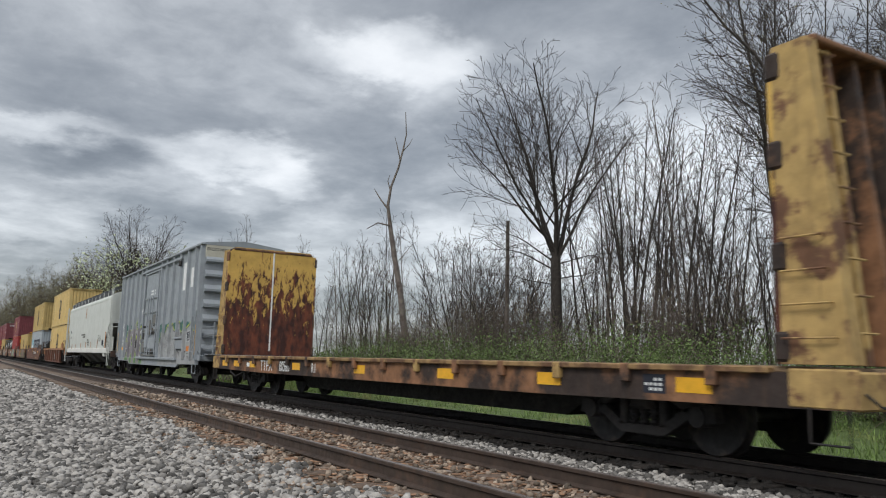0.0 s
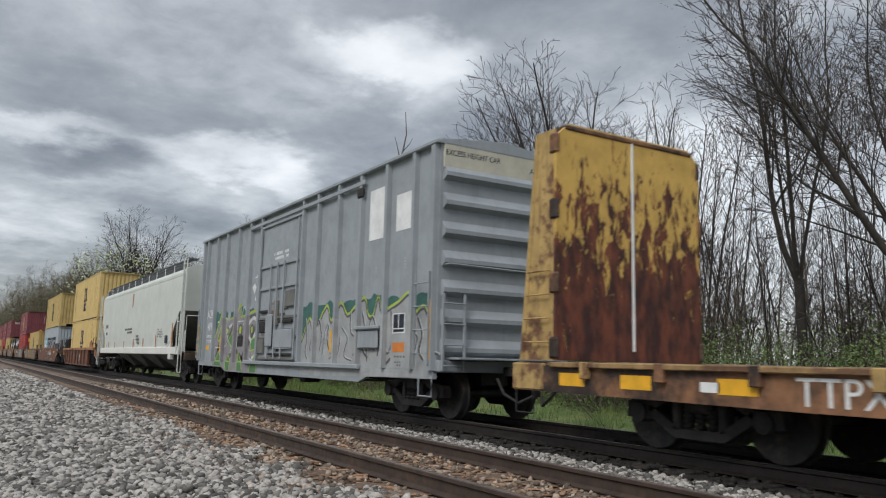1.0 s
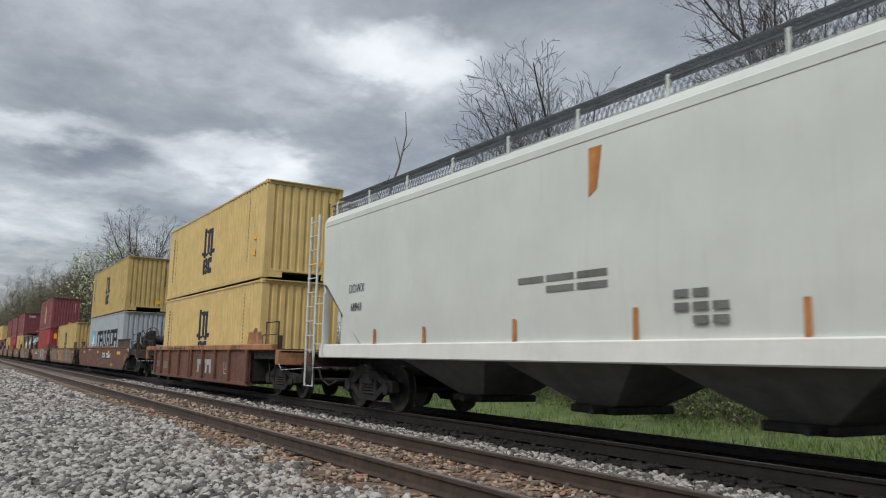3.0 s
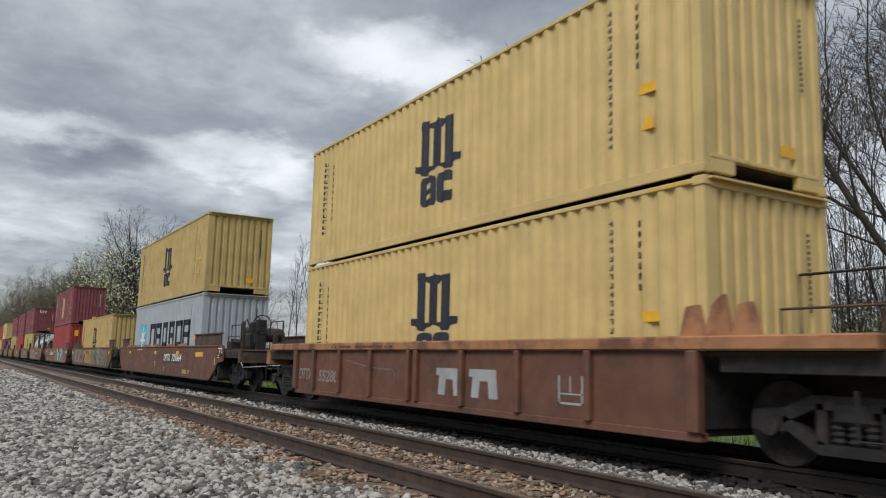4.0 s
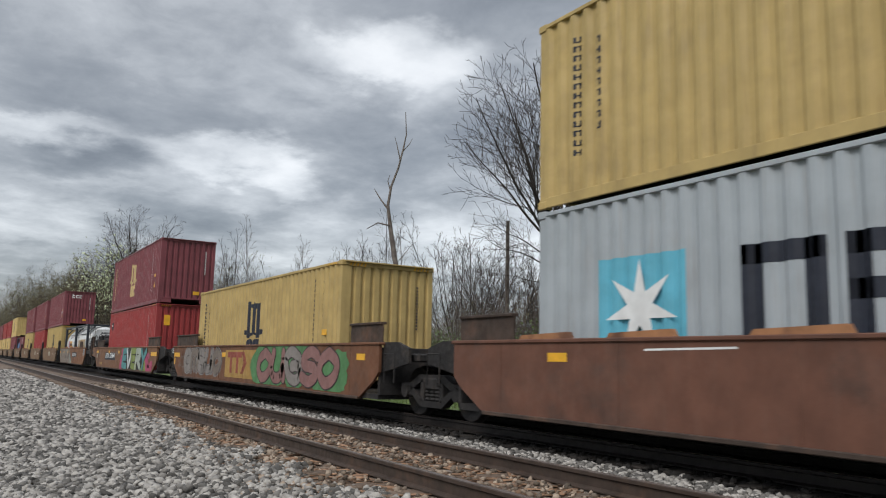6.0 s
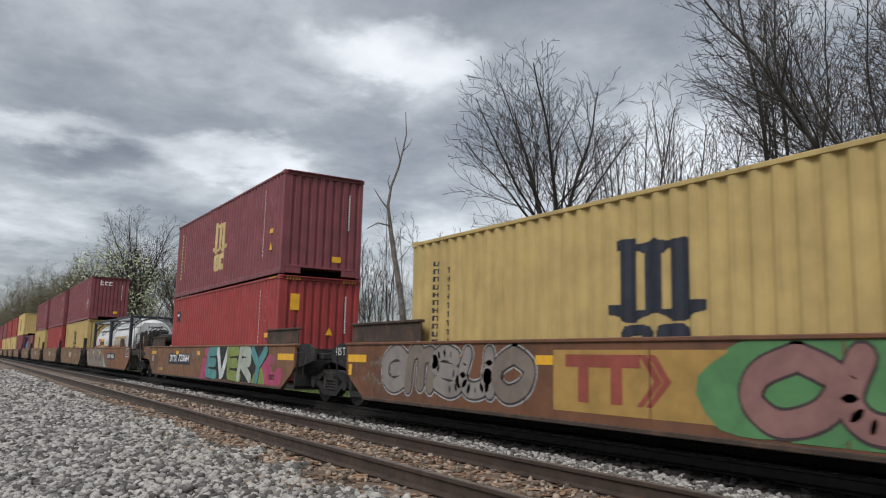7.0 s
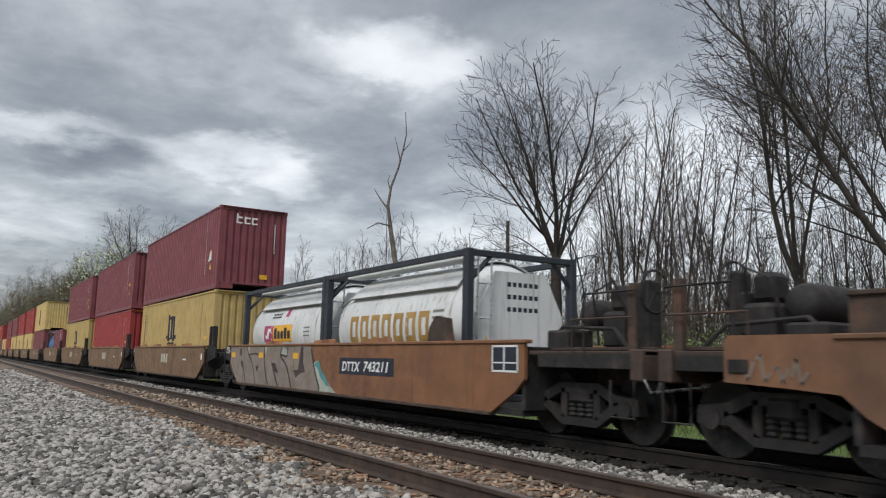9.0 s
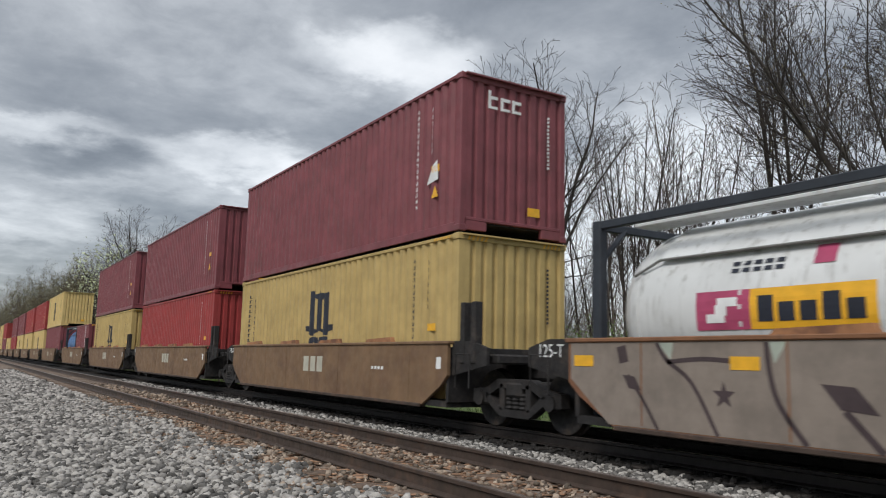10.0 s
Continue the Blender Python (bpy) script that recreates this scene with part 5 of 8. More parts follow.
def silver_piece(car, mid, y):
    """Silver letters with grey shading under a dark green haze, lime along their tops."""
    tops = [(-32.75, 1.45), (-32.3, 1.98), (-31.95, 1.72), (-31.3, 2.24), (-31.05, 1.86), (-30.55, 2.26), (-30.2, 1.98), (-29.8, 2.14), (-29.36, 2.3), (-29.2, 1.95), (-28.95, 1.92), (-28.75, 2.3), (-28.6, 1.98), (-28.2, 2.06),
            (-27.9, 2.14), (-27.44, 2.3), (-27.34, 1.88), (-26.92, 2.02), (-26.68, 1.55)]
    top = [(u - mid, z) for u, z in rounded(tops, 3)]
    part("graffiti", wavy_band(Build(), -32.75 - mid, -26.65 - mid, 1.5, 2.26, 0.16, y - 0.003, 2.3), GRAF["teal"], car, "dark green sprayed haze")
    b = Build()
    for (xa, za), (xb, zb) in zip(top, top[1:]):
        b.add([(xa, y - 0.006, 0.87), (xb, y - 0.006, 0.87), (xb, y - 0.006, zb), (xa, y - 0.006, za)], [(0, 1, 2, 3)])
    b.add([(-32.7 - mid, y - 0.034, 0.62), (-26.7 - mid, y - 0.034, 0.74), (-26.7 - mid, y - 0.034, 0.86), (-32.7 - mid, y - 0.034, 0.86)], [(0, 1, 2, 3)])
    part("graffiti", b, GRAF["grey"], car, "silver sprayed letters")
    part("graffiti", stroke(Build(), top, 0.05, y - 0.0085, cap=False), GRAF["lime"], car, "lime outline")
    part("graffiti", stroke(Build(), [(x, z - 0.06) for x, z in top], 0.045, y - 0.0095, cap=False), GRAF["smoke"], car, "dark grey outline")
    rng = random.Random(21)
    dark, light = Build(), Build()
    u = -32.55
    k = 0
    while u < -27.0:
        w = rng.uniform(0.55, 0.85)
        zt, zl = rng.uniform(1.75, 2.05), rng.uniform(0.92, 1.05)
        curves = (([(0, zt), (0.22, 1.5), (0.1, 1.2), (0.3, zl)], [(0.45, zt - 0.05), (0.7, 1.6), (0.55, 1.25), (0.95, zl + 0.1)]),
                  ([(0.05, zl), (0.0, 1.4), (0.25, zt), (0.5, 1.55), (0.4, 1.2)], [(0.6, 1.1), (0.75, 1.6), (0.95, zt - 0.1)]),
                  ([(0.1, zt), (0.0, 1.45), (0.3, 1.15), (0.6, 1.4), (0.5, zt - 0.05)], [(0.5, 1.05), (0.85, 1.15), (0.95, 1.5)], [(0.2, zl), (0.6, zl + 0.12)]),
                  ([(0.0, 1.7), (0.4, 1.45), (0.2, 1.1), (0.7, zl)], [(0.55, zt), (0.6, 1.6), (0.95, 1.45), (0.8, 1.1)]))[k % 4]
        for c in curves:
            pts = rounded([(u - mid + w * px_, pz) for px_, pz in c], 5)
            stroke(dark, pts, rng.uniform(0.03, 0.06), y - 0.011 - 0.0005 * (k % 3), cap=False)
            stroke(light, [(x + 0.045, z + 0.015) for x, z in pts], 0.028, y - 0.0105, cap=False)
        u += w * rng.uniform(0.85, 1.05)
        k += 1
    part("graffiti", dark, GRAF["smoke"], car, "dark grey letter shading")
    part("graffiti", light, GRAF["white"], car, "white letter highlights")
    painted_posts(car, mid, y, (-31.89, -30.71, -29.57, -28.4, -27.3), 1.9, "grey", "silver sprayed letters")


def block_piece(car, mid, y):
    """Grey-mauve block letters with green wedges, lime edges, white lines and yellow dots."""
    at = lambda pts: [(u - mid, z) for u, z in pts]
    part("graffiti", wavy_band(Build(), -40.6 - mid, -35.98 - mid, 1.7, 2.38, 0.14, y - 0.003, 5.4), GRAF["teal"], car, "dark green sprayed haze")
    top = [(-40.3, 1.6), (-40.0, 1.95), (-39.53, 2.55), (-39.45, 2.18), (-38.85, 2.16), (-38.21, 2.2), (-37.72, 2.6), (-37.64, 2.2), (-37.12, 2.2), (-36.6, 2.3), (-35.98, 2.34)]
    part("graffiti", flat(at([(-40.3, 0.87)] + top + [(-35.98, 0.87)]), y - 0.006), GRAF["haze"], car, "mauve-grey sprayed letters")
    part("graffiti", flat(at([(-40.3, 0.73), (-39.3, 0.71), (-38.9, 0.6), (-36.0, 0.6), (-36.0, 0.86), (-40.3, 0.86)]), y - 0.034), GRAF["haze"], car, "mauve-grey sprayed letters")
    part("graffiti", stroke(Build(), at(top), 0.07, y - 0.009, cap=False), GRAF["lime"], car, "lime outline")
    rng = random.Random(5)
    shade = Build()
    for c in ([(-37.95, 1.2), (-37.2, 0.9)], [(-36.95, 1.4), (-37.5, 0.9)], [(-38.95, 1.42), (-38.35, 1.98)], [(-37.05, 1.25), (-36.15, 1.95)], [(-39.9, 1.2), (-39.3, 2.1)], [(-40.1, 1.0), (-39.6, 1.5)], [(-38.2, 0.95), (-38.05, 2.15)], [(-36.2, 2.2), (-36.8, 2.15)], [(-38.9, 0.9), (-38.3, 1.2)]):
        stroke(shade, at(c), rng.uniform(0.08, 0.15), y - 0.0085, cap=False)
    part("graffiti", shade, GRAF["smoke"], car, "dark violet-grey shading")
    lit = Build()
    for c in ([(-36.9, 1.95), (-36.5, 2.12), (-36.2, 2.05)], [(-36.8, 1.6), (-36.5, 1.45), (-36.3, 1.7)], [(-38.8, 1.9), (-38.5, 2.0)], [(-37.9, 1.55), (-37.6, 1.5), (-37.4, 1.62)], [(-36.5, 1.0), (-36.1, 1.1)], [(-39.9, 1.0), (-39.6, 1.1)]):
        stroke(lit, at(rounded(c)), rng.uniform(0.06, 0.13), y - 0.0092, cap=False)
    part("graffiti", lit, GRAF["white"], car, "white sprayed highlights")
    green, edge = Build(), Build()
    for c in ([(-38.82, 1.5), (-38.27, 1.86), (-38.33, 1.27)], [(-38.97, 0.88), (-38.71, 1.06), (-38.48, 0.88)], [(-37.76, 0.88), (-37.76, 1.18), (-37.4, 0.88)], [(-40.1, 0.88), (-39.78, 1.18), (-39.45, 0.88)],
              [(-36.58, 1.5), (-36.1, 1.62), (-36.15, 1.25), (-36.62, 1.2)], [(-36.45, 0.88), (-36.25, 1.08), (-36.0, 0.88)], [(-39.95, 1.55), (-39.62, 2.0), (-39.7, 1.5)]):
        flat(at(c), y - 0.0105, green)
        stroke(edge, at(c + c[:1]), 0.035, y - 0.0115, cap=False)
    flat(at([(-42.0, 0.95), (-41.6, 0.95), (-41.55, 2.05), (-41.9, 2.12)]), y - 0.0105, green)
    for c in ([(-38.97, 0.86), (-38.9, 0.63), (-38.5, 0.62), (-38.48, 0.86)], [(-37.76, 0.86), (-37.76, 0.62), (-37.25, 0.62), (-37.4, 0.86)], [(-40.12, 0.86), (-40.2, 0.75), (-39.4, 0.74), (-39.45, 0.86)], [(-36.45, 0.86), (-36.6, 0.62), (-36.0, 0.62), (-36.0, 0.86)]):
        flat(at(c), y - 0.036, green)
        stroke(edge, at(c[:2]), 0.04, y - 0.0375, cap=False)
        stroke(edge, at(c[2:]), 0.04, y - 0.0375, cap=False)
    part("graffiti", green, GRAF["emerald"], car, "green sprayed wedges")
    part("graffiti", edge, GRAF["lime"], car, "lime edges")
    ring, dot = Build(), Build()
    for u, z, r in ((-38.9, 1.8, 0.085), (-37.64, 1.8, 0.115), (-36.56, 1.79, 0.1)):
        flat(at([(u + 1.6 * r * math.cos(a), z + 1.6 * r * math.sin(a)) for a in [0.3927 * j for j in range(16)]]), y - 0.0125, ring)
        flat(at([(u + r * math.cos(a), z + r * math.sin(a)) for a in [0.3927 * j for j in range(16)]]), y - 0.0135, dot)
    part("graffiti", ring, GRAF["smoke"], car, "dark rings")
    part("graffiti", dot, GRAF["lime"], car, "yellow-green dots")
    part("graffiti", flat(at([(-37.9, 1.32), (-37.35, 1.32), (-37.35, 1.62), (-37.6, 1.7), (-37.9, 1.6)]), y - 0.012), GRAF["black"], car, "black panel patch")
    line = Build()
    for c in ([(-40.2, 0.95), (-40.2, 1.3), (-39.5, 1.3), (-39.1, 1.33), (-38.8, 1.5), (-39.02, 1.75), (-39.02, 2.2), (-39.4, 2.2)], [(-38.5, 0.9), (-38.5, 1.25), (-38.2, 1.15)], [(-37.55, 2.2), (-37.42, 2.46), (-37.3, 2.46), (-37.25, 2.38), (-36.7, 2.42)],
              [(-37.92, 1.32), (-37.92, 2.06), (-37.33, 2.06), (-37.33, 1.9)], [(-36.7, 1.25), (-36.68, 0.98), (-36.3, 0.9)], [(-38.25, 1.4), (-37.95, 1.55)]):
        stroke(line, at(c), 0.035, y - 0.0145, cap=False)
    part("graffiti", line, GRAF["white"], car, "thin white lines")
    part("patch_panel", flat(at([(-38.95, 2.1), (-38.68, 2.1), (-38.68, 2.35), (-38.95, 2.35)]), y - 0.0145), GRAF["grey"], car, "pale painted square")
    for c in ([(-36.75, 3.0), (-36.55, 3.12), (-36.4, 2.98), (-36.55, 2.8)], [(-36.3, 3.05), (-36.12, 3.0), (-36.2, 2.84)], [(-36.5, 2.62), (-36.42, 2.75), (-36.38, 2.6)], [(-36.6, 3.25), (-36.3, 3.34), (-36.35, 3.26)]):
        part("flaked_patch", flat(at(c), y - 0.004), M["white_mark"], car, "flake of pale paint")
    painted_posts(car, mid, y, (-39.26, -38.06, -36.92), 2.2, "haze", "mauve-grey sprayed letters")


# ---------- covered hopper ----------
M["hopper_white"] = surface("off_white_hopper_paint", (0.60, 0.62, 0.585), 0.5, var=0.05, scale=0.8, streak=0.1, dirt=(0.40, 0.38, 0.32), dirt_amt=0.12, bump=0.03)
M["hopper_sill"] = surface("white_hopper_sill_paint", (0.72, 0.72, 0.68), 0.5, var=0.06, scale=1.5, streak=0.1, dirt=(0.35, 0.3, 0.25), dirt_amt=0.15, bump=0.03)
M["hopper_grey"] = surface("grimy_hopper_slope_paint", (0.16, 0.16, 0.15), 0.7, var=0.2, scale=2, streak=0.3, dirt=(0.08, 0.075, 0.07), dirt_amt=0.5, bump=0.1)
M["grating"] = surface("dark_roof_grating_steel", (0.10, 0.105, 0.115), 0.6, 0.3, var=0.2, scale=4, bump=0.1)
M["rust_stain"] = surface("orange_rust_stain", (0.45, 0.19, 0.06), 0.8, var=0.3, scale=5, bump=0)


def covered_hopper(u0, u1):
    mid, h = (u0 + u1) / 2, (u1 - u0) / 2
    car = empty("covered_hopper_car", "off-white covered hopper car with grey slope sheets and ladders", "freight car")
    hw, z0 = 1.60, 1.28
    # shell: a rounded section drawn along, its ends cut back under the upper end walls
    sect = [(0.0, z0)]
    arc = []
    for k in range(9):
        a = k / 8 * math.pi / 2
        arc.append((hw - 0.62 + 0.62 * math.cos(a), 3.995 + 0.40 * math.sin(a)))
    half = [(hw - 0.05, z0), (hw - 0.01, 1.9), (hw, 2.6), (hw - 0.01, 3.4)] + arc + [(0.45, 4.47), (0.0, 4.5)]
    ring = [(-y, z) for y, z in half] + [(y, z) for y, z in half[-2::-1]]

    def end_at(z):
        if z > 2.66:
            return h - 0.05 - 0.05 * (4.5 - z)
        return h - 0.32 - (2.66 - max(z, 1.94)) * 1.29
    shell = Build()
    n = len(ring)
    zs = sorted({z for _, z in ring} | {2.67, 2.64, 1.94})
    full = []
    for i in range(n):
        full.append(ring[i])
        if i + 1 < n:
            (ya, za), (yb, zb_) = ring[i], ring[i + 1]
            cuts = [c for c in (1.94, 2.64, 2.67) if min(za, zb_) < c < max(za, zb_)]
            for c in sorted(cuts, reverse=zb_ < za):
                f = (c - za) / (zb_ - za)
                full.append((ya + (yb - ya) * f, c))
    n = len(full)
    vs = [(s * end_at(z), y, z) for s in (-1, 1) for y, z in full]
    shell.add(vs, [(k, k + 1, n + k + 1, n + k) for k in range(n - 1)])
    part("body", shell, M["hopper_white"], car, "smooth off-white rounded steel side", smooth=True)
    for s in (-1, 1):
        e = Build()
        up = [(y, z) for y, z in full if z >= 2.66]
        e.add([(s * end_at(z), y, z) for y, z in up], [tuple(range(len(up)))])
        part("end_wall", e, M["hopper_white"], car, "off-white end wall")
        sl = Build()
        low = [(s * end_at(2.67), -hw + 0.01, 2.67), (s * end_at(2.67), hw - 0.01, 2.67), (s * (end_at(1.94) - 0.9), hw - 0.03, z0), (s * (end_at(1.94) - 0.9), -hw + 0.03, z0)]
        sl.add(low, [(0, 1, 2, 3)])
        part("slope_sheet", sl, M["hopper_grey"], car, "grimy grey slope sheet")
        x = s * h
        for y in (-hw + 0.1, hw - 0.1):
            part("corner_post", Build().block(min(x - s * 0.1, x - s * 0.2), max(x - s * 0.1, x - s * 0.2), y - 0.06, y + 0.06, 1.2, 2.66, 0.01), M["hopper_white"], car)
            part("bolster_web", Build().box(min(s * (end_at(1.94) - 0.4), x - s * 0.55), max(s * (end_at(1.94) - 0.4), x - s * 0.55), y * 0.86 - 0.02, y * 0.86 + 0.02, 1.17, 1.94), M["hopper_white"], car, "pale bolster web")
        for y in (0.0,):
            part("end_stiffener", Build().prism([(x - s * 0.16, 2.45), (x + s * 0.06, 2.62), (x + s * 0.06, 4.3), (x - s * 0.1, 4.38)], "y", y - 0.48, y + 0.48), M["hopper_white"], car)
        part("end_platform", Build().block(min(x - s * 0.5, x + s * 0.62), max(x - s * 0.5, x + s * 0.62), -hw + 0.05, hw - 0.05, 1.12, 1.17, 0.01).block(min(x + s * 0.5, x + s * 0.62), max(x + s * 0.5, x + s * 0.62), -hw + 0.05, hw - 0.05, 0.85, 1.12, 0.02), M["guide"], car, "rusty end platform")
        part("stub_sill", Build().block(min(x - s * 3.2, x + s * 0.6), max(x - s * 3.2, x + s * 0.6), -0.33, 0.33, 0.72, 1.1, 0.03), M["dark"], car)
        # ladders at the corner, side and end
        xo = sorted((x + s * 0.12, x + s * 0.58))
        ladder(car, xo[0], xo[1], -hw - 0.05, 1.05, 4.5 if s > 0 else 4.3, 10, M["hopper_white"], rail=0.03, name="side_ladder")
        ladder(car, min(x + s * 0.14, x - s * 0.34), max(x + s * 0.14, x - s * 0.34), -hw - 0.04, 1.12, 2.46, 3, M["hopper_white"], rail=0.02, name="corner_grab_ladder")
        part("side_step", rod([(xo[0], -hw - 0.05, 1.05), (xo[0], -hw - 0.05, 0.42), (xo[1], -hw - 0.05, 0.42), (xo[1], -hw - 0.05, 1.05)], 0.022), M["hopper_white"], car)
        part("end_handrail", rod([(x + s * 0.6, -hw + 0.05, 1.15), (x + s * 0.6, -hw + 0.05, 2.45), (x + s * 0.6, hw - 0.05, 2.45), (x + s * 0.6, hw - 0.05, 1.15)], 0.02), M["hopper_white"], car)
        part("roof_end_walk", Build().block(min(x - s * 0.35, x + s * 0.1), max(x - s * 0.35, x + s * 0.02), -1.1, 1.1, 4.52, 4.56, 0.01), M["hopper_white"], car)
        coupler(car, x + s * 0.55, s)
    e = Build().lathe("x", (-0.45, 2.05), [(h + 0.3, 0.06), (h + 0.33, 0.06)], 12)
    pts = [(h + 0.38, -0.45 + 0.28 * math.cos(a), 2.05 + 0.28 * math.sin(a)) for a in [2 * math.pi * k / 18 for k in range(19)]]
    e.tube(pts, 0.018)
    for k in range(3):
        e.tube([pts[6 * k], (h + 0.34, -0.45, 2.05)], 0.014)
    part("brake_wheel", e, M["hopper_grey"], car, "hand-brake wheel")
    part("brake_gear", Build().block(h - 0.1, h + 0.32, -0.65, -0.25, 1.5, 1.95, 0.04).lathe("y", (h - 0.2, 1.5), [(0.0, 0.1), (0.05, 0.17), (0.7, 0.17), (0.75, 0.1)], 14).tube([(h + 0.1, -0.45, 1.5), (h + 0.1, -0.45, 1.15)], 0.03), M["hopper_grey"], car, "grimy brake cylinder and gear")
    for s in (-1, 1):
        ya, yb = (-hw - 0.02, -hw + 0.14) if s < 0 else (hw - 0.14, hw + 0.02)
        part("side_sill", Build().block(-h + 0.1, h - 0.1, ya, yb, 1.05, 1.335, 0.02), M["hopper_sill"], car, "white side sill")
        part("roof_rail", Build().block(-h + 0.15, h - 0.1, min(s * (hw + 0.01), s * (hw - 0.13)), max(s * (hw + 0.01), s * (hw - 0.13)), 3.935, 4.10, 0.03), M["hopper_white"], car, "roof eave moulding")
        part("jacking_pad", Build().block(-45.9 - mid, -45.55 - mid, ya, yb, 0.86, 1.05, 0.02), M["hopper_white"], car)
        # roof walkway: grating strips on brackets
        y = s * 1.02
        part("running_board", Build().box(-h + 0.2, h - 0.2, y - 0.02, y + 0.0, 4.62, 4.645).box(-h + 0.2, h - 0.2, y - s * 0.0 - 0.32, y - 0.30, 4.62, 4.645), M["grating"], car)
        g = Build()
        for k in range(int((2 * h - 0.4) / 0.09)):
            x = -h + 0.2 + 0.09 * k
            g.box(x, x + 0.03, y - 0.31, y + 0.0, 4.618, 4.64)
        for q in (0.06, 0.12, 0.18, 0.24):
            g.box(-h + 0.2, h - 0.2, y - q - 0.008, y - q + 0.008, 4.625, 4.645)
        part("walk_grating", g, M["grating"], car, "dark steel roof-walk grating")
        for k in range(12):
            x = -h + 0.5 + (2 * h - 1.0) * k / 11
            part("walk_bracket", Build().block(x - 0.02, x + 0.02, min(s * 1.47, s * 1.51), max(s * 1.47, s * 1.51), 4.06, 4.50, 0.006), M["hopper_white"], car)
        toe = Build()
        for z in (4.18, 4.52):
            toe.box(-h + 0.2, h - 0.2, s * 1.48 - 0.012, s * 1.48 + 0.012, z - 0.08, z - 0.05)
        for k in range(190):
            x = -h + 0.2 + (2 * h - 0.5) * k / 190
            toe.tube([(x, s * 1.48, 4.11), (x + 0.17, s * 1.48, 4.46)], 0.009, 4)
            toe.tube([(x + 0.17, s * 1.48, 4.11), (x, s * 1.48, 4.46)], 0.009, 4)
        part("safety_mesh", toe, M["grating"], car, "dark lattice edge of the roof walk")
    for k, u in enumerate((-48.6, -51.8, -55.05, -58.3)):
        b = Build()
        x = u - mid
        top = [(x - 1.55, -1.3, 1.15), (x + 1.55, -1.3, 1.15), (x + 1.55, 1.3, 1.15), (x - 1.55, 1.3, 1.15)]
        bot = [(x - 0.38, -0.5, 0.46), (x + 0.38, -0.5, 0.46), (x + 0.38, 0.5, 0.46), (x - 0.38, 0.5, 0.46)]
        b.add(top + bot, [(0, 1, 5, 4), (1, 2, 6, 5), (2, 3, 7, 6), (3, 0, 4, 7), (4, 5, 6, 7)])
        bay = part("hopper_bay", b, M["hopper_grey"], car, "grimy grey discharge hopper")
        part("outlet_gate", Build().block(x - 0.45, x + 0.45, -0.62, 0.62, 0.34, 0.46, 0.02).cyl("y", (x + 0.3, 0.4), 0.05, -0.9, -0.6, 10), M["dark"], bay)
    for u, zt in ((-45.52, 2.22), (-48.35, 1.82), (-50.97, 1.72), (-53.2, 1.72), (-55.6, 1.66), (-58.2, 1.62), (-60.1, 1.62)):
        part("rust_streak", Build().box(u - mid - (0.07 if zt > 2 else 0.035), u - mid + (0.07 if zt > 2 else 0.035), -hw - 0.003, -hw + 0.01, 1.3, zt), M["rust_stain"], car, "orange rust streak")
    part("rust_streak", Build().prism([(-54.0 - mid, 3.85), (-53.75 - mid, 3.85), (-53.85 - mid, 3.3), (-54.0 - mid, 3.2)], "y", -hw - 0.004, -hw), M["rust_stain"], car, "orange rust streak")
    part("stencil_mark", bars(-48.2 - mid, -47.1 - mid, 1.72, 2.12, -hw - 0.001, 4, 9, 0.5, 1, 0.35), M["hopper_grey"], car, "small stencilled lines")
    part("stencil_mark", bars(-55.5 - mid, -53.6 - mid, 2.0, 2.3, -hw - 0.001, 2, 3, 0.9), M["hopper_grey"], car, "small stencilled lines")
    part("stencil_mark", bars(-52.6 - mid, -51.8 - mid, 1.5, 1.95, -hw - 0.001, 3, 3, 0.8), M["hopper_grey"], car, "small stencilled lines")
    part("stencil_label", Build().box(-46.7 - mid, -46.3 - mid, -hw - 0.005, -hw + 0.01, 1.48, 1.78), M["navy"], car, "black stencil box")
    lettering("reporting_mark", "DOWX", 0.26, M["navy"], car, on_side(-60.95 - mid, -hw - 0.006, 2.46), 0.85)
    lettering("reporting_mark", "68943", 0.24, M["navy"], car, on_side(-60.95 - mid, -hw - 0.006, 2.08), 0.85)
    lettering("end_mark", "DOWX", 0.2, M["navy"], car, pose(h + 0.064, 0.0, 3.85, 90, 0, 90), width=0.62)
    lettering("end_mark", "68943", 0.2, M["navy"], car, pose(h + 0.064, 0.0, 3.55, 90, 0, 90), width=0.62)
    eb = Build()
    for k in range(7):
        for q in range(4):
            eb.box(h + 0.058, h + 0.063, -0.26 + 0.13 * q, -0.16 + 0.13 * q - 0.02 * ((k * q) % 3), 2.72 + 0.09 * k, 2.75 + 0.09 * k)
    part("stencil_mark", eb, M["navy"], car, "small stencilled lines")
    truck(car, -45.55 - mid)
    truck(car, -61.35 - mid)
    return on_train(car, mid)


# ---------- tank containers ----------
M["tank_white"] = surface("streaked_white_tank_cladding", (0.66, 0.67, 0.67), 0.4, var=0.08, scale=1.2, streak=0.55, dirt=(0.25, 0.24, 0.22), dirt_amt=0.3, bump=0.04)
M["tank_frame"] = surface("dark_blue_black_frame_paint", (0.03, 0.035, 0.045), 0.5, var=0.2, scale=3, bump=0.1)
M["tank_blue"] = surface("blue_tank_cladding", (0.05, 0.14, 0.33), 0.45, var=0.15, scale=2, streak=0.3, dirt=(0.1, 0.1, 0.12), dirt_amt=0.3, bump=0.05)


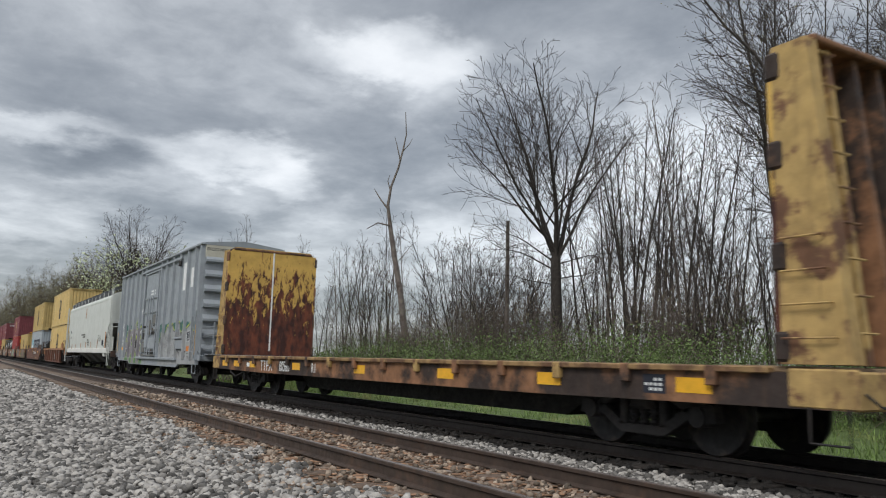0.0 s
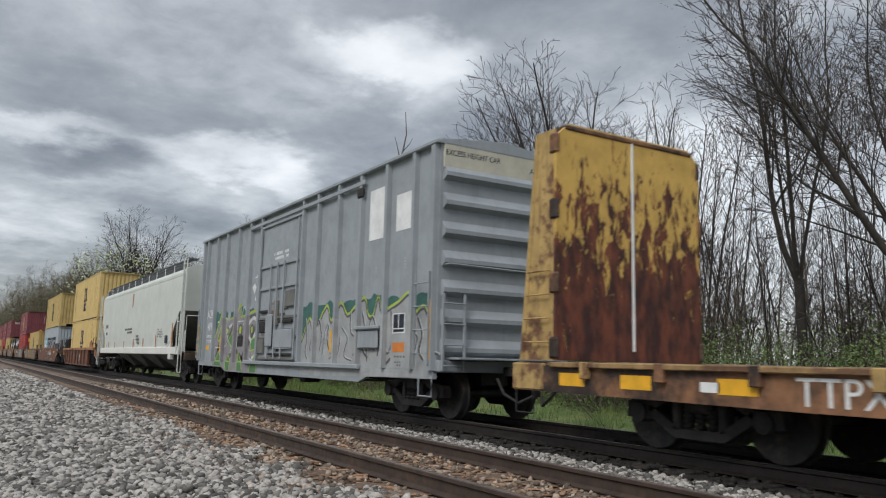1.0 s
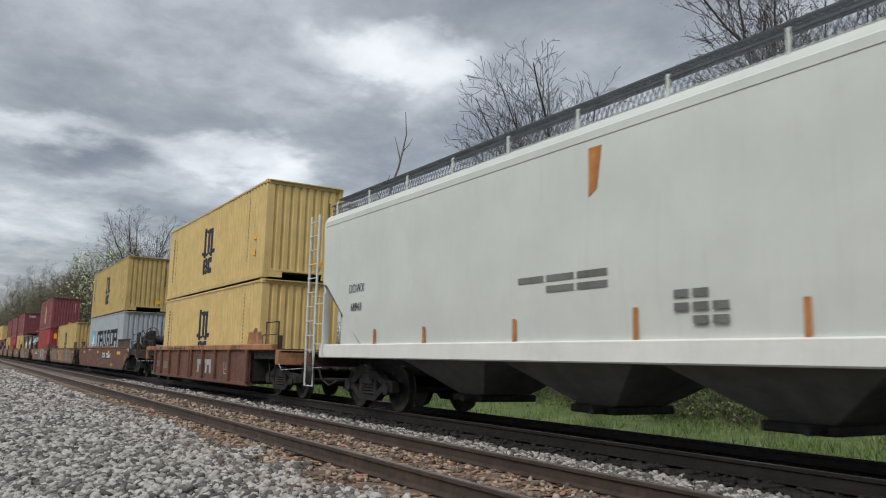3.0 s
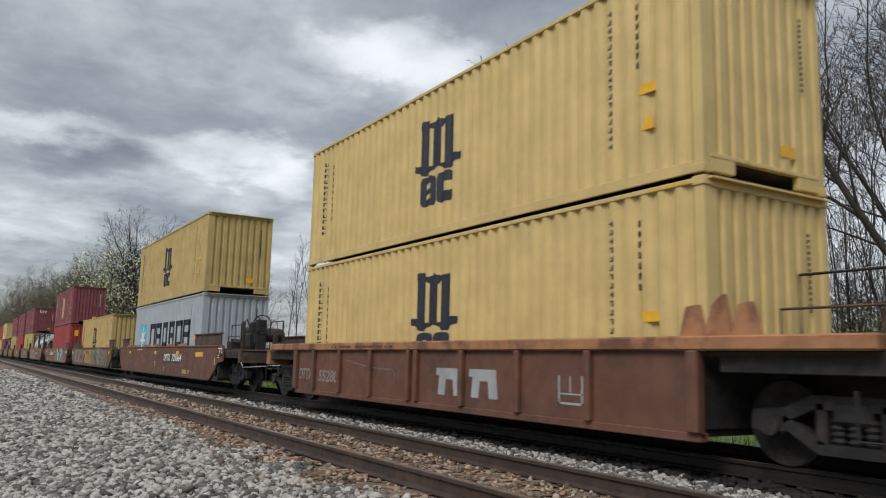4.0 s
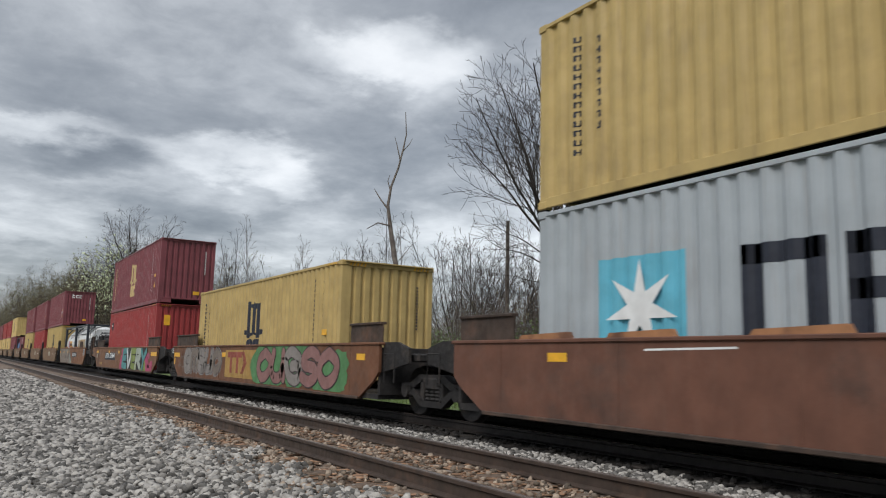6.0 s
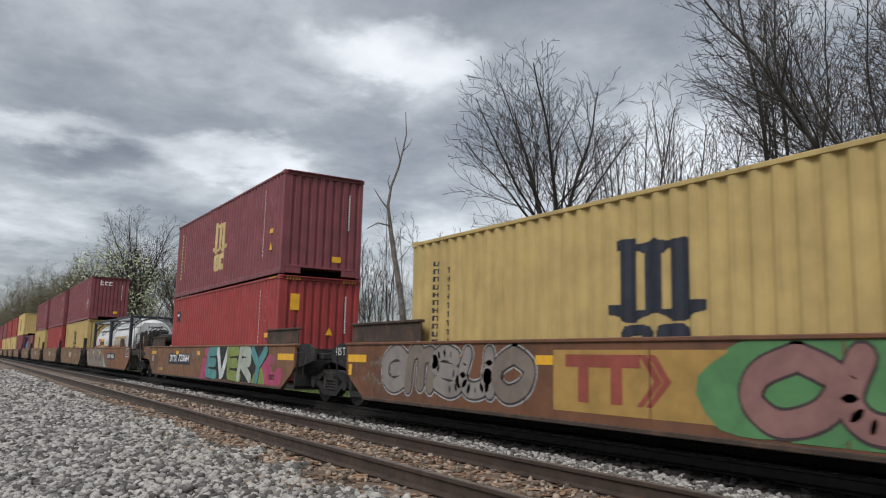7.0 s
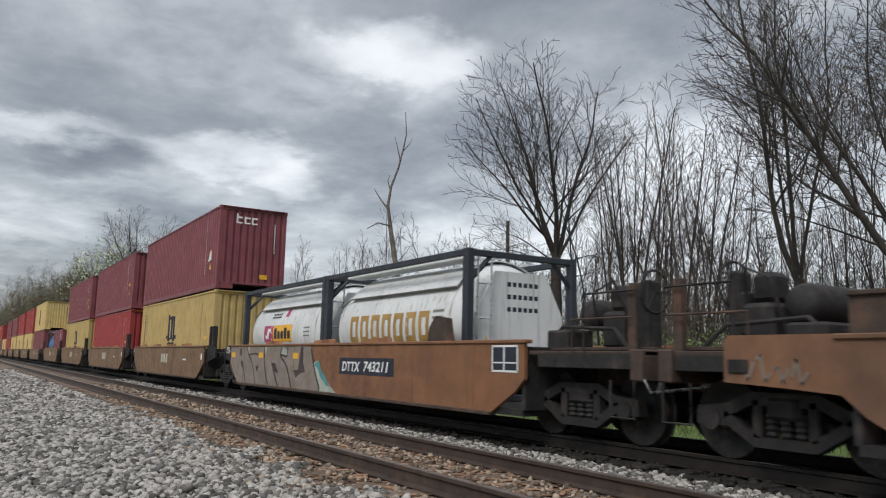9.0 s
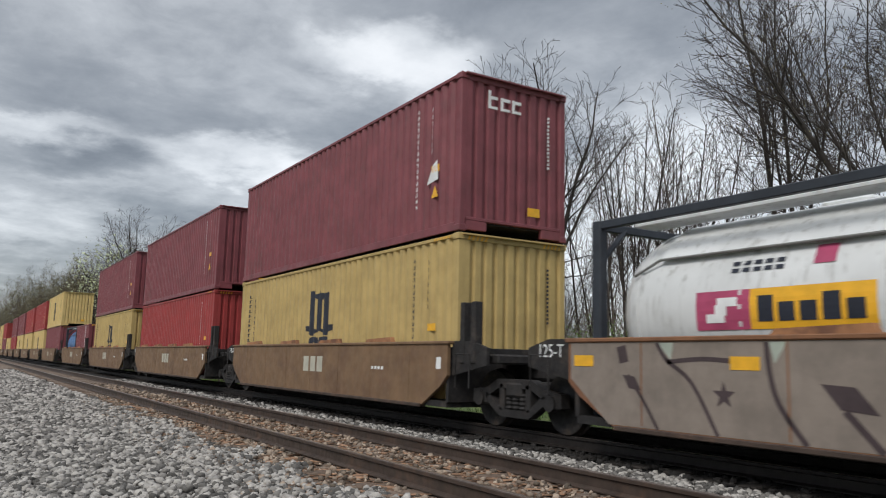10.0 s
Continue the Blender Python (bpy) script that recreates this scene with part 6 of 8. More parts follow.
def tank_container(lead, z, label, cladding="tank_white", marks=None):
    c = empty("tank_container", label, "tank container", "tank containers")
    L2, W2, H = 3.029, 1.219, 2.591
    for x in (-1, 1):
        for y in (-1, 1):
            xa, ya = x * L2, y * W2
            part("corner_post", Build().block(min(xa, xa - x * 0.16), max(xa, xa - x * 0.16), min(ya, ya - y * 0.15), max(ya, ya - y * 0.15), 0.0, H, 0.015), M["tank_frame"], c)
            part("corner_brace", Build().tube([(xa - x * 0.08, ya - y * 0.6, 0.1), (xa - x * 0.08, ya - y * 0.06, 0.75)], 0.05).tube([(xa - x * 0.08, ya - y * 0.55, H - 0.08), (xa - x * 0.08, ya - y * 0.06, H - 0.6)], 0.045), M["tank_frame"], c)
        xa = x * (L2 - 0.06)
        for zz in (0.06, H - 0.07):
            part("end_rail", Build().block(xa - 0.05, xa + 0.05, -W2 + 0.15, W2 - 0.15, zz - 0.055, zz + 0.055, 0.01), M["tank_frame"], c)
    for y in (-1, 1):
        part("top_rail", Build().block(-L2 + 0.16, L2 - 0.16, min(y * (W2 - 0.01), y * (W2 - 0.11)), max(y * (W2 - 0.01), y * (W2 - 0.11)), H - 0.12, H - 0.01, 0.01), M["tank_frame"], c)
        part("bottom_rail", Build().block(-L2 + 0.16, L2 - 0.16, min(y * (W2 - 0.02), y * (W2 - 0.12)), max(y * (W2 - 0.02), y * (W2 - 0.12)), 0.02, 0.16, 0.01), M["tank_frame"], c)
    r = 1.13
    prof = [(-2.86, 0.05), (-2.84, 0.5), (-2.76, 0.8), (-2.62, 1.0), (-2.42, 1.1), (-2.2, r), (2.2, r), (2.42, 1.1), (2.62, 1.0), (2.76, 0.8), (2.84, 0.5), (2.86, 0.05)]
    part("tank_shell", Build().lathe("x", (0.0, 1.32), prof, 40), M[cladding], c, "rounded clad tank body", smooth=True)
    for x in (-2.3, -0.75, 0.8, 2.3):
        part("cladding_band", Build().lathe("x", (0.0, 1.32), [(x - 0.02, r + 0.001), (x - 0.018, r + 0.007), (x + 0.018, r + 0.007), (x + 0.02, r + 0.001)], 40), M[cladding], c)
    part("walkway", Build().block(-2.6, 2.4, -0.85, -0.45, H - 0.1, H - 0.05, 0.008).block(-0.3, 0.3, -0.3, 0.3, 2.42, 2.56, 0.05), M["tank_white"], c, "pale metal top walkway")
    sk = Build()
    arc = [(-1.2 * math.cos(radians(a_)), 1.32 + 1.2 * math.sin(radians(a_))) for a_ in range(34, 147, 8)]
    sk.prism(arc + [(y_ * 0.985, z_ - 0.015) for y_, z_ in reversed(arc)], "x", -2.0, 2.35)
    part("sun_shield", sk, M[cladding], c, "curved sheet over the tank's crown")
    part("sun_shield_edge", rod([(-2.4, -1.05, 1.8), (-2.0, -1.005, 1.98), (2.35, -1.005, 1.98)], 0.018), M["hopper_grey"], c)
    # the end: a clad panel and ladder behind the frame
    part("end_cladding", Build().prism([(-0.95, 0.35), (0.95, 0.35), (0.95, 1.5), (0.55, 2.25), (-0.55, 2.25), (-0.95, 1.5)], "x", L2 - 0.16, L2 - 0.11), M[cladding], c, "streaked white end panel")
    part("end_ladder", Build().tube([(L2 - 0.03, -0.98, 0.2), (L2 - 0.03, -0.98, 2.45)], 0.018).tube([(L2 - 0.03, -0.7, 0.2), (L2 - 0.03, -0.7, 2.45)], 0.018).tube([(L2 - 0.03, -0.98, 0.8), (L2 - 0.03, -0.7, 0.8)], 0.014).tube([(L2 - 0.03, -0.98, 1.4), (L2 - 0.03, -0.7, 1.4)], 0.014).tube([(L2 - 0.03, -0.98, 2.0), (L2 - 0.03, -0.7, 2.0)], 0.014), M["bright"], c)
    eb = Build()
    for k in range(3):
        for q in range(6):
            eb.box(L2 - 0.11, L2 - 0.107, -0.3 + 0.12 * q, -0.22 + 0.12 * q, 1.55 + 0.22 * k, 1.63 + 0.22 * k)
    part("end_mark", eb, M["navy"], c)
    part("warning_triangle", Build().prism([(-0.88, 0.8), (-0.6, 0.8), (-0.74, 1.1)], "x", L2 - 0.11, L2 - 0.107), M["amber"], c, "yellow warning triangle")
    if marks:
        marks(c, r)
    return on_train_z(c, lead - L2, z)


def on_shell(c, name, rects, mat, r, label=""):
    """Painted rectangles (x0, x1, z0, z1) that follow the tank's curve on the near side."""
    b = Build()
    for x0, x1, z0, z1 in rects:
        n = 4
        vs = []
        for k in range(n + 1):
            z = z0 + (z1 - z0) * k / n
            y = -math.sqrt(max((r + 0.006) ** 2 - (z - 1.32) ** 2, 0.01))
            vs += [(x0, y, z), (x1, y, z)]
        b.add(vs, [(2 * k, 2 * k + 1, 2 * k + 3, 2 * k + 2) for k in range(n)])
    return part(name, b, M[mat] if isinstance(mat, str) else mat, c, label)


def letter_rects(x0, z0, w, h, n, t):
    out = []
    for k in range(n):
        x, q = x0 + k * w, w * 0.76
        out += [(x, x + t, z0, z0 + h), (x + q - t, x + q, z0, z0 + h), (x, x + q, z0 + h - t, z0 + h), (x, x + q, z0, z0 + t)]
    return out


def tank_marks_outline(c, r):
    on_shell(c, "word_mark", letter_rects(-1.75, 1.02, 0.5, 0.56, 7, 0.115), GRAF["gold"], r, "row of gold outlined block shapes")
    on_shell(c, "stencil_mark", [(1.75 + 0.1 * k, 1.82 + 0.1 * k, z, z + 0.05) for z in (1.3, 1.42, 1.54) for k in range(4)], "hopper_grey", r)


def tank_marks_panel(c, r):
    on_shell(c, "emblem_panel", [(-1.35, -0.62, 1.08, 1.52)], GRAF["pink"], r, "crimson and white emblem")
    on_shell(c, "emblem_swirl", [(-1.2, -0.95, 1.16, 1.26), (-1.05, -0.78, 1.34, 1.44), (-1.08, -0.92, 1.24, 1.36)], "white_mark", r + 0.004)
    on_shell(c, "word_panel", [(-0.62, 0.78, 1.08, 1.52)], M["amber"], r, "yellow panel")
    on_shell(c, "word_mark", [(-0.52 + 0.25 * k, -0.33 + 0.25 * k, 1.16, 1.44 if k in (0, 3) else 1.36) for k in range(5)], "navy", r + 0.004, "row of dark block shapes")
    on_shell(c, "stencil_mark", [(1.6 + 0.1 * k, 1.67 + 0.1 * k, z, z + 0.035) for z in (1.2, 1.3, 1.4) for k in range(4)], "hopper_grey", r)
    on_shell(c, "stencil_mark", [(-0.9 + 0.14 * k, -0.8 + 0.14 * k, z, z + 0.05) for z in (1.72, 1.8) for k in range(5)], "navy", r)
    on_shell(c, "hazard_placard", [(0.1, 0.34, 1.74, 1.94)], GRAF["pink"], r, "red hazard placard")


# ---------- the train, from its head to its tail ----------
flat_car(-24.2, -3.12)
box_car(-42.1, -26.5)
covered_hopper(-62.85, -44.2)


def tags_single(car, mid, hw):
    y = -hw + 0.0
    lettering("reporting_mark", "DTTX", 0.34, GRAF["silver"], car, on_side(-79.4 - mid, y - 0.003, 0.66), width=0.8, slant=0.15)
    lettering("reporting_mark", "55280", 0.34, GRAF["silver"], car, on_side(-78.13 - mid, y - 0.003, 0.64), width=1.05, slant=0.15)
    for xa in (-73.55, -72.55):
        part("owner_mark", Build().prism([(xa - mid, 0.92), (xa + 0.72 - mid, 0.92), (xa + 0.78 - mid, 0.48), (xa + 0.55 - mid, 0.48), (xa + 0.52 - mid, 0.74), (xa + 0.3 - mid, 0.74), (xa + 0.26 - mid, 0.48), (xa + 0.06 - mid, 0.48), (xa + 0.1 - mid, 0.8), (xa - mid, 0.8)], "y", y - 0.004, y), GRAF["grey"], car, "faded pale block mark")
    for xa, xb, za, zb in ((-70.38, -70.35, 0.5, 0.88), (-69.92, -69.89, 0.5, 0.88), (-70.15, -70.13, 0.66, 0.87), (-70.38, -69.89, 0.63, 0.65), (-70.38, -69.89, 0.5, 0.53)):
        part("stencil_line", Build().box(xa - mid, xb - mid, y - 0.004, y, za, zb), GRAF["grey"], car, "pale stencil frame line")
    part("sill_writing", bars(-77.8 - mid, -75.0 - mid, 1.26, 1.33, -hw - 0.08, 1, 34, 0.7, 4, 0.18), M["guide"], car, "small dark stencilled line")
    part("chalk_line", stroke(Build(), [(x - mid, z) for x, z in rounded([(-77.2, 1.02), (-76.8, 0.96), (-76.2, 0.9), (-75.6, 0.86), (-75.1, 0.84), (-75.08, 0.6)])], 0.02, y - 0.003, cap=False), GRAF["pale"], car, "pale chalk line")
    for k in range(3):
        part("bracket", Build().prism([(-68.3 - mid + 0.35 * k, 1.37), (-67.95 - mid + 0.35 * k, 1.37), (-68.05 - mid + 0.35 * k, 1.72 + 0.1 * (k % 2)), (-68.2 - mid + 0.35 * k, 1.7)], "y", -hw + 0.02, -hw + 0.1), M["sill_orange"], car, "rusty upright lug")


well_unit(-80.0, -68.0, "brown", "brown ribbed single-unit well car with orange top sill", "platform", "platform", trucks=(-66.55, -81.7), ribs=True, tags=tags_single)
Z_LOW = 0.371
container(-68.12, Z_LOW, "yellow", "yellow corrugated shipping container with dark block emblem, in a well")
container(-68.12, 3.30, "yellow", "yellow corrugated shipping container stacked on another")


def tags_b(car, mid, hw):
    y = -hw
    lettering("reporting_mark", "DTTX", 0.36, M["white_mark"], car, on_side(-93.74 - mid, y - 0.004, 0.92), width=1.1, slant=0.22)
    lettering("reporting_mark", "723664", 0.36, M["white_mark"], car, on_side(-92.2 - mid, y - 0.004, 0.92), width=1.5, slant=0.22)
    part("dark_patch", Build().box(-94.6 - mid, -91.4 - mid, y - 0.002, y, 0.72, 1.08), M["guide"], car, "dark painted-out patch")
    for x in (-92.1, -95.9, -101.5):
        amber_patch(car, x - mid, 1.12, y, 0.4, 0.12)
    amber_patch(car, -89.0 - mid, 1.07, y, 0.95, 0.15)
    for xa, xb, za, zb in ((-86.86, -86.83, 0.98, 1.27), (-86.36, -86.33, 0.98, 1.27), (-86.6, -86.58, 1.05, 1.26), (-86.86, -86.33, 1.25, 1.28), (-86.86, -86.33, 0.97, 0.99), (-86.86, -86.33, 1.03, 1.05)):
        part("stencil_line", Build().box(xa - mid, xb - mid, y + 0.0, y + 0.0045, za, zb), M["white_mark"], car, "white stencil frame line")
    part("faded_plate", Build().box(-87.15 - mid, -87.02 - mid, y - 0.004, y, 0.75, 0.98), M["flat_yellow"], car, "faded yellow plate")
    part("faded_plate", Build().box(-91.2 - mid, -90.2 - mid, y - 0.004, y, 0.38, 0.52), M["flat_yellow"], car, "faded yellow plate")
    part("scrape_mark", stroke(stroke(stroke(Build(), [(-95.9 - mid, 0.75), (-95.85 - mid, 0.45)], 0.03, y - 0.003), [(-94.2 - mid, 0.6), (-94.1 - mid, 0.42)], 0.03, y - 0.003), [(-99.9 - mid, 1.22), (-98.6 - mid, 1.24)], 0.025, y - 0.003), M["white_mark"], car, "pale scrapes")


well_unit(-104.1, -86.8, "brown", "brown articulated well car unit with pale scrapes and rusty guides", "brake", "joint", guides=(3.2, 1.5), trucks=(-86.15, -105.5), flaps=(-101.8, -100.0, -97.9, -95.9, -93.5, -91.6), tags=tags_b, aprons=(0.55, 0))
container(-90.1, Z_LOW, "grey_blue", "pale grey shipping container with dark block shapes and blue square", emblem=None, words=carrier_words)
container(-90.1, 3.30, "yellow_dull", "yellow corrugated shipping container stacked on a grey one")


def tags_e(car, mid, hw):
    y = -hw
    rng = random.Random(4)
    part("owner_panel", Build().box(-117.0 - mid, -114.15 - mid, y - 0.003, y, 0.42, 1.22), GRAF["gold"], car, "faded yellow panel")
    b = Build().box(-116.75 - mid, -115.4 - mid, y - 0.006, y - 0.003, 1.0, 1.16)
    for x0 in (-116.5, -115.9):
        b.box(x0 - mid, x0 + 0.2 - mid, y - 0.006, y - 0.003, 0.55, 1.0)
    for dx in (0.0, 0.14):
        b.prism([(-115.42 + dx - mid, 1.16), (-115.3 + dx - mid, 1.16), (-115.06 + dx - mid, 0.85), (-115.36 + dx - mid, 0.55), (-115.46 + dx - mid, 0.55), (-115.18 + dx - mid, 0.85)], "y", y - 0.006, y - 0.003)
    part("owner_mark", b, GRAF["crimson"], car, "dark red block mark")
    lettered_piece(car, -122.0 - mid, -117.5 - mid, 0.42, 1.33, y, "54123", ["silver", "pale", "silver"], "plum", 0.25, "silver bubble graffiti", "grey")
    g = Build()
    smear(g, rng, -114.1 - mid, -108.5 - mid, 0.33, 1.33, y - 0.002, 20, 0.42)
    part("graffiti", g, GRAF["emerald"], car, "green sprayed ground")
    lettered_piece(car, -113.95 - mid, -108.7 - mid, 0.34, 1.34, y - 0.006, "32513", ["mauve", "mauve", "silver"], "plum", 0.26, "pinkish fat graffiti letters")
    for x in (-119.5, -117.2, -113.95, -107.6):
        amber_patch(car, x - mid, 1.08, y - 0.001, 0.38, 0.13)
    amber_patch(car, -123.2 - mid, 1.05, y, 0.85, 0.15)
    amber_patch(car, -122.9 - mid - 0.6, 0.82, y, 0.14, 0.22)
    part("tag_scrawl", stroke_scrawl(-122.6 - mid, -121.6 - mid, 0.98, 31, y), GRAF["pale"], car, "pale scrawled tag")
    part("tag_scrawl", stroke_scrawl(-122.9 - mid, -121.5 - mid, 0.66, 32, y), GRAF["pale"], car, "pale scrawled tag")
    lettering("unit_mark", "125 T", 0.24, M["white_mark"], car, on_side(-124.25 - mid, -hw + 0.096, 1.18), 0.9)


def stroke_scrawl(x0, x1, z, seed, y, w=0.03, h=0.2):
    rng, b = random.Random(seed), Build()
    x = x0
    while x < x1:
        p = [(x, z + rng.uniform(-h, h) * 0.5), (x + 0.05, z + rng.uniform(0, h)), (x + 0.1, z - rng.uniform(0, h) * 0.6), (x + 0.17, z + rng.uniform(-h, h) * 0.4)]
        stroke(b, p, w, y - 0.004, cap=False)
        x += 0.2
    return b


well_unit(-123.7, -106.8, "rust_brown", "rust-brown articulated well car unit covered in bubble graffiti", "joint", "joint", guides=(1.5, 2.9), trucks=(-125.45,), tags=tags_e)
container(-109.35, Z_LOW, "yellow_dull", "dull yellow corrugated shipping container alone in its well")


def tags_c(car, mid, hw):
    y = -hw
    rng = random.Random(9)
    g = Build()
    smear(g, rng, -135.0 - mid, -133.6 - mid, 0.30, 1.3, y - 0.002, 8, 0.35)
    flat([(x - mid, z) for x, z in rounded([(-129.6, 0.31), (-129.6, 1.31), (-128.75, 1.31), (-128.7, 1.0), (-128.4, 0.85), (-128.1, 0.62), (-127.8, 0.78), (-127.45, 0.72), (-127.5, 0.5), (-127.62, 0.33)], 3)], y - 0.0055, g)
    smear(g, rng, -128.6 - mid, -128.0 - mid, 0.85, 1.1, y - 0.002, 3, 0.12)
    part("graffiti", g, GRAF["pink"], car, "bright pink sprayed ground")
    lettered_piece(car, -134.4 - mid, -128.75 - mid, 0.28, 1.37, y - 0.010, "EVERY", ["aqua", "white", "green", "mist", "aqua"], "black", 0.29, "green, teal and white graffiti letters")
    part("graffiti", flat([(x - mid, z) for x, z in ((-134.15, 0.36), (-134.1, 1.1), (-133.8, 1.31), (-128.95, 1.31), (-129.2, 0.8), (-129.0, 0.33))], y - 0.0122), GRAF["black"], car, "dark fill between the letters")
    part("graffiti", flat([(x - mid, z) for x, z in ((-129.9, 0.32), (-129.6, 0.6), (-129.1, 0.82), (-128.85, 0.6), (-128.75, 0.32))], y - 0.0126), GRAF["green"], car, "olive green sprayed foot")
    lettering("tag_scrawl", "2021", 0.2, GRAF["black"], car, on_side(-128.2 - mid, y - 0.014, 0.52), 1.2)
    part("tag_scrawl", stroke_scrawl(-128.7 - mid, -128.0 - mid, 0.95, 33, y), GRAF["pale"], car, "pale scrawled tag")
    part("tag_scrawl", stroke_scrawl(-136.5 - mid, -135.85 - mid, 1.08, 34, y, 0.025, 0.3), GRAF["silver"], car, "pale scrawled tag")
    part("number_patch", Build().box(-139.97 - mid, -136.7 - mid, y - 0.003, y, 0.70, 1.09), M["navy"], car, "black number patch")
    lettering("reporting_mark", "DTTX", 0.34, M["white_mark"], car, on_side(-139.15 - mid, y - 0.006, 0.90), width=1.17, slant=0.25)
    lettering("reporting_mark", "723664", 0.34, M["white_mark"], car, on_side(-137.6 - mid, y - 0.006, 0.92), width=1.58, slant=0.25)
    for x in (-138.6, -135.6):
        amber_patch(car, x - mid, 1.12, y, 0.36, 0.13)
    amber_patch(car, -142.6 - mid, 1.12, y, 0.85, 0.13)
    part("pale_plate", Build().box(-142.9 - mid, -142.72 - mid, y - 0.004, y, 0.78, 1.0), M["box_cream"], car, "pale yellow plate")
    part("tag_scrawl", stroke_scrawl(-142.6 - mid, -141.9 - mid, 1.02, 36, y), GRAF["pale"], car, "pale scrawled tag")
    part("tag_scrawl", stroke_scrawl(-144.6 - mid, -143.9 - mid, 1.02, 37, y, 0.035, 0.3), GRAF["pale"], car, "pale scrawled tag")
    part("faded_plate", Build().box(-141.6 - mid, -140.9 - mid, y - 0.004, y, 0.42, 0.55), M["flat_yellow"], car, "faded yellow plate")
    amber_patch(car, -126.9 - mid - 0.4, 1.05, y, 1.1, 0.16)


well_unit(-143.5, -126.7, "warm_brown", "brown articulated well car unit with pink and teal graffiti", "joint", "brake", guides=(2.3, 2.2), trucks=(-144.4,), tags=tags_c, aprons=(0, 1.3))
def line_label(c, L2):
    part("line_label", corrugated(-L2 + 0.75, -L2 + 1.15, 1.95, 2.35, 0.004), M["tank_frame"], c, "small dark blue label")
    part("end_placard", Build().box(L2 - 0.024, L2 - 0.0185, -0.86, -0.6, 1.95, 2.4), M["amber"], c, "yellow paper placard")
    part("end_warning_triangle", Build().prism([(0.2, 1.3), (0.42, 1.3), (0.31, 1.52)], "x", L2 - 0.024, L2 - 0.0185), M["amber"], c, "yellow warning triangle")
    part("line_label_mark", corrugated(-L2 + 0.8, -L2 + 1.08, 2.16, 2.24, 0.007), M["white_mark"], c)


container(-128.86, Z_LOW, "red", "red corrugated shipping container in a graffitied well car", emblem=None, words=line_label)
container(-128.86, 3.30, "maroon", "maroon shipping container with faded yellow block emblem", emblem="cream_mark")


def tags_t(car, mid, hw):
    y = -hw
    at = lambda p: [(u - mid, z) for u, z in p]
    part("graffiti", flat(at([(-162.45, 0.85), (-161.75, 0.31), (-155.7, 0.31), (-156.0, 0.75), (-156.25, 1.31), (-162.45, 1.31)]), y - 0.003), GRAF["taupe"], car, "grey-brown painted ground")
    pale = Build()
    for c in ([(-160.93, 1.3), (-160.7, 1.3), (-160.74, 1.1)], [(-159.46, 1.3), (-159.26, 1.3), (-159.4, 1.08)], [(-158.1, 1.29), (-157.8, 1.22), (-157.82, 1.08), (-158.2, 1.12)]):
        flat(at(c), y - 0.0045, pale)
    part("graffiti", pale, GRAF["mist"], car, "pale grey-green facets")
    b = Build()
    for c, w in (([(-160.95, 1.3), (-160.8, 1.1), (-160.45, 0.86), (-160.11, 0.31)], 0.05), ([(-159.49, 1.3), (-159.46, 0.99), (-159.36, 0.67), (-159.08, 0.31)], 0.06), ([(-158.69, 0.66), (-158.35, 0.31)], 0.07),
                 ([(-158.15, 1.3), (-158.24, 1.07), (-157.8, 0.83), (-157.42, 0.31)], 0.06), ([(-161.41, 0.92), (-161.15, 0.6), (-160.95, 0.31)], 0.045), ([(-160.8, 1.08), (-160.3, 1.12), (-159.9, 1.1)], 0.05), ([(-158.25, 1.1), (-157.8, 1.06)], 0.05), ([(-157.75, 1.28), (-157.8, 1.05)], 0.05)):
        stroke(b, at(rounded(c)), w, y - 0.006, cap=False)
    for c in ([(-158.92, 0.9), (-158.58, 0.88), (-158.37, 0.64), (-158.73, 0.67)], [(-157.32, 0.74), (-157.01, 0.75), (-156.88, 1.3), (-156.72, 1.3), (-156.71, 0.96), (-156.57, 0.71), (-156.88, 0.67), (-157.15, 0.56)], [(-161.5, 0.92), (-161.3, 0.9), (-161.2, 0.74), (-161.4, 0.76)], [(-161.6, 1.25), (-161.45, 1.28), (-161.4, 1.08), (-161.55, 1.05)]):
        flat(at(c), y - 0.0065, b)
    flat([(-160.02 - mid + (0.15 if k % 2 == 0 else 0.06) * math.sin(math.pi * k / 5), 0.74 + (0.15 if k % 2 == 0 else 0.06) * math.cos(math.pi * k / 5)) for k in range(10)], y - 0.007, b)
    part("graffiti", b, GRAF["plum"], car, "dark graffiti lines and a star")
    part("graffiti", flat(at([(-156.12, 0.9), (-155.85, 0.98), (-155.68, 0.78), (-155.3, 0.56), (-154.9, 0.36), (-154.75, 0.31), (-155.72, 0.31), (-155.8, 0.55)]), y - 0.0072), GRAF["mist"], car, "pale sprayed patch")
    part("graffiti", flat(at([(-156.05, 0.88), (-155.77, 1.0), (-155.6, 0.78), (-155.3, 0.6), (-155.1, 0.42), (-155.3, 0.45), (-155.65, 0.62), (-155.8, 0.8)]), y - 0.008), GRAF["aqua"], car, "dull blue sprayed edge")
    part("graffiti", stroke(Build(), at(rounded([(-156.24, 1.25), (-155.97, 0.74), (-155.7, 0.4), (-155.73, 0.31)])), 0.07, y - 0.0085, cap=False), GRAF["plum"], car, "dark graffiti line")
    part("number_patch", Build().box(-154.65 - mid, -152.2 - mid, y - 0.003, y, 0.72, 1.06), M["navy"], car, "black number patch")
    lettering("reporting_mark", "DTTX", 0.27, M["white_mark"], car, on_side(-154.07 - mid, y - 0.006, 0.87), width=0.86, slant=0.18)
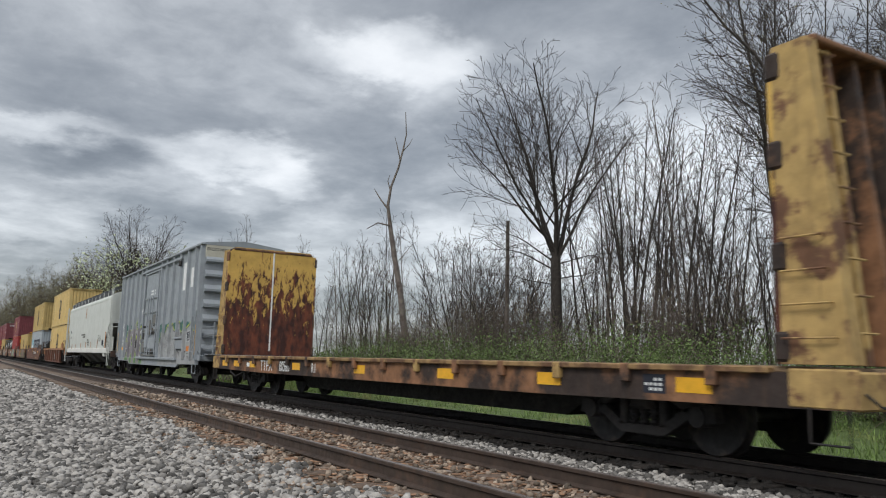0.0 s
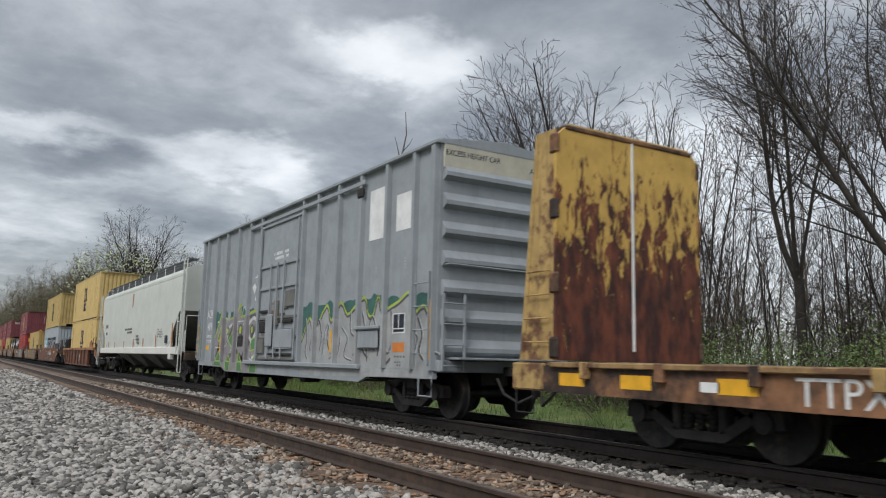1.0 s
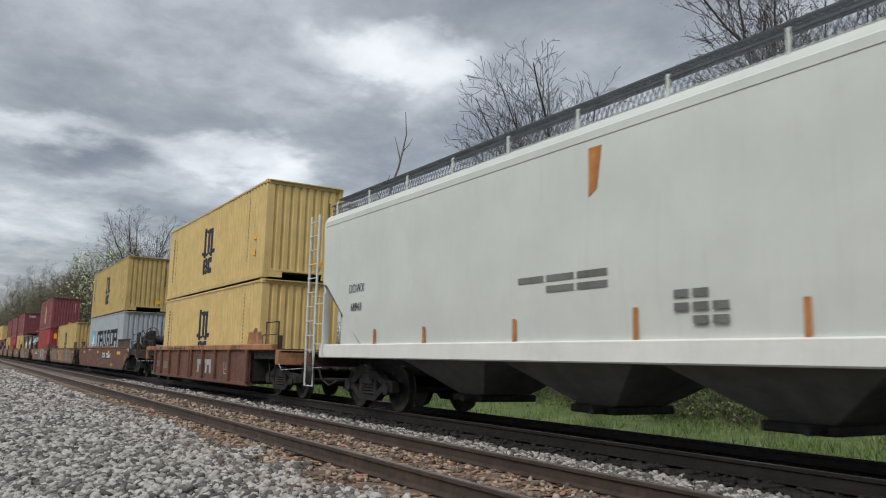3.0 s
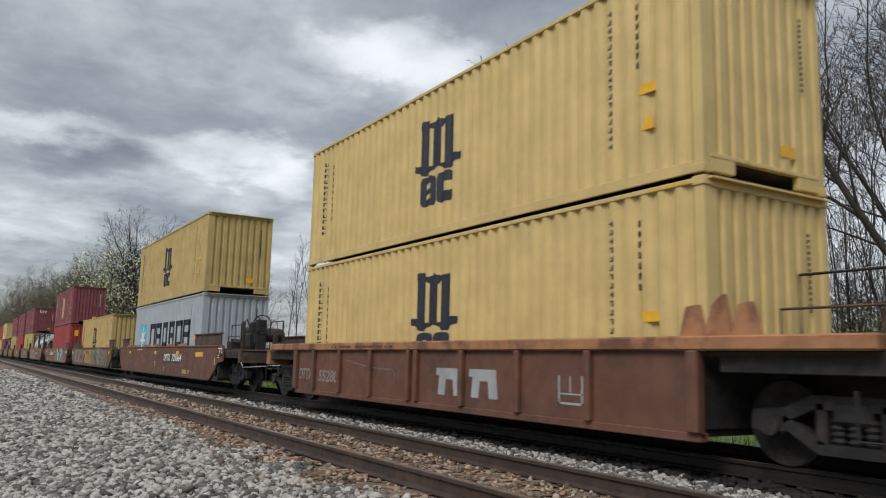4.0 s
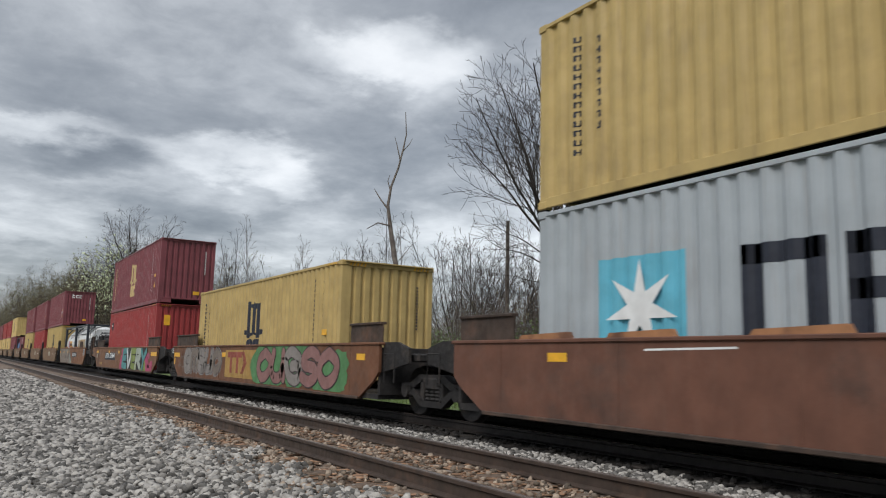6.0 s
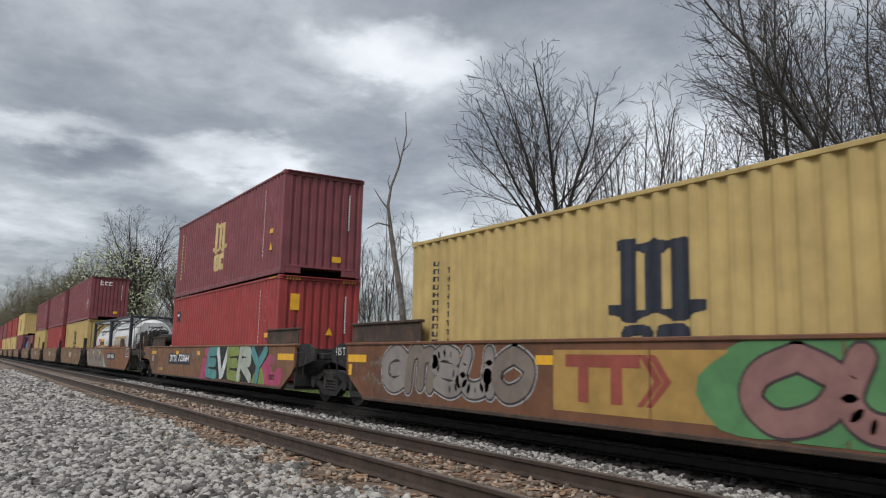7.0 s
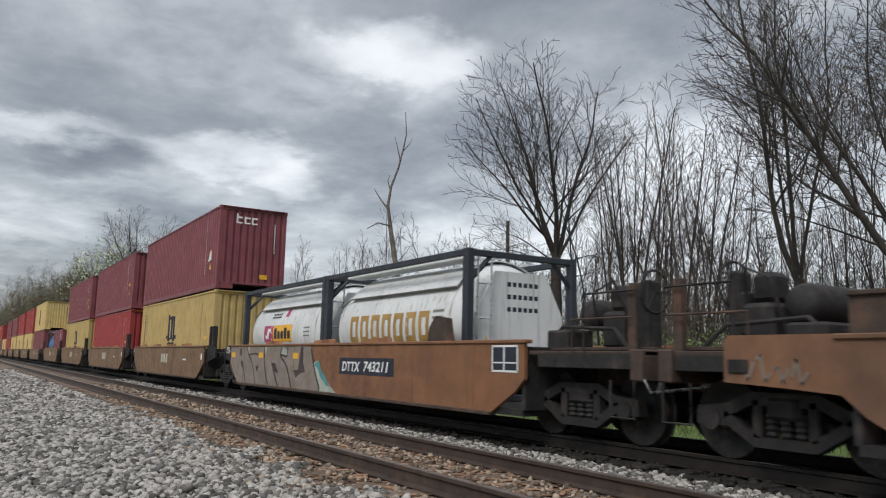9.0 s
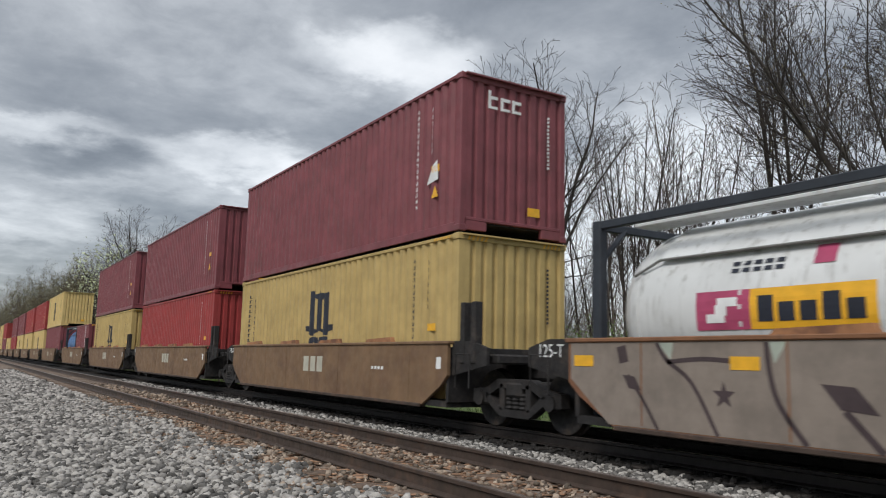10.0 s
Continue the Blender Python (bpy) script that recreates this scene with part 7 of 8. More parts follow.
    lettering("reporting_mark", "743211", 0.27, M["white_mark"], car, on_side(-152.95 - mid, y - 0.006, 0.88), width=1.06, slant=0.18)
    bx = Build()
    for xa, xb, za, zb in ((-149.05, -149.02, 0.9, 1.28), (-148.42, -148.39, 0.9, 1.28), (-149.05, -148.39, 1.26, 1.29), (-149.05, -148.39, 0.89, 0.92), (-148.75, -148.72, 0.9, 1.28), (-149.05, -148.39, 1.02, 1.04)):
        bx.box(xa - mid, xb - mid, y - 0.007, y - 0.003, za, zb)
    part("stencil_label", Build().box(-149.05 - mid, -148.39 - mid, y - 0.003, y, 0.9, 1.28), M["navy"], car, "black stencil box")
    part("stencil_frame", bx, M["white_mark"], car, "white stencil frame")
    for x in (-162.2, -159.75, -157.2):
        amber_patch(car, x - mid, 1.08, y - 0.004, 0.36, 0.14)
    lettering("unit_mark", "125-T", 0.26, M["white_mark"], car, on_side(-163.0 - mid, -hw + 0.096, 1.2), 0.9)
    lad = Build().prism([(-152.6 - mid, 1.22), (-150.5 - mid, 1.22), (-150.8 - mid, 1.05), (-152.3 - mid, 1.05)], "y", y - 0.002, y)
    part("weld_patch", lad, M["orange_brown"], car)
    part("rusty_lug", Build().prism([(-151.0 - mid, 1.37), (-150.3 - mid, 1.37), (-150.4 - mid, 1.75), (-150.75 - mid, 1.8), (-150.95 - mid, 1.6)], "y", -hw + 0.0, -hw + 0.12), M["guide"], car, "rusty upright lug")


well_unit(-162.5, -148.25, "orange_brown", "orange-brown well car unit with grey and black graffiti", "brake", "joint", guides=(0, 0), trucks=(-147.55, -164.25), flaps=(-158.9, -155.6, -153.0), tags=tags_t)
tank_container(-150.2, 0.371, "white tank container with gold outlined shapes in a black frame", marks=tank_marks_outline)
tank_container(-156.3, 0.371, "white tank container with crimson and yellow panel in a black frame", marks=tank_marks_panel)


def tags_tan(car, mid, hw):
    y = -hw
    part("owner_mark", Build().box(-0.4, -0.1, y - 0.004, y, 0.74, 1.08).box(0.0, 0.3, y - 0.004, y, 0.74, 1.08).box(0.4, 0.7, y - 0.004, y, 0.74, 1.08), M["box_cream"], car, "faded white block mark")
    part("white_label", Build().box(5.6, 5.75, y - 0.004, y, 0.9, 1.1), M["white_mark"], car)
    part("stencil_mark", bars(3.0, 3.7, 0.85, 0.95, y, 1, 5), M["white_mark"], car)
    lettering("unit_mark", "125-T", 0.2, M["white_mark"], car, on_side(-6.45, -hw + 0.096, 1.2), 0.9)


FLAPS = (-4.2, -1.5, 1.0, 3.4)
for k in range(4):
    u1 = -165.55 - 15.05 * k
    last = k == 3
    well_unit(u1 - 11.9, u1, "tan", "faded yellow-brown well car unit with white block mark", "joint", "brake" if last else "joint", trucks=(u1 - 13.6,), flaps=[u1 - 5.95 + f for f in FLAPS], posts=True, turning=k < 2, tags=tags_tan)
container(-165.72, Z_LOW, "yellow_dull", "yellow corrugated shipping container in a yellow-brown well")


def word_end(c, L2):
    b = Build()
    for y0, h_ in ((-0.62, 0.34), (-0.34, 0.25), (-0.08, 0.25)):
        b.box(L2 - 0.024, L2 - 0.017, y0, y0 + 0.06, 2.32, 2.32 + h_)
        b.box(L2 - 0.024, L2 - 0.017, y0 + 0.06, y0 + 0.21, 2.32, 2.37)
        b.box(L2 - 0.024, L2 - 0.017, y0 + 0.06, y0 + 0.21, 2.50, 2.56)
    part("end_word_mark", b, M["white_mark"], c, "white block shapes")
    part("torn_label", Build().prism([(L2 - 1.15, 1.0), (L2 - 0.75, 1.05), (L2 - 0.8, 1.42), (L2 - 0.95, 1.35)], "y", -1.2115, -1.208), M["white_mark"], c, "torn white label")


container(-165.72, 3.30, "maroon", "maroon shipping container with white block shapes on its end", emblem=None, words=word_end)
container(-181.0, Z_LOW, "red", "red corrugated shipping container in a yellow-brown well", emblem=None)
container(-181.0, 3.30, "maroon", "maroon corrugated shipping container stacked on a red one", emblem=None)
container(-195.85, Z_LOW, "yellow_dull", "yellow corrugated shipping container in a yellow-brown well")
container(-195.85, 3.30, "maroon", "maroon corrugated shipping container stacked on a yellow one", emblem=None)
container(-210.9, Z_LOW, "maroon", "short maroon shipping container in a yellow-brown well", length=6.058, height=2.591, emblem=None)
tank_container(-217.1, 0.371, "blue and white tank container in a yellow-brown well", cladding="tank_blue")

# the cars that follow, far down the line
STACKS = [("maroon", "yellow"), ("yellow", "red"), ("yellow", "red"), ("yellow", "maroon"), ("red", "maroon"), ("yellow", None), ("maroon", "red"), ("yellow", "yellow"),
          ("red", "maroon"), ("yellow", "red"), ("maroon", "maroon"), ("yellow", "yellow")]
far_car = well_unit(-239.9, -228.0, "tan", "faded yellow-brown well car unit far down the line", "joint", "joint", trucks=(-241.6,), turning=False, tags=tags_tan)
far_boxes = {}
for k, (low, high) in enumerate(STACKS):
    u = -228.0 - 15.05 * k
    if k:
        on_train(copy_thing(far_car, pose(0, 0, 0)), u - 5.95)
    for z, paint in ((Z_LOW, low), (3.30, high)):
        if paint is None:
            continue
        if paint in far_boxes:
            on_train_z(copy_thing(far_boxes[paint], pose(0, 0, 0)), u - 0.05 - 6.096, z)
        else:
            far_boxes[paint] = container(u - 0.05, z, paint, paint + " corrugated shipping container far down the train", emblem="navy" if paint == "yellow" else None)


# ---------- loose stone ----------
M["stone"] = surface("crushed_grey_stone_pieces", (0.25, 0.235, 0.217), 0.9, var=0.2, scale=14, bump=0.3, bump_scale=60, islands=0.72)
M["stone_dusty"] = surface("brown_dusted_stone_pieces", (0.23, 0.18, 0.138), 0.92, var=0.25, scale=14, bump=0.3, bump_scale=60, islands=0.6)
M["debris"] = surface("rotten_wood_chips", (0.22, 0.13, 0.08), 0.95, var=0.3, scale=10, bump=0.3, islands=0.55)


def ico():
    p = (1 + 5 ** 0.5) / 2
    v = np.array([(-1, p, 0), (1, p, 0), (-1, -p, 0), (1, -p, 0), (0, -1, p), (0, 1, p), (0, -1, -p), (0, 1, -p), (p, 0, -1), (p, 0, 1), (-p, 0, -1), (-p, 0, 1)], float)
    f = np.array([(0, 11, 5), (0, 5, 1), (0, 1, 7), (0, 7, 10), (0, 10, 11), (1, 5, 9), (5, 11, 4), (11, 10, 2), (10, 7, 6), (7, 1, 8),
                  (3, 9, 4), (3, 4, 2), (3, 2, 6), (3, 6, 8), (3, 8, 9), (4, 9, 5), (2, 4, 11), (6, 2, 10), (8, 6, 7), (9, 8, 1)])
    return v / np.linalg.norm(v[0]), f


def bed_height(y):
    ys, zs = [s[0] for s in SECTION], [s[1] for s in SECTION]
    return np.interp(y, ys, zs)


def fast_mesh(name, verts, tris, mat):
    me = bpy.data.meshes.new(name)
    me.vertices.add(len(verts))
    me.vertices.foreach_set("co", verts.astype(np.float32).ravel())
    n, k = tris.shape
    me.loops.add(n * k)
    me.loops.foreach_set("vertex_index", tris.astype(np.int32).ravel())
    me.polygons.add(n)
    me.polygons.foreach_set("loop_start", np.arange(0, n * k, k, dtype=np.int32))
    me.polygons.foreach_set("loop_total", np.full(n, k, dtype=np.int32))
    me.update(calc_edges=True)
    me.materials.append(mat)
    return me


def scatter_stones(name, label, x0, x1, y0, y1, count, size, mat, seed, flat=0.75, sink=0.02, jag=0.42, long=1.0, lift=0.0, edge=0.0):
    rng = np.random.default_rng(seed)
    v, f = ico()
    n = count
    # more of them towards the camera's end
    x = x1 - (x1 - x0) * rng.random(n)
    y = y0 + (y1 - y0) * rng.random(n)
    if edge:
        y = y + edge * np.sin(x * 2.1 + 3 * np.sin(x * 0.7)) * rng.random(n)
    s = size * (0.55 + 0.9 * rng.random(n) ** 1.6)
    sc = np.stack([s * long, s * (0.75 + 0.35 * rng.random(n)) / long ** 0.5, s * flat * (0.7 + 0.5 * rng.random(n)) / long ** 0.5], 1)
    pts = v[None] * (1 + jag * (rng.random((n, 12, 1)) - 0.5) * 2) * sc[:, None, :]
    a, t = rng.random(n) * 6.283, (rng.random((n, 2)) - 0.5) * 1.0
    ca, sa = np.cos(a)[:, None], np.sin(a)[:, None]
    X, Y, Z = pts[..., 0], pts[..., 1], pts[..., 2]
    Z = Z + X * t[:, :1] * (0.6 / long) + Y * t[:, 1:] * 0.6
    X, Y = X * ca - Y * sa, X * sa + Y * ca
    z = bed_height(y) + s * flat * (0.6 - sink) + lift * rng.random(n)
    out = np.stack([X + x[:, None], Y + y[:, None], Z + z[:, None]], 2).reshape(-1, 3)
    tris = (f[None] + 12 * np.arange(n)[:, None, None]).reshape(-1, 3)
    ob = new(name, fast_mesh(name, out, tris, mat))
    return tagged(ob, label, "gravel", kind="stuff")


G = "loose grey crushed stone beside the track"
scatter_stones("ballast_gravel", G, -13.0, -4.5, -0.3, 3.3, 12500, 0.040, M["stone"], 1, edge=0.35)
scatter_stones("ballast_gravel", G, -24.0, -13.0, -0.5, 3.3, 10000, 0.048, M["stone"], 2, edge=0.35)
scatter_stones("ballast_gravel", G, -60.0, -24.0, -0.5, 3.2, 11000, 0.075, M["stone"], 3)
scatter_stones("ballast_gravel", "grey crushed stone between the two tracks", -14.0, -1.0, 5.55, 7.0, 6500, 0.036, M["stone"], 4, edge=0.12)
scatter_stones("ballast_gravel", "grey crushed stone between the two tracks", -40.0, -14.0, 5.55, 6.9, 5500, 0.055, M["stone"], 5)
scatter_stones("trackbed_gravel", "brown dusted stones between the rails", -14.0, -2.0, 3.95, 5.3, 1500, 0.03, M["stone_dusty"], 6)
scatter_stones("trackbed_gravel", "brown dusted stones between the rails", -34.0, -14.0, 3.95, 5.3, 1000, 0.045, M["stone_dusty"], 7)
scatter_stones("trackbed_gravel", "brown dusted stones along the rail", -26.0, -4.0, 2.4, 3.75, 3000, 0.033, M["stone_dusty"], 8)
scatter_stones("wood_debris", "brown rotten wood chips along the rails", -24.0, -3.0, 2.8, 3.8, 1800, 0.055, M["debris"], 9, flat=0.25, long=2.2)
scatter_stones("wood_debris", "brown rotten wood chips between the rails", -24.0, -3.0, 3.9, 5.35, 2200, 0.05, M["debris"], 10, flat=0.25, long=2.2)
# these stones share the bed's black, which stands in for shade
scatter_stones("oily_gravel", "stones under the train, coloured black for its shade", -30.0, 0.0, 7.0, 9.9, 5000, 0.04, M["shaded_bed"], 12)


# ---------- trees ----------
M["bark"] = surface("grey_brown_bark", (0.038, 0.032, 0.028), 0.95, var=0.3, scale=6, col2=(0.06, 0.05, 0.043), mix_scale=2.5, bump=0.5, bump_scale=25)
M["bark_pale"] = surface("pale_grey_bark", (0.135, 0.115, 0.10), 0.95, var=0.3, scale=6, col2=(0.08, 0.066, 0.056), mix_scale=2.0, bump=0.4, bump_scale=25)
M["twig"] = surface("thin_brown_twigs", (0.125, 0.10, 0.085), 0.95, var=0.25, scale=2, bump=0)
M["twig_dark"] = surface("thin_dark_twigs", (0.05, 0.04, 0.035), 0.95, var=0.25, scale=2, bump=0)
M["deadwood"] = surface("bleached_dead_wood", (0.16, 0.135, 0.12), 0.9, var=0.3, scale=5, col2=(0.07, 0.055, 0.045), mix_scale=2, bump=0.4)
M["leaf_green"] = surface("young_green_leaves", (0.11, 0.155, 0.05), 0.7, var=0.2, scale=1.5, bump=0, islands=0.45)
M["leaf_lime"] = surface("pale_spring_leaf_buds", (0.155, 0.175, 0.06), 0.7, var=0.2, scale=1.5, bump=0, islands=0.35)
M["blossom"] = surface("pale_green_white_blossom", (0.40, 0.44, 0.27), 0.8, var=0.15, scale=1.5, bump=0, islands=0.3)
M["bud"] = surface("olive_brown_buds", (0.17, 0.15, 0.085), 0.8, var=0.2, scale=1.5, bump=0, islands=0.35)


class Tree:
    """Tapered limbs that fork, from the trunk to fine twigs; leaf places at the tips."""

    def __init__(self, seed):
        self.rng = random.Random(seed)
        self.v, self.f, self.tips = ([], []), ([], []), []

    def limb(self, path, radii, n):
        which = 1 if n == 3 else 0
        V, F = self.v[which], self.f[which]
        k0 = len(V)
        P = [Vector(p) for p in path]
        for i, p in enumerate(P):
            d = (P[min(i + 1, len(P) - 1)] - P[max(i - 1, 0)]).normalized()
            a = d.cross(Vector((0.3, 0.9, 0.1))).normalized()
            b = d.cross(a)
            for k in range(n):
                c, s = math.cos(6.2832 * k / n), math.sin(6.2832 * k / n)
                V.append(tuple(p + (a * c + b * s) * radii[i]))
        for j in range(len(P) - 1):
            for k in range(n):
                F.append((k0 + j * n + k, k0 + j * n + (k + 1) % n, k0 + (j + 1) * n + (k + 1) % n, k0 + (j + 1) * n + k))

    def grow(self, p, d, r, length, depth, spread, lift, kids, thin=0.009):
        rng = self.rng
        steps = 4 if depth > 2 else 3
        path, radii = [p], [r]
        q, dirn = Vector(p), Vector(d).normalized()
        end_r = max(r * (0.62 if depth > 0 else 0.35), thin)
        for k in range(steps):
            w = 0.22 if depth > 2 else 0.28
            dirn = (dirn + Vector((rng.uniform(-w, w), rng.uniform(-w, w), rng.uniform(-w, w) + lift * 0.10))).normalized()
            q = q + dirn * (length / steps)
            path.append(tuple(q))
            radii.append(r + (end_r - r) * (k + 1) / steps)
        self.limb(path, radii, 7 if depth > 4 else (5 if depth > 2 else 3))
        if depth == 0:
            self.tips.append(tuple(q))
            return
        n = kids(depth, rng)
        for j in range(n):
            f = 1.0 if j == 0 else rng.uniform(0.3, 1.0)
            idx = min(int(f * steps), steps - 1)
            t = f * steps - idx
            base = Vector(path[idx]).lerp(Vector(path[idx + 1]), min(t, 1.0))
            ang = spread * (0.35 if j == 0 else rng.uniform(0.7, 1.25))
            turn = rng.uniform(0, 6.2832)
            side = dirn.cross(Vector((math.cos(turn), math.sin(turn), 0.35))).normalized()
            nd = (dirn * math.cos(ang) + side * math.sin(ang) + Vector((0, 0, lift * 0.25))).normalized()
            self.grow(tuple(base), nd, max(end_r * (0.95 if j == 0 else rng.uniform(0.5, 0.8)), thin), length * (rng.uniform(0.72, 0.92) if j == 0 else rng.uniform(0.5, 0.85)), depth - 1, spread, lift, kids, thin)

    def mesh(self, name, mat, which=0):
        return fast_mesh(name, np.array(self.v[which]), np.array(self.f[which]), mat)

    def leaves(self, name, mat, per, size, reach, keep=1.0):
        rng = np.random.default_rng(self.rng.randint(0, 99999))
        t = np.array(self.tips)
        t = t[rng.random(len(t)) < keep]
        c = np.repeat(t, per, 0) + rng.normal(0, reach, (len(t) * per, 3))
        n = len(c)
        a = rng.normal(0, 1, (n, 3))
        a /= np.linalg.norm(a, axis=1)[:, None]
        b = np.cross(a, rng.normal(0, 1, (n, 3)))
        b /= np.linalg.norm(b, axis=1)[:, None]
        s = size * (0.5 + rng.random((n, 1)))
        v = np.stack([c - a * s, c + b * s * 0.5, c + a * s, c - b * s * 0.5], 1).reshape(-1, 3)
        return fast_mesh(name, v, np.arange(4 * n).reshape(-1, 4), mat)


def make_tree(name, label, tree, bark, leaf=None, group="", parts_label="bare twigs"):
    t = empty(name, label, "tree", group)
    if tree.f[0]:
        part("trunk", tree.mesh("trunk", bark), None, t, "trunk and bare limbs")
    if tree.f[1]:
        part("twig_crown", tree.mesh("twig_crown", M["twig_dark" if bark.name == "grey_brown_bark" else "twig"], 1), None, t, "fine bare twigs")
    if leaf is not None:
        part("crown", leaf, None, t, parts_label)
    return t


def shoot(T, p, d, length, r, depth, rise=0.06, angle=(0.5, 0.85), bare=0.2, gap=0.42, thin=0.0065, wob=0.10, reach=1.0):
    """A limb that tapers and carries side shoots all along, each of them bending towards the light."""
    rng = T.rng
    n = max(3, min(9, int(length / 0.4)))
    q, dirn = Vector(p), Vector(d).normalized()
    path, radii, dirs = [tuple(q)], [r], [dirn.copy()]
    for k in range(n):
        dirn = (dirn + Vector((rng.gauss(0, wob), rng.gauss(0, wob), rng.gauss(0, wob) + rise))).normalized()
        q = q + dirn * (length / n)
        path.append(tuple(q))
        radii.append(max(r * (1 - 0.8 * (k + 1) / n), thin))
        dirs.append(dirn.copy())
    T.limb(path, radii, 7 if r > 0.09 else (5 if r > 0.03 else 3))
    if depth == 0 or length < 0.3:
        T.tips.append(path[-1])
        return
    count = max(2, int(length * (1 - bare) / (gap * (0.55 + 0.32 * depth))))
    turn = rng.uniform(0, 6.28)
    for j in range(count):
        f = bare + (1 - bare) * (j + rng.uniform(0.1, 0.9)) / count
        i = min(int(f * n), n - 1)
        base = Vector(path[i]).lerp(Vector(path[i + 1]), f * n - i)
        dd = dirs[i + 1]
        turn += 2.4 + rng.uniform(-0.5, 0.5)
        a = dd.cross(Vector((0.31, 0.2, 0.93)))
        a = (a if a.length > 0.1 else dd.cross(Vector((1, 0, 0)))).normalized()
        side = a * math.cos(turn) + dd.cross(a) * math.sin(turn)
        ang = rng.uniform(*angle)
        l = reach * length * (0.62 - 0.40 * f) * rng.uniform(0.75, 1.3)
        shoot(T, tuple(base), dd * math.cos(ang) + side * math.sin(ang), max(l, 0.3), max(radii[i] * rng.uniform(0.3, 0.5), thin), depth - 1, rise, angle, 0.15, gap, thin, wob * 1.1)


def main_tree(seed=8):
    """An oak-like tree: a short straight bole, then a few strong limbs that rise steeply into a broad open crown."""
    T = Tree(seed)
    T.limb([(0.12, 0, -0.6), (0.1, 0, 0.4), (0.0, 0.03, 2.4), (-0.06, 0.0, 4.4), (-0.1, 0.0, 6.3)], [0.42, 0.33, 0.29, 0.27, 0.25], 9)
    for x, z, d, l, r, rise, bare in ((-0.1, 6.2, (-0.42, 0.15, 1.0), 9.4, 0.13, 0.03, 0.15), (-0.08, 6.2, (0.0, -0.2, 1.0), 9.8, 0.13, 0.03, 0.15), (0.0, 6.1, (0.34, 0.2, 1.0), 9.6, 0.13, 0.02, 0.2),
                                      (0.05, 6.3, (0.5, -0.15, 1.0), 8.0, 0.09, 0.04, 0.2), (-0.4, 7.2, (-0.9, -0.1, 0.62), 6.6, 0.08, 0.07, 0.2), (-0.2, 6.6, (-0.62, -0.3, 1.0), 8.6, 0.09, 0.05, 0.15),
                                      (0.0, 6.4, (0.1, 0.6, 1.0), 8.0, 0.09, 0.03, 0.15), (-0.05, 6.3, (-0.22, 0.1, 1.0), 10.2, 0.11, 0.02, 0.2)):
        shoot(T, (x, 0, z), d, l, r, 3, rise, (0.42, 0.78), bare, 0.36, 0.0095, 0.075, 0.85)
    for z, d, l, r in ((5.6, (-1.0, 0.1, 0.42), 4.6, 0.05), (4.9, (-1.0, -0.3, 0.2), 3.6, 0.04), (5.2, (1.0, 0.3, 0.45), 3.4, 0.04), (6.0, (-0.8, 0.6, 0.5), 4.6, 0.05), (5.9, (1.0, -0.4, 0.6), 3.4, 0.04)):
        shoot(T, (-0.06, 0, z), d, l, r, 2, 0.0, (0.5, 0.9), 0.2, 0.28, 0.009, 0.12)
    return T


def slender_tree(seed, stems=3, height=12.0, lean=0.12, depth=2, gap=0.36, bare=0.34, reach=0.42):
    """Straight poles in a cluster, with short steep side shoots from a third of their height up."""
    T = Tree(seed)
    rng = T.rng
    for k in range(stems):
        a = 6.28 * k / stems + rng.uniform(-0.5, 0.5)
        tilt = rng.uniform(0.4, 1.0) * lean * (1.0 if stems > 1 else 0.35)
        h = height * rng.uniform(0.82, 1.02)
        r = 0.0068 * h * rng.uniform(0.65, 1.1)
        shoot(T, (0.14 * stems * math.cos(a), 0.14 * stems * math.sin(a), -0.4), (math.cos(a) * tilt, math.sin(a) * tilt, 1.0), h, r, depth + 1, 0.012, (0.3, 0.62), bare, gap, 0.0085, 0.04, reach)
    return T


def bush(seed, stems=14, height=3.0, depth=2):
    T = Tree(seed)
    rng = T.rng
    for k in range(stems):
        a = rng.uniform(0, 6.28)
        r0 = rng.uniform(0, 0.8)
        T.grow((r0 * math.cos(a), r0 * math.sin(a), -0.3), (0.5 * math.cos(a), 0.5 * math.sin(a), 1.0), 0.022, height * rng.uniform(0.35, 0.55), depth + 1, 0.55, 0.15, lambda d, r: r.choice((3, 4)), 0.005)
    return T


def plant(ob, x, y, rz=0.0, s=1.0, sz=None):
    z = float(bed_height(y))
    ob.matrix_basis = Matrix.LocRotScale((x, y, z - 0.05), Euler((0, 0, rz)), (s, s, sz or s))
    return ob


def plant_copy(ob, x, y, rz, s, sz=None):
    c = copy_thing(ob, Matrix.Identity(4))
    return plant(c, x, y, rz, s, sz)


big = main_tree()
OAK = plant(make_tree("tree", "large bare spreading tree behind the railway line", big, M["bark"]), -30.2, 25.3, 1.02, 1.01, 1.0)

# the dead snag with a broken fork
snag = Tree(77)
snag.limb([(0.9, 0, -0.5), (0.75, 0, 2.0), (0.45, 0, 4.0), (0.0, 0.1, 6.2), (-0.25, 0.1, 7.6), (-0.4, 0.0, 8.6)], [0.24, 0.2, 0.17, 0.15, 0.12, 0.09], 8)
snag.limb([(-0.4, 0, 8.6), (-0.25, 0, 9.6), (0.1, 0.1, 10.6), (0.35, 0.0, 11.6), (0.5, 0.0, 12.4), (0.42, 0, 13.6)], [0.09, 0.07, 0.06, 0.05, 0.035, 0.02], 6)
snag.limb([(-0.38, 0, 8.4), (-0.8, 0.1, 8.9), (-1.2, 0.2, 9.5)], [0.06, 0.04, 0.02], 5)
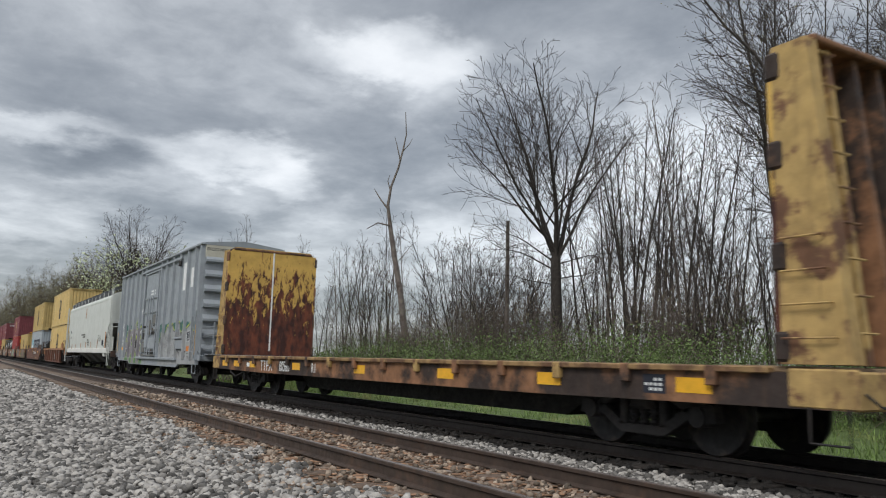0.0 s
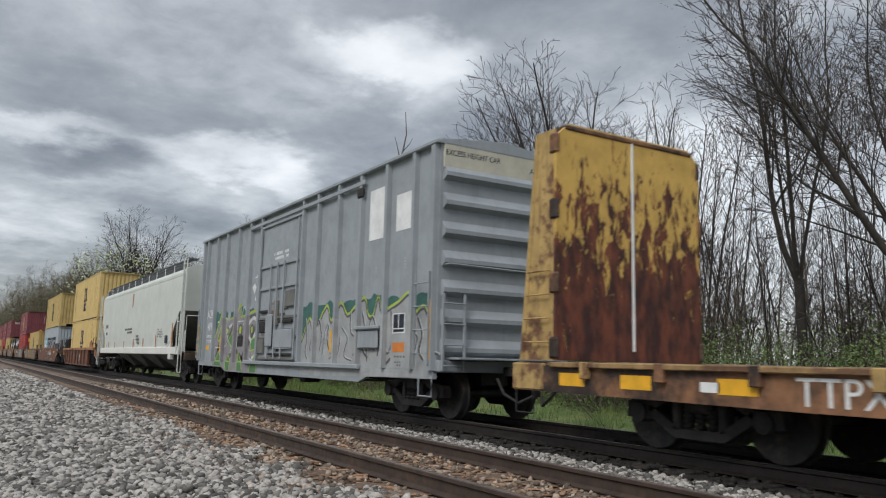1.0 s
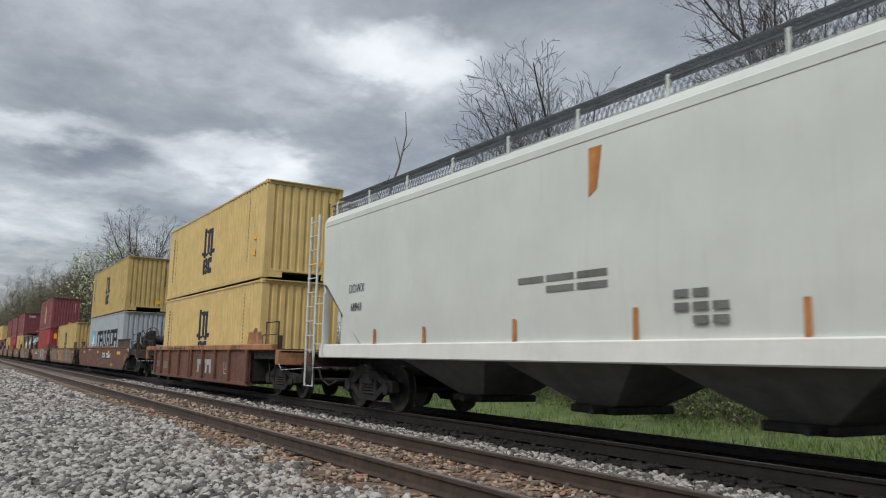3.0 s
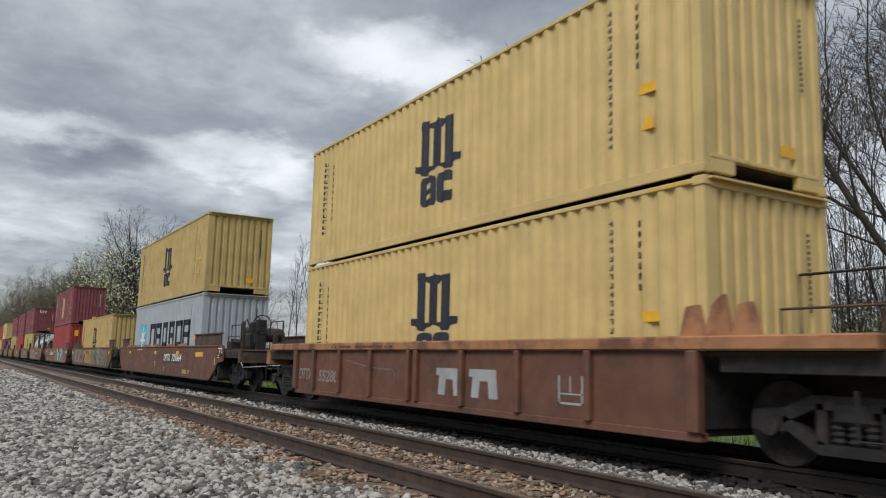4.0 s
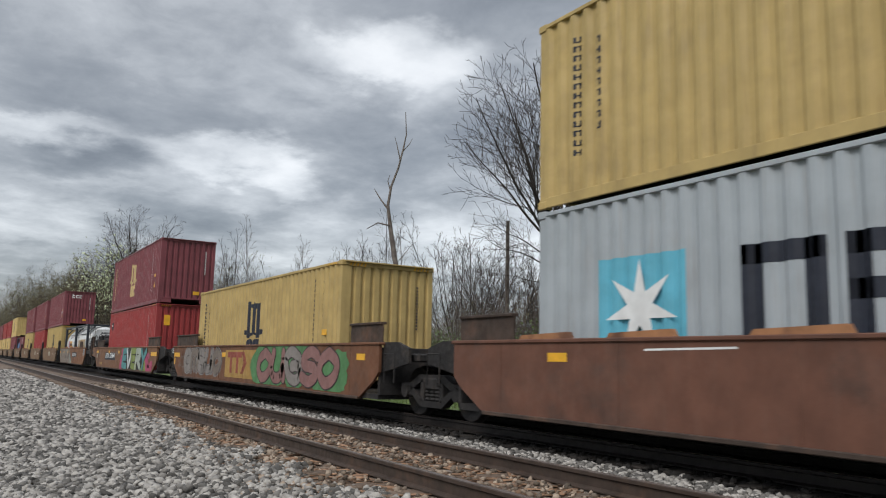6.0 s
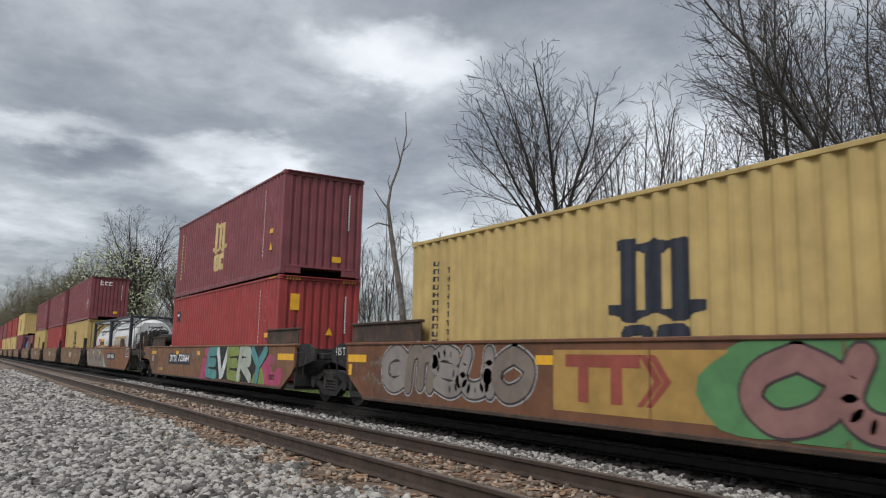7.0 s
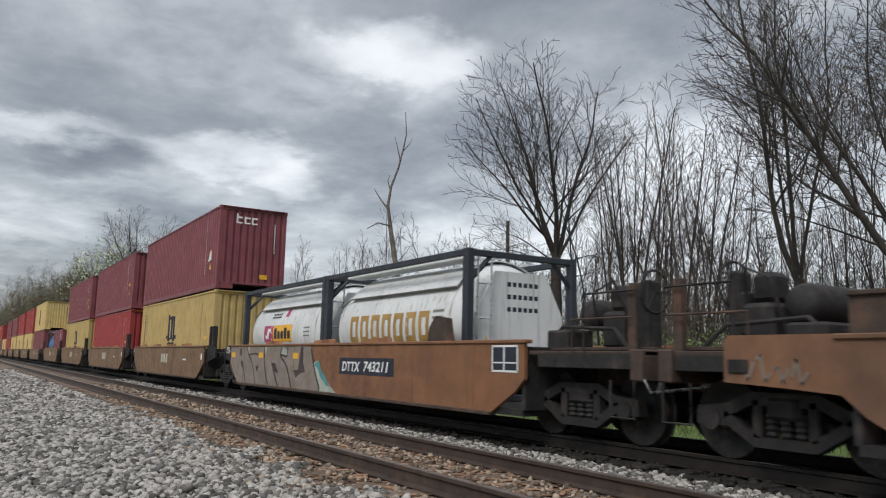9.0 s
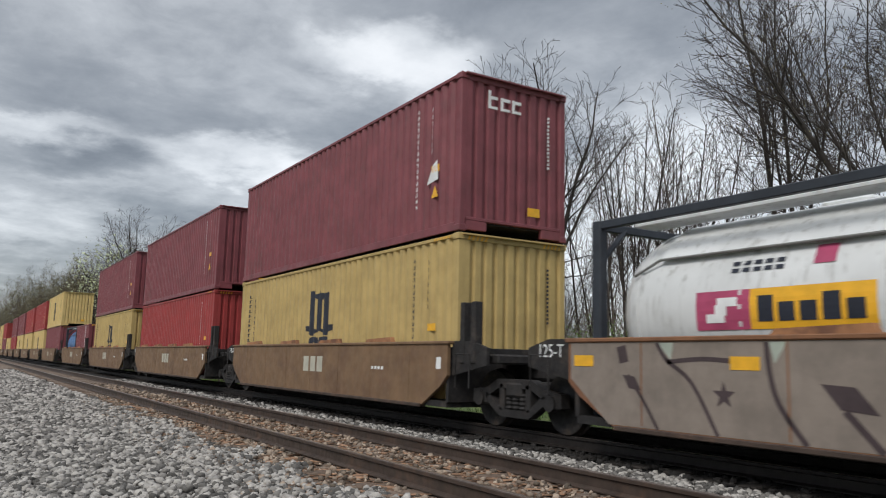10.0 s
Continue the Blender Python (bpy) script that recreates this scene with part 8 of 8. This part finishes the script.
snag.limb([(-0.3, 0, 7.55), (-0.9, -0.2, 7.65), (-1.5, -0.3, 7.3)], [0.05, 0.035, 0.015], 5)
snag.limb([(0.2, 0, 11.0), (0.0, 0.1, 11.8), (-0.15, 0.1, 12.3)], [0.04, 0.025, 0.012], 5)
snag.limb([(-0.3, 0, 9.4), (-0.45, 0.0, 9.9), (-0.35, 0.0, 10.2)], [0.035, 0.025, 0.012], 5)
snag.limb([(0.35, 0, 11.5), (0.7, 0, 11.9), (0.85, 0, 12.2)], [0.03, 0.02, 0.01], 5)
for z in (3.0, 4.5, 5.5):
    snag.grow((0.5 - 0.08 * z, 0, z), (0.8 if z != 4.5 else -0.8, 0.2, 0.5), 0.03, 1.0, 1, 0.5, 0.1, lambda d, r: 2)
plant(make_tree("dead_tree", "tall dead snag with a broken forked top", snag, M["deadwood"]), -47.9, 25.3, 1.02, 1.28, 1.37)

KINDS = []
for k, (seed, stems, h, bark) in enumerate(((31, 2, 14, "bark"), (32, 1, 14, "bark_pale"), (33, 2, 13, "bark"), (34, 1, 13, "bark_pale"), (35, 3, 13.5, "bark"))):
    T = slender_tree(seed, stems, h)
    lf = T.leaves("crown", M["bud"], 1, 0.03, 0.1, 0.4) if k in (2, 4) else None
    KINDS.append(make_tree("tree", "slender bare tree in the woods behind the railway", T, M[bark], lf, "woodland trees", "sparse olive buds"))
LOW = []
for seed, stems, h in ((41, 4, 9.5), (42, 5, 8.5)):
    T = slender_tree(seed, stems, h, 0.34, 2, 0.30, 0.2, 0.5)
    LOW.append(make_tree("tree", "low bare tree with a bushy crown of fine twigs", T, M["bark"], T.leaves("crown", M["bud"], 1, 0.03, 0.1, 0.4), "woodland trees", "sparse olive buds"))


def forked_tree(seed, limbs, fork, bole):
    """A tall tree whose bole forks into a few long steep limbs with budding twigs."""
    T = Tree(seed)
    T.limb([(0, 0, -0.5), (0.03, 0, fork * 0.5), (0, 0, fork)], [bole * 1.3, bole * 1.05, bole], 8)
    for d, l, r in limbs:
        shoot(T, (0, 0, fork - 0.15), d, l, r, 3, 0.012, (0.35, 0.8), 0.2, 0.235, 0.0075, 0.085, 0.55)
    return T


T = forked_tree(51, (((-0.32, 0.1, 1.0), 11.5, 0.10), ((-0.16, -0.2, 1.0), 11.0, 0.08), ((0.0, 0.3, 1.0), 10.0, 0.07), ((0.22, 0.1, 1.0), 10.0, 0.07)), 3.9, 0.15)
RIGHT = make_tree("tree", "tall forked tree with fine budding twigs", T, M["bark"], T.leaves("crown", M["bud"], 2, 0.03, 0.12, 0.6), "woodland trees", "sparse olive buds")
plant(RIGHT, -14.7, 22.0, 1.02, 1.0)
plant_copy(RIGHT, -12.4, 25.5, 2.6, 1.05)
T = forked_tree(52, (((-0.55, 0.1, 1.0), 11.0, 0.12), ((-0.2, 0.4, 1.0), 10.0, 0.09), ((0.3, -0.2, 1.0), 10.0, 0.09)), 2.6, 0.2)
plant(make_tree("tree", "leaning tree with a thick limb and budding twigs", T, M["bark"], T.leaves("crown", M["bud"], 2, 0.03, 0.12, 0.6), "woodland trees", "sparse olive buds"), -9.9, 20.5, 1.02, 1.0)

rng = random.Random(3)
used = [False] * len(KINDS)
spots = []
for k in range(13):
    spots.append((-31.2 + 0.66 * k + rng.uniform(-0.3, 0.3), rng.uniform(26.5, 30), rng.uniform(0.9, 1.06) * (1.08 - 0.010 * k)))
for k in range(16):
    spots.append((-27 + 1.0 * k + rng.uniform(-0.5, 0.5), rng.uniform(26, 36), rng.uniform(0.6, 0.85)))
for k in range(6):
    spots.append((-36 + 2.2 * k + rng.uniform(-0.7, 0.7), rng.uniform(32, 42), rng.uniform(0.7, 0.85)))
for k in range(15):
    spots.append((-80 + 1.9 * k + rng.uniform(-1, 1), rng.uniform(27, 36), rng.uniform(0.7, 1.0)))
for k in range(12):
    spots.append((-93 + 2.4 * k + rng.uniform(-1, 1), rng.uniform(20, 25), rng.uniform(0.75, 1.0)))
for k in range(28):
    spots.append((-108 - 6.0 * k + rng.uniform(-2.5, 2.5), rng.uniform(16.5, 21), rng.uniform(0.95, 1.2)))
for x, y, s in spots:
    i = rng.randrange(len(KINDS))
    if not used[i]:
        used[i] = True
        plant(KINDS[i], x, y, rng.uniform(0, 6.28), s)
    else:
        plant_copy(KINDS[i], x, y, rng.uniform(0, 6.28), s, s * rng.uniform(0.92, 1.08))
plant(LOW[0], -43.5, 28.0, 0.0, 1.1)
plant(LOW[1], -40.0, 26.5, 1.0, 1.0)
for k, (x, y, s) in enumerate(((-46.0, 30, 1.05), (-37.5, 27, 0.9), (-35.2, 24.5, 0.75), (-33.0, 27.5, 0.85), (-18.5, 25, 0.75), (-15.5, 26, 0.8), (-12.5, 24, 0.75), (-21.5, 27, 0.8), (-50.5, 30, 0.9), (-56, 28, 0.8), (-41.5, 30, 1.05), (-38.8, 29, 0.95), (-36.6, 30, 0.9), (-34.2, 26, 0.7), (-31.5, 30, 0.9), (-29, 27, 0.7), (-26.5, 29, 0.8), (-24, 25.5, 0.65), (-17, 29, 0.9), (-13.8, 28, 0.85), (-20, 24, 0.6))):
    plant_copy(LOW[k % 2], x, y, rng.uniform(0, 6.28), s)

# broad trees far down the line
plant_copy(OAK, -101.0, 18.2, 2.9, 1.14)
plant_copy(OAK, -91.0, 20.5, 4.4, 0.8)
far = slender_tree(61, 5, 13, 0.32, 2, 0.42, 0.25, 0.6)
FAR = make_tree("tree", "dark spreading bare tree far along the line", far, M["bark"], far.leaves("crown", M["bud"], 12, 0.055, 0.24, 1.0), "woodland trees", "olive brown buds")
plant(FAR, -112, 17.0, 0, 1.2)
for x, y, s in ((-121, 15.8, 1.0), (-131, 15.6, 1.0), (-145, 15.2, 1.05), (-158, 15, 1.05), (-172, 14.6, 1.1), (-188, 14.4, 1.15), (-205, 14.2, 1.2), (-108, 20.5, 1.15), (-95, 23, 0.9), (-86, 22, 0.8), (-118, 18.5, 1.2), (-127, 17.5, 1.2), (-140, 17.5, 1.2), (-152, 17, 1.3), (-165, 16, 1.35), (-180, 15.5, 1.4), (-198, 15, 1.45), (-218, 14.5, 1.5), (-240, 14.5, 1.5), (-265, 14, 1.6), (-295, 14, 1.6), (-330, 14, 1.7), (-370, 14, 1.7), (-134, 22, 1.3), (-172, 20, 1.4), (-208, 20, 1.5)):
    plant_copy(FAR, x, y, rng.uniform(0, 6.28), s)

# blossoming tree
pear = slender_tree(71, 4, 6.4, 0.4, 2, 0.5, 0.25, 0.7)
plant(make_tree("blossoming_tree", "round pale green blossoming tree beside the line", pear, M["bark"], pear.leaves("crown", M["blossom"], 26, 0.06, 0.3, 1.0), "", "dense pale green blossom"), -93.0, 15.5, 0.3, 2.35)
spring = slender_tree(72, 4, 5.4, 0.4, 2, 0.5, 0.2, 0.7)
SPRING = make_tree("shrub_tree", "small tree in pale spring leaf behind the railway", spring, M["bark"], spring.leaves("crown", M["leaf_lime"], 9, 0.03, 0.2, 1.0), "spring shrubs", "pale green young leaves")
plant(SPRING, -48.6, 24.6, 0.2, 1.3)
for x, y, s in ((-46.2, 25.5, 1.05), (-51.5, 26, 0.95), (-70, 21.5, 1.5), (-72.5, 20.2, 1.9), (-40.5, 25.5, 0.7), (-66, 24, 1.0), (-36.5, 26, 0.8)):
    plant_copy(SPRING, x, y, rng.uniform(0, 6), s)

# undergrowth
bare_bush = bush(81, 16, 3.6, 2)
BUSH = make_tree("bush", "bare brown thicket of thin stems", bare_bush, M["twig"], bare_bush.leaves("crown", M["bud"], 1, 0.04, 0.1, 0.5), "undergrowth bushes", "sparse buds")
green_bush = bush(82, 12, 1.7, 1)
GREEN = make_tree("bush", "low green leafy bush at the foot of the trees", green_bush, M["twig"], green_bush.leaves("crown", M["leaf_green"], 22, 0.028, 0.2, 1.0), "undergrowth bushes", "young green leaves")
lime_bush = bush(83, 12, 2.2, 1)
LIME = make_tree("bush", "bush with pale yellow-green spring leaves", lime_bush, M["twig"], lime_bush.leaves("crown", M["leaf_lime"], 10, 0.036, 0.24, 1.0), "undergrowth bushes", "pale spring leaves")
for ob in (BUSH, GREEN, LIME):
    ob["category"] = "bush"
plant(BUSH, -34, 23.5)
plant(GREEN, -27, 20.5)
plant(LIME, -38, 22.5)
for k in range(34):
    plant_copy(BUSH, -50 + 1.4 * k + rng.uniform(-0.7, 0.7), rng.uniform(22, 28), rng.uniform(0, 6), rng.uniform(0.7, 1.25))
for k in range(44):
    plant_copy(GREEN, -48 + 1.0 * k + rng.uniform(-0.6, 0.6), rng.uniform(18.5, 22), rng.uniform(0, 6), rng.uniform(1.1, 1.75))
for k in range(20):
    plant_copy(LIME, -50 + 1.6 * k + rng.uniform(-1, 1), rng.uniform(20, 24), rng.uniform(0, 6), rng.uniform(0.6, 1.1))
for k in range(22):
    plant_copy(BUSH if k % 2 else LIME, -52 - 3.2 * k + rng.uniform(-1, 1), rng.uniform(16, 22), rng.uniform(0, 6), rng.uniform(0.9, 1.6))
for k in range(26):
    plant_copy(GREEN if k % 3 else BUSH, -90 - 9.0 * k, rng.uniform(13.5, 17), rng.uniform(0, 6), rng.uniform(1.8, 2.8))

# a weathered utility pole among the trees
pole = empty("utility_pole", "weathered grey wooden utility pole among the trees", "utility pole")
part("shaft", Build().lathe("z", (0, 0), [(-0.5, 0.14), (4, 0.12), (8.6, 0.095)], 12), M["deadwood"], pole)
plant(pole, -33.5, 24.6)


# grass on the far bank
def grass_blades(name, label, x0, x1, y0, y1, count, height, seed):
    rng = np.random.default_rng(seed)
    x, y = x0 + (x1 - x0) * rng.random(count), y0 + (y1 - y0) * rng.random(count)
    clump = np.sin(x * 1.7 + 2 * np.sin(y)) * np.sin(y * 2.1 + x * 0.4)
    h = height * (0.35 + 0.7 * rng.random(count)) * (0.75 + 0.45 * clump)
    a = rng.random(count) * 6.283
    z = bed_height(y) - 0.03
    w = 0.012 + 0.012 * rng.random(count)
    lean = rng.normal(0, 0.35, (count, 2)) * h[:, None]
    v = np.stack([np.stack([x - w * np.cos(a), y - w * np.sin(a), z], 1), np.stack([x + w * np.cos(a), y + w * np.sin(a), z], 1), np.stack([x + lean[:, 0], y + lean[:, 1], z + h], 1)], 1).reshape(-1, 3)
    return tagged(new(name, fast_mesh(name, v, np.arange(3 * count).reshape(-1, 3), M["blade"])), label, "grass", kind="stuff")


M["blade"] = surface("spring_grass_blades", (0.12, 0.18, 0.05), 0.8, var=0.25, scale=0.8, col2=(0.22, 0.21, 0.09), mix_scale=0.6, bump=0, islands=0.35)
grass_blades("grass", "rough spring grass on the bank behind the train", -34.0, 2.0, 10.6, 15.5, 42000, 0.26, 3)
grass_blades("grass", "rough spring grass before the trees", -60.0, 4.0, 15.5, 21.0, 26000, 0.5, 4)


def motions():
    """The train rolls by; its wheels turn with it."""
    for ob, u, *z in TRAIN:
        walk(ob, [(t, pose(u + run(t), TRACK_Y, z[0] if z else 0)) for t in (0, 2.5, 5, 7.5, 10)])
    for w, dx in WHEELS:
        walk(w, [(k / FPS, pose(dx, 0, R_WHEEL, 0, math.degrees((run(k / FPS) - run(0)) / R_WHEEL), 0)) for k in range(301)])


motions()
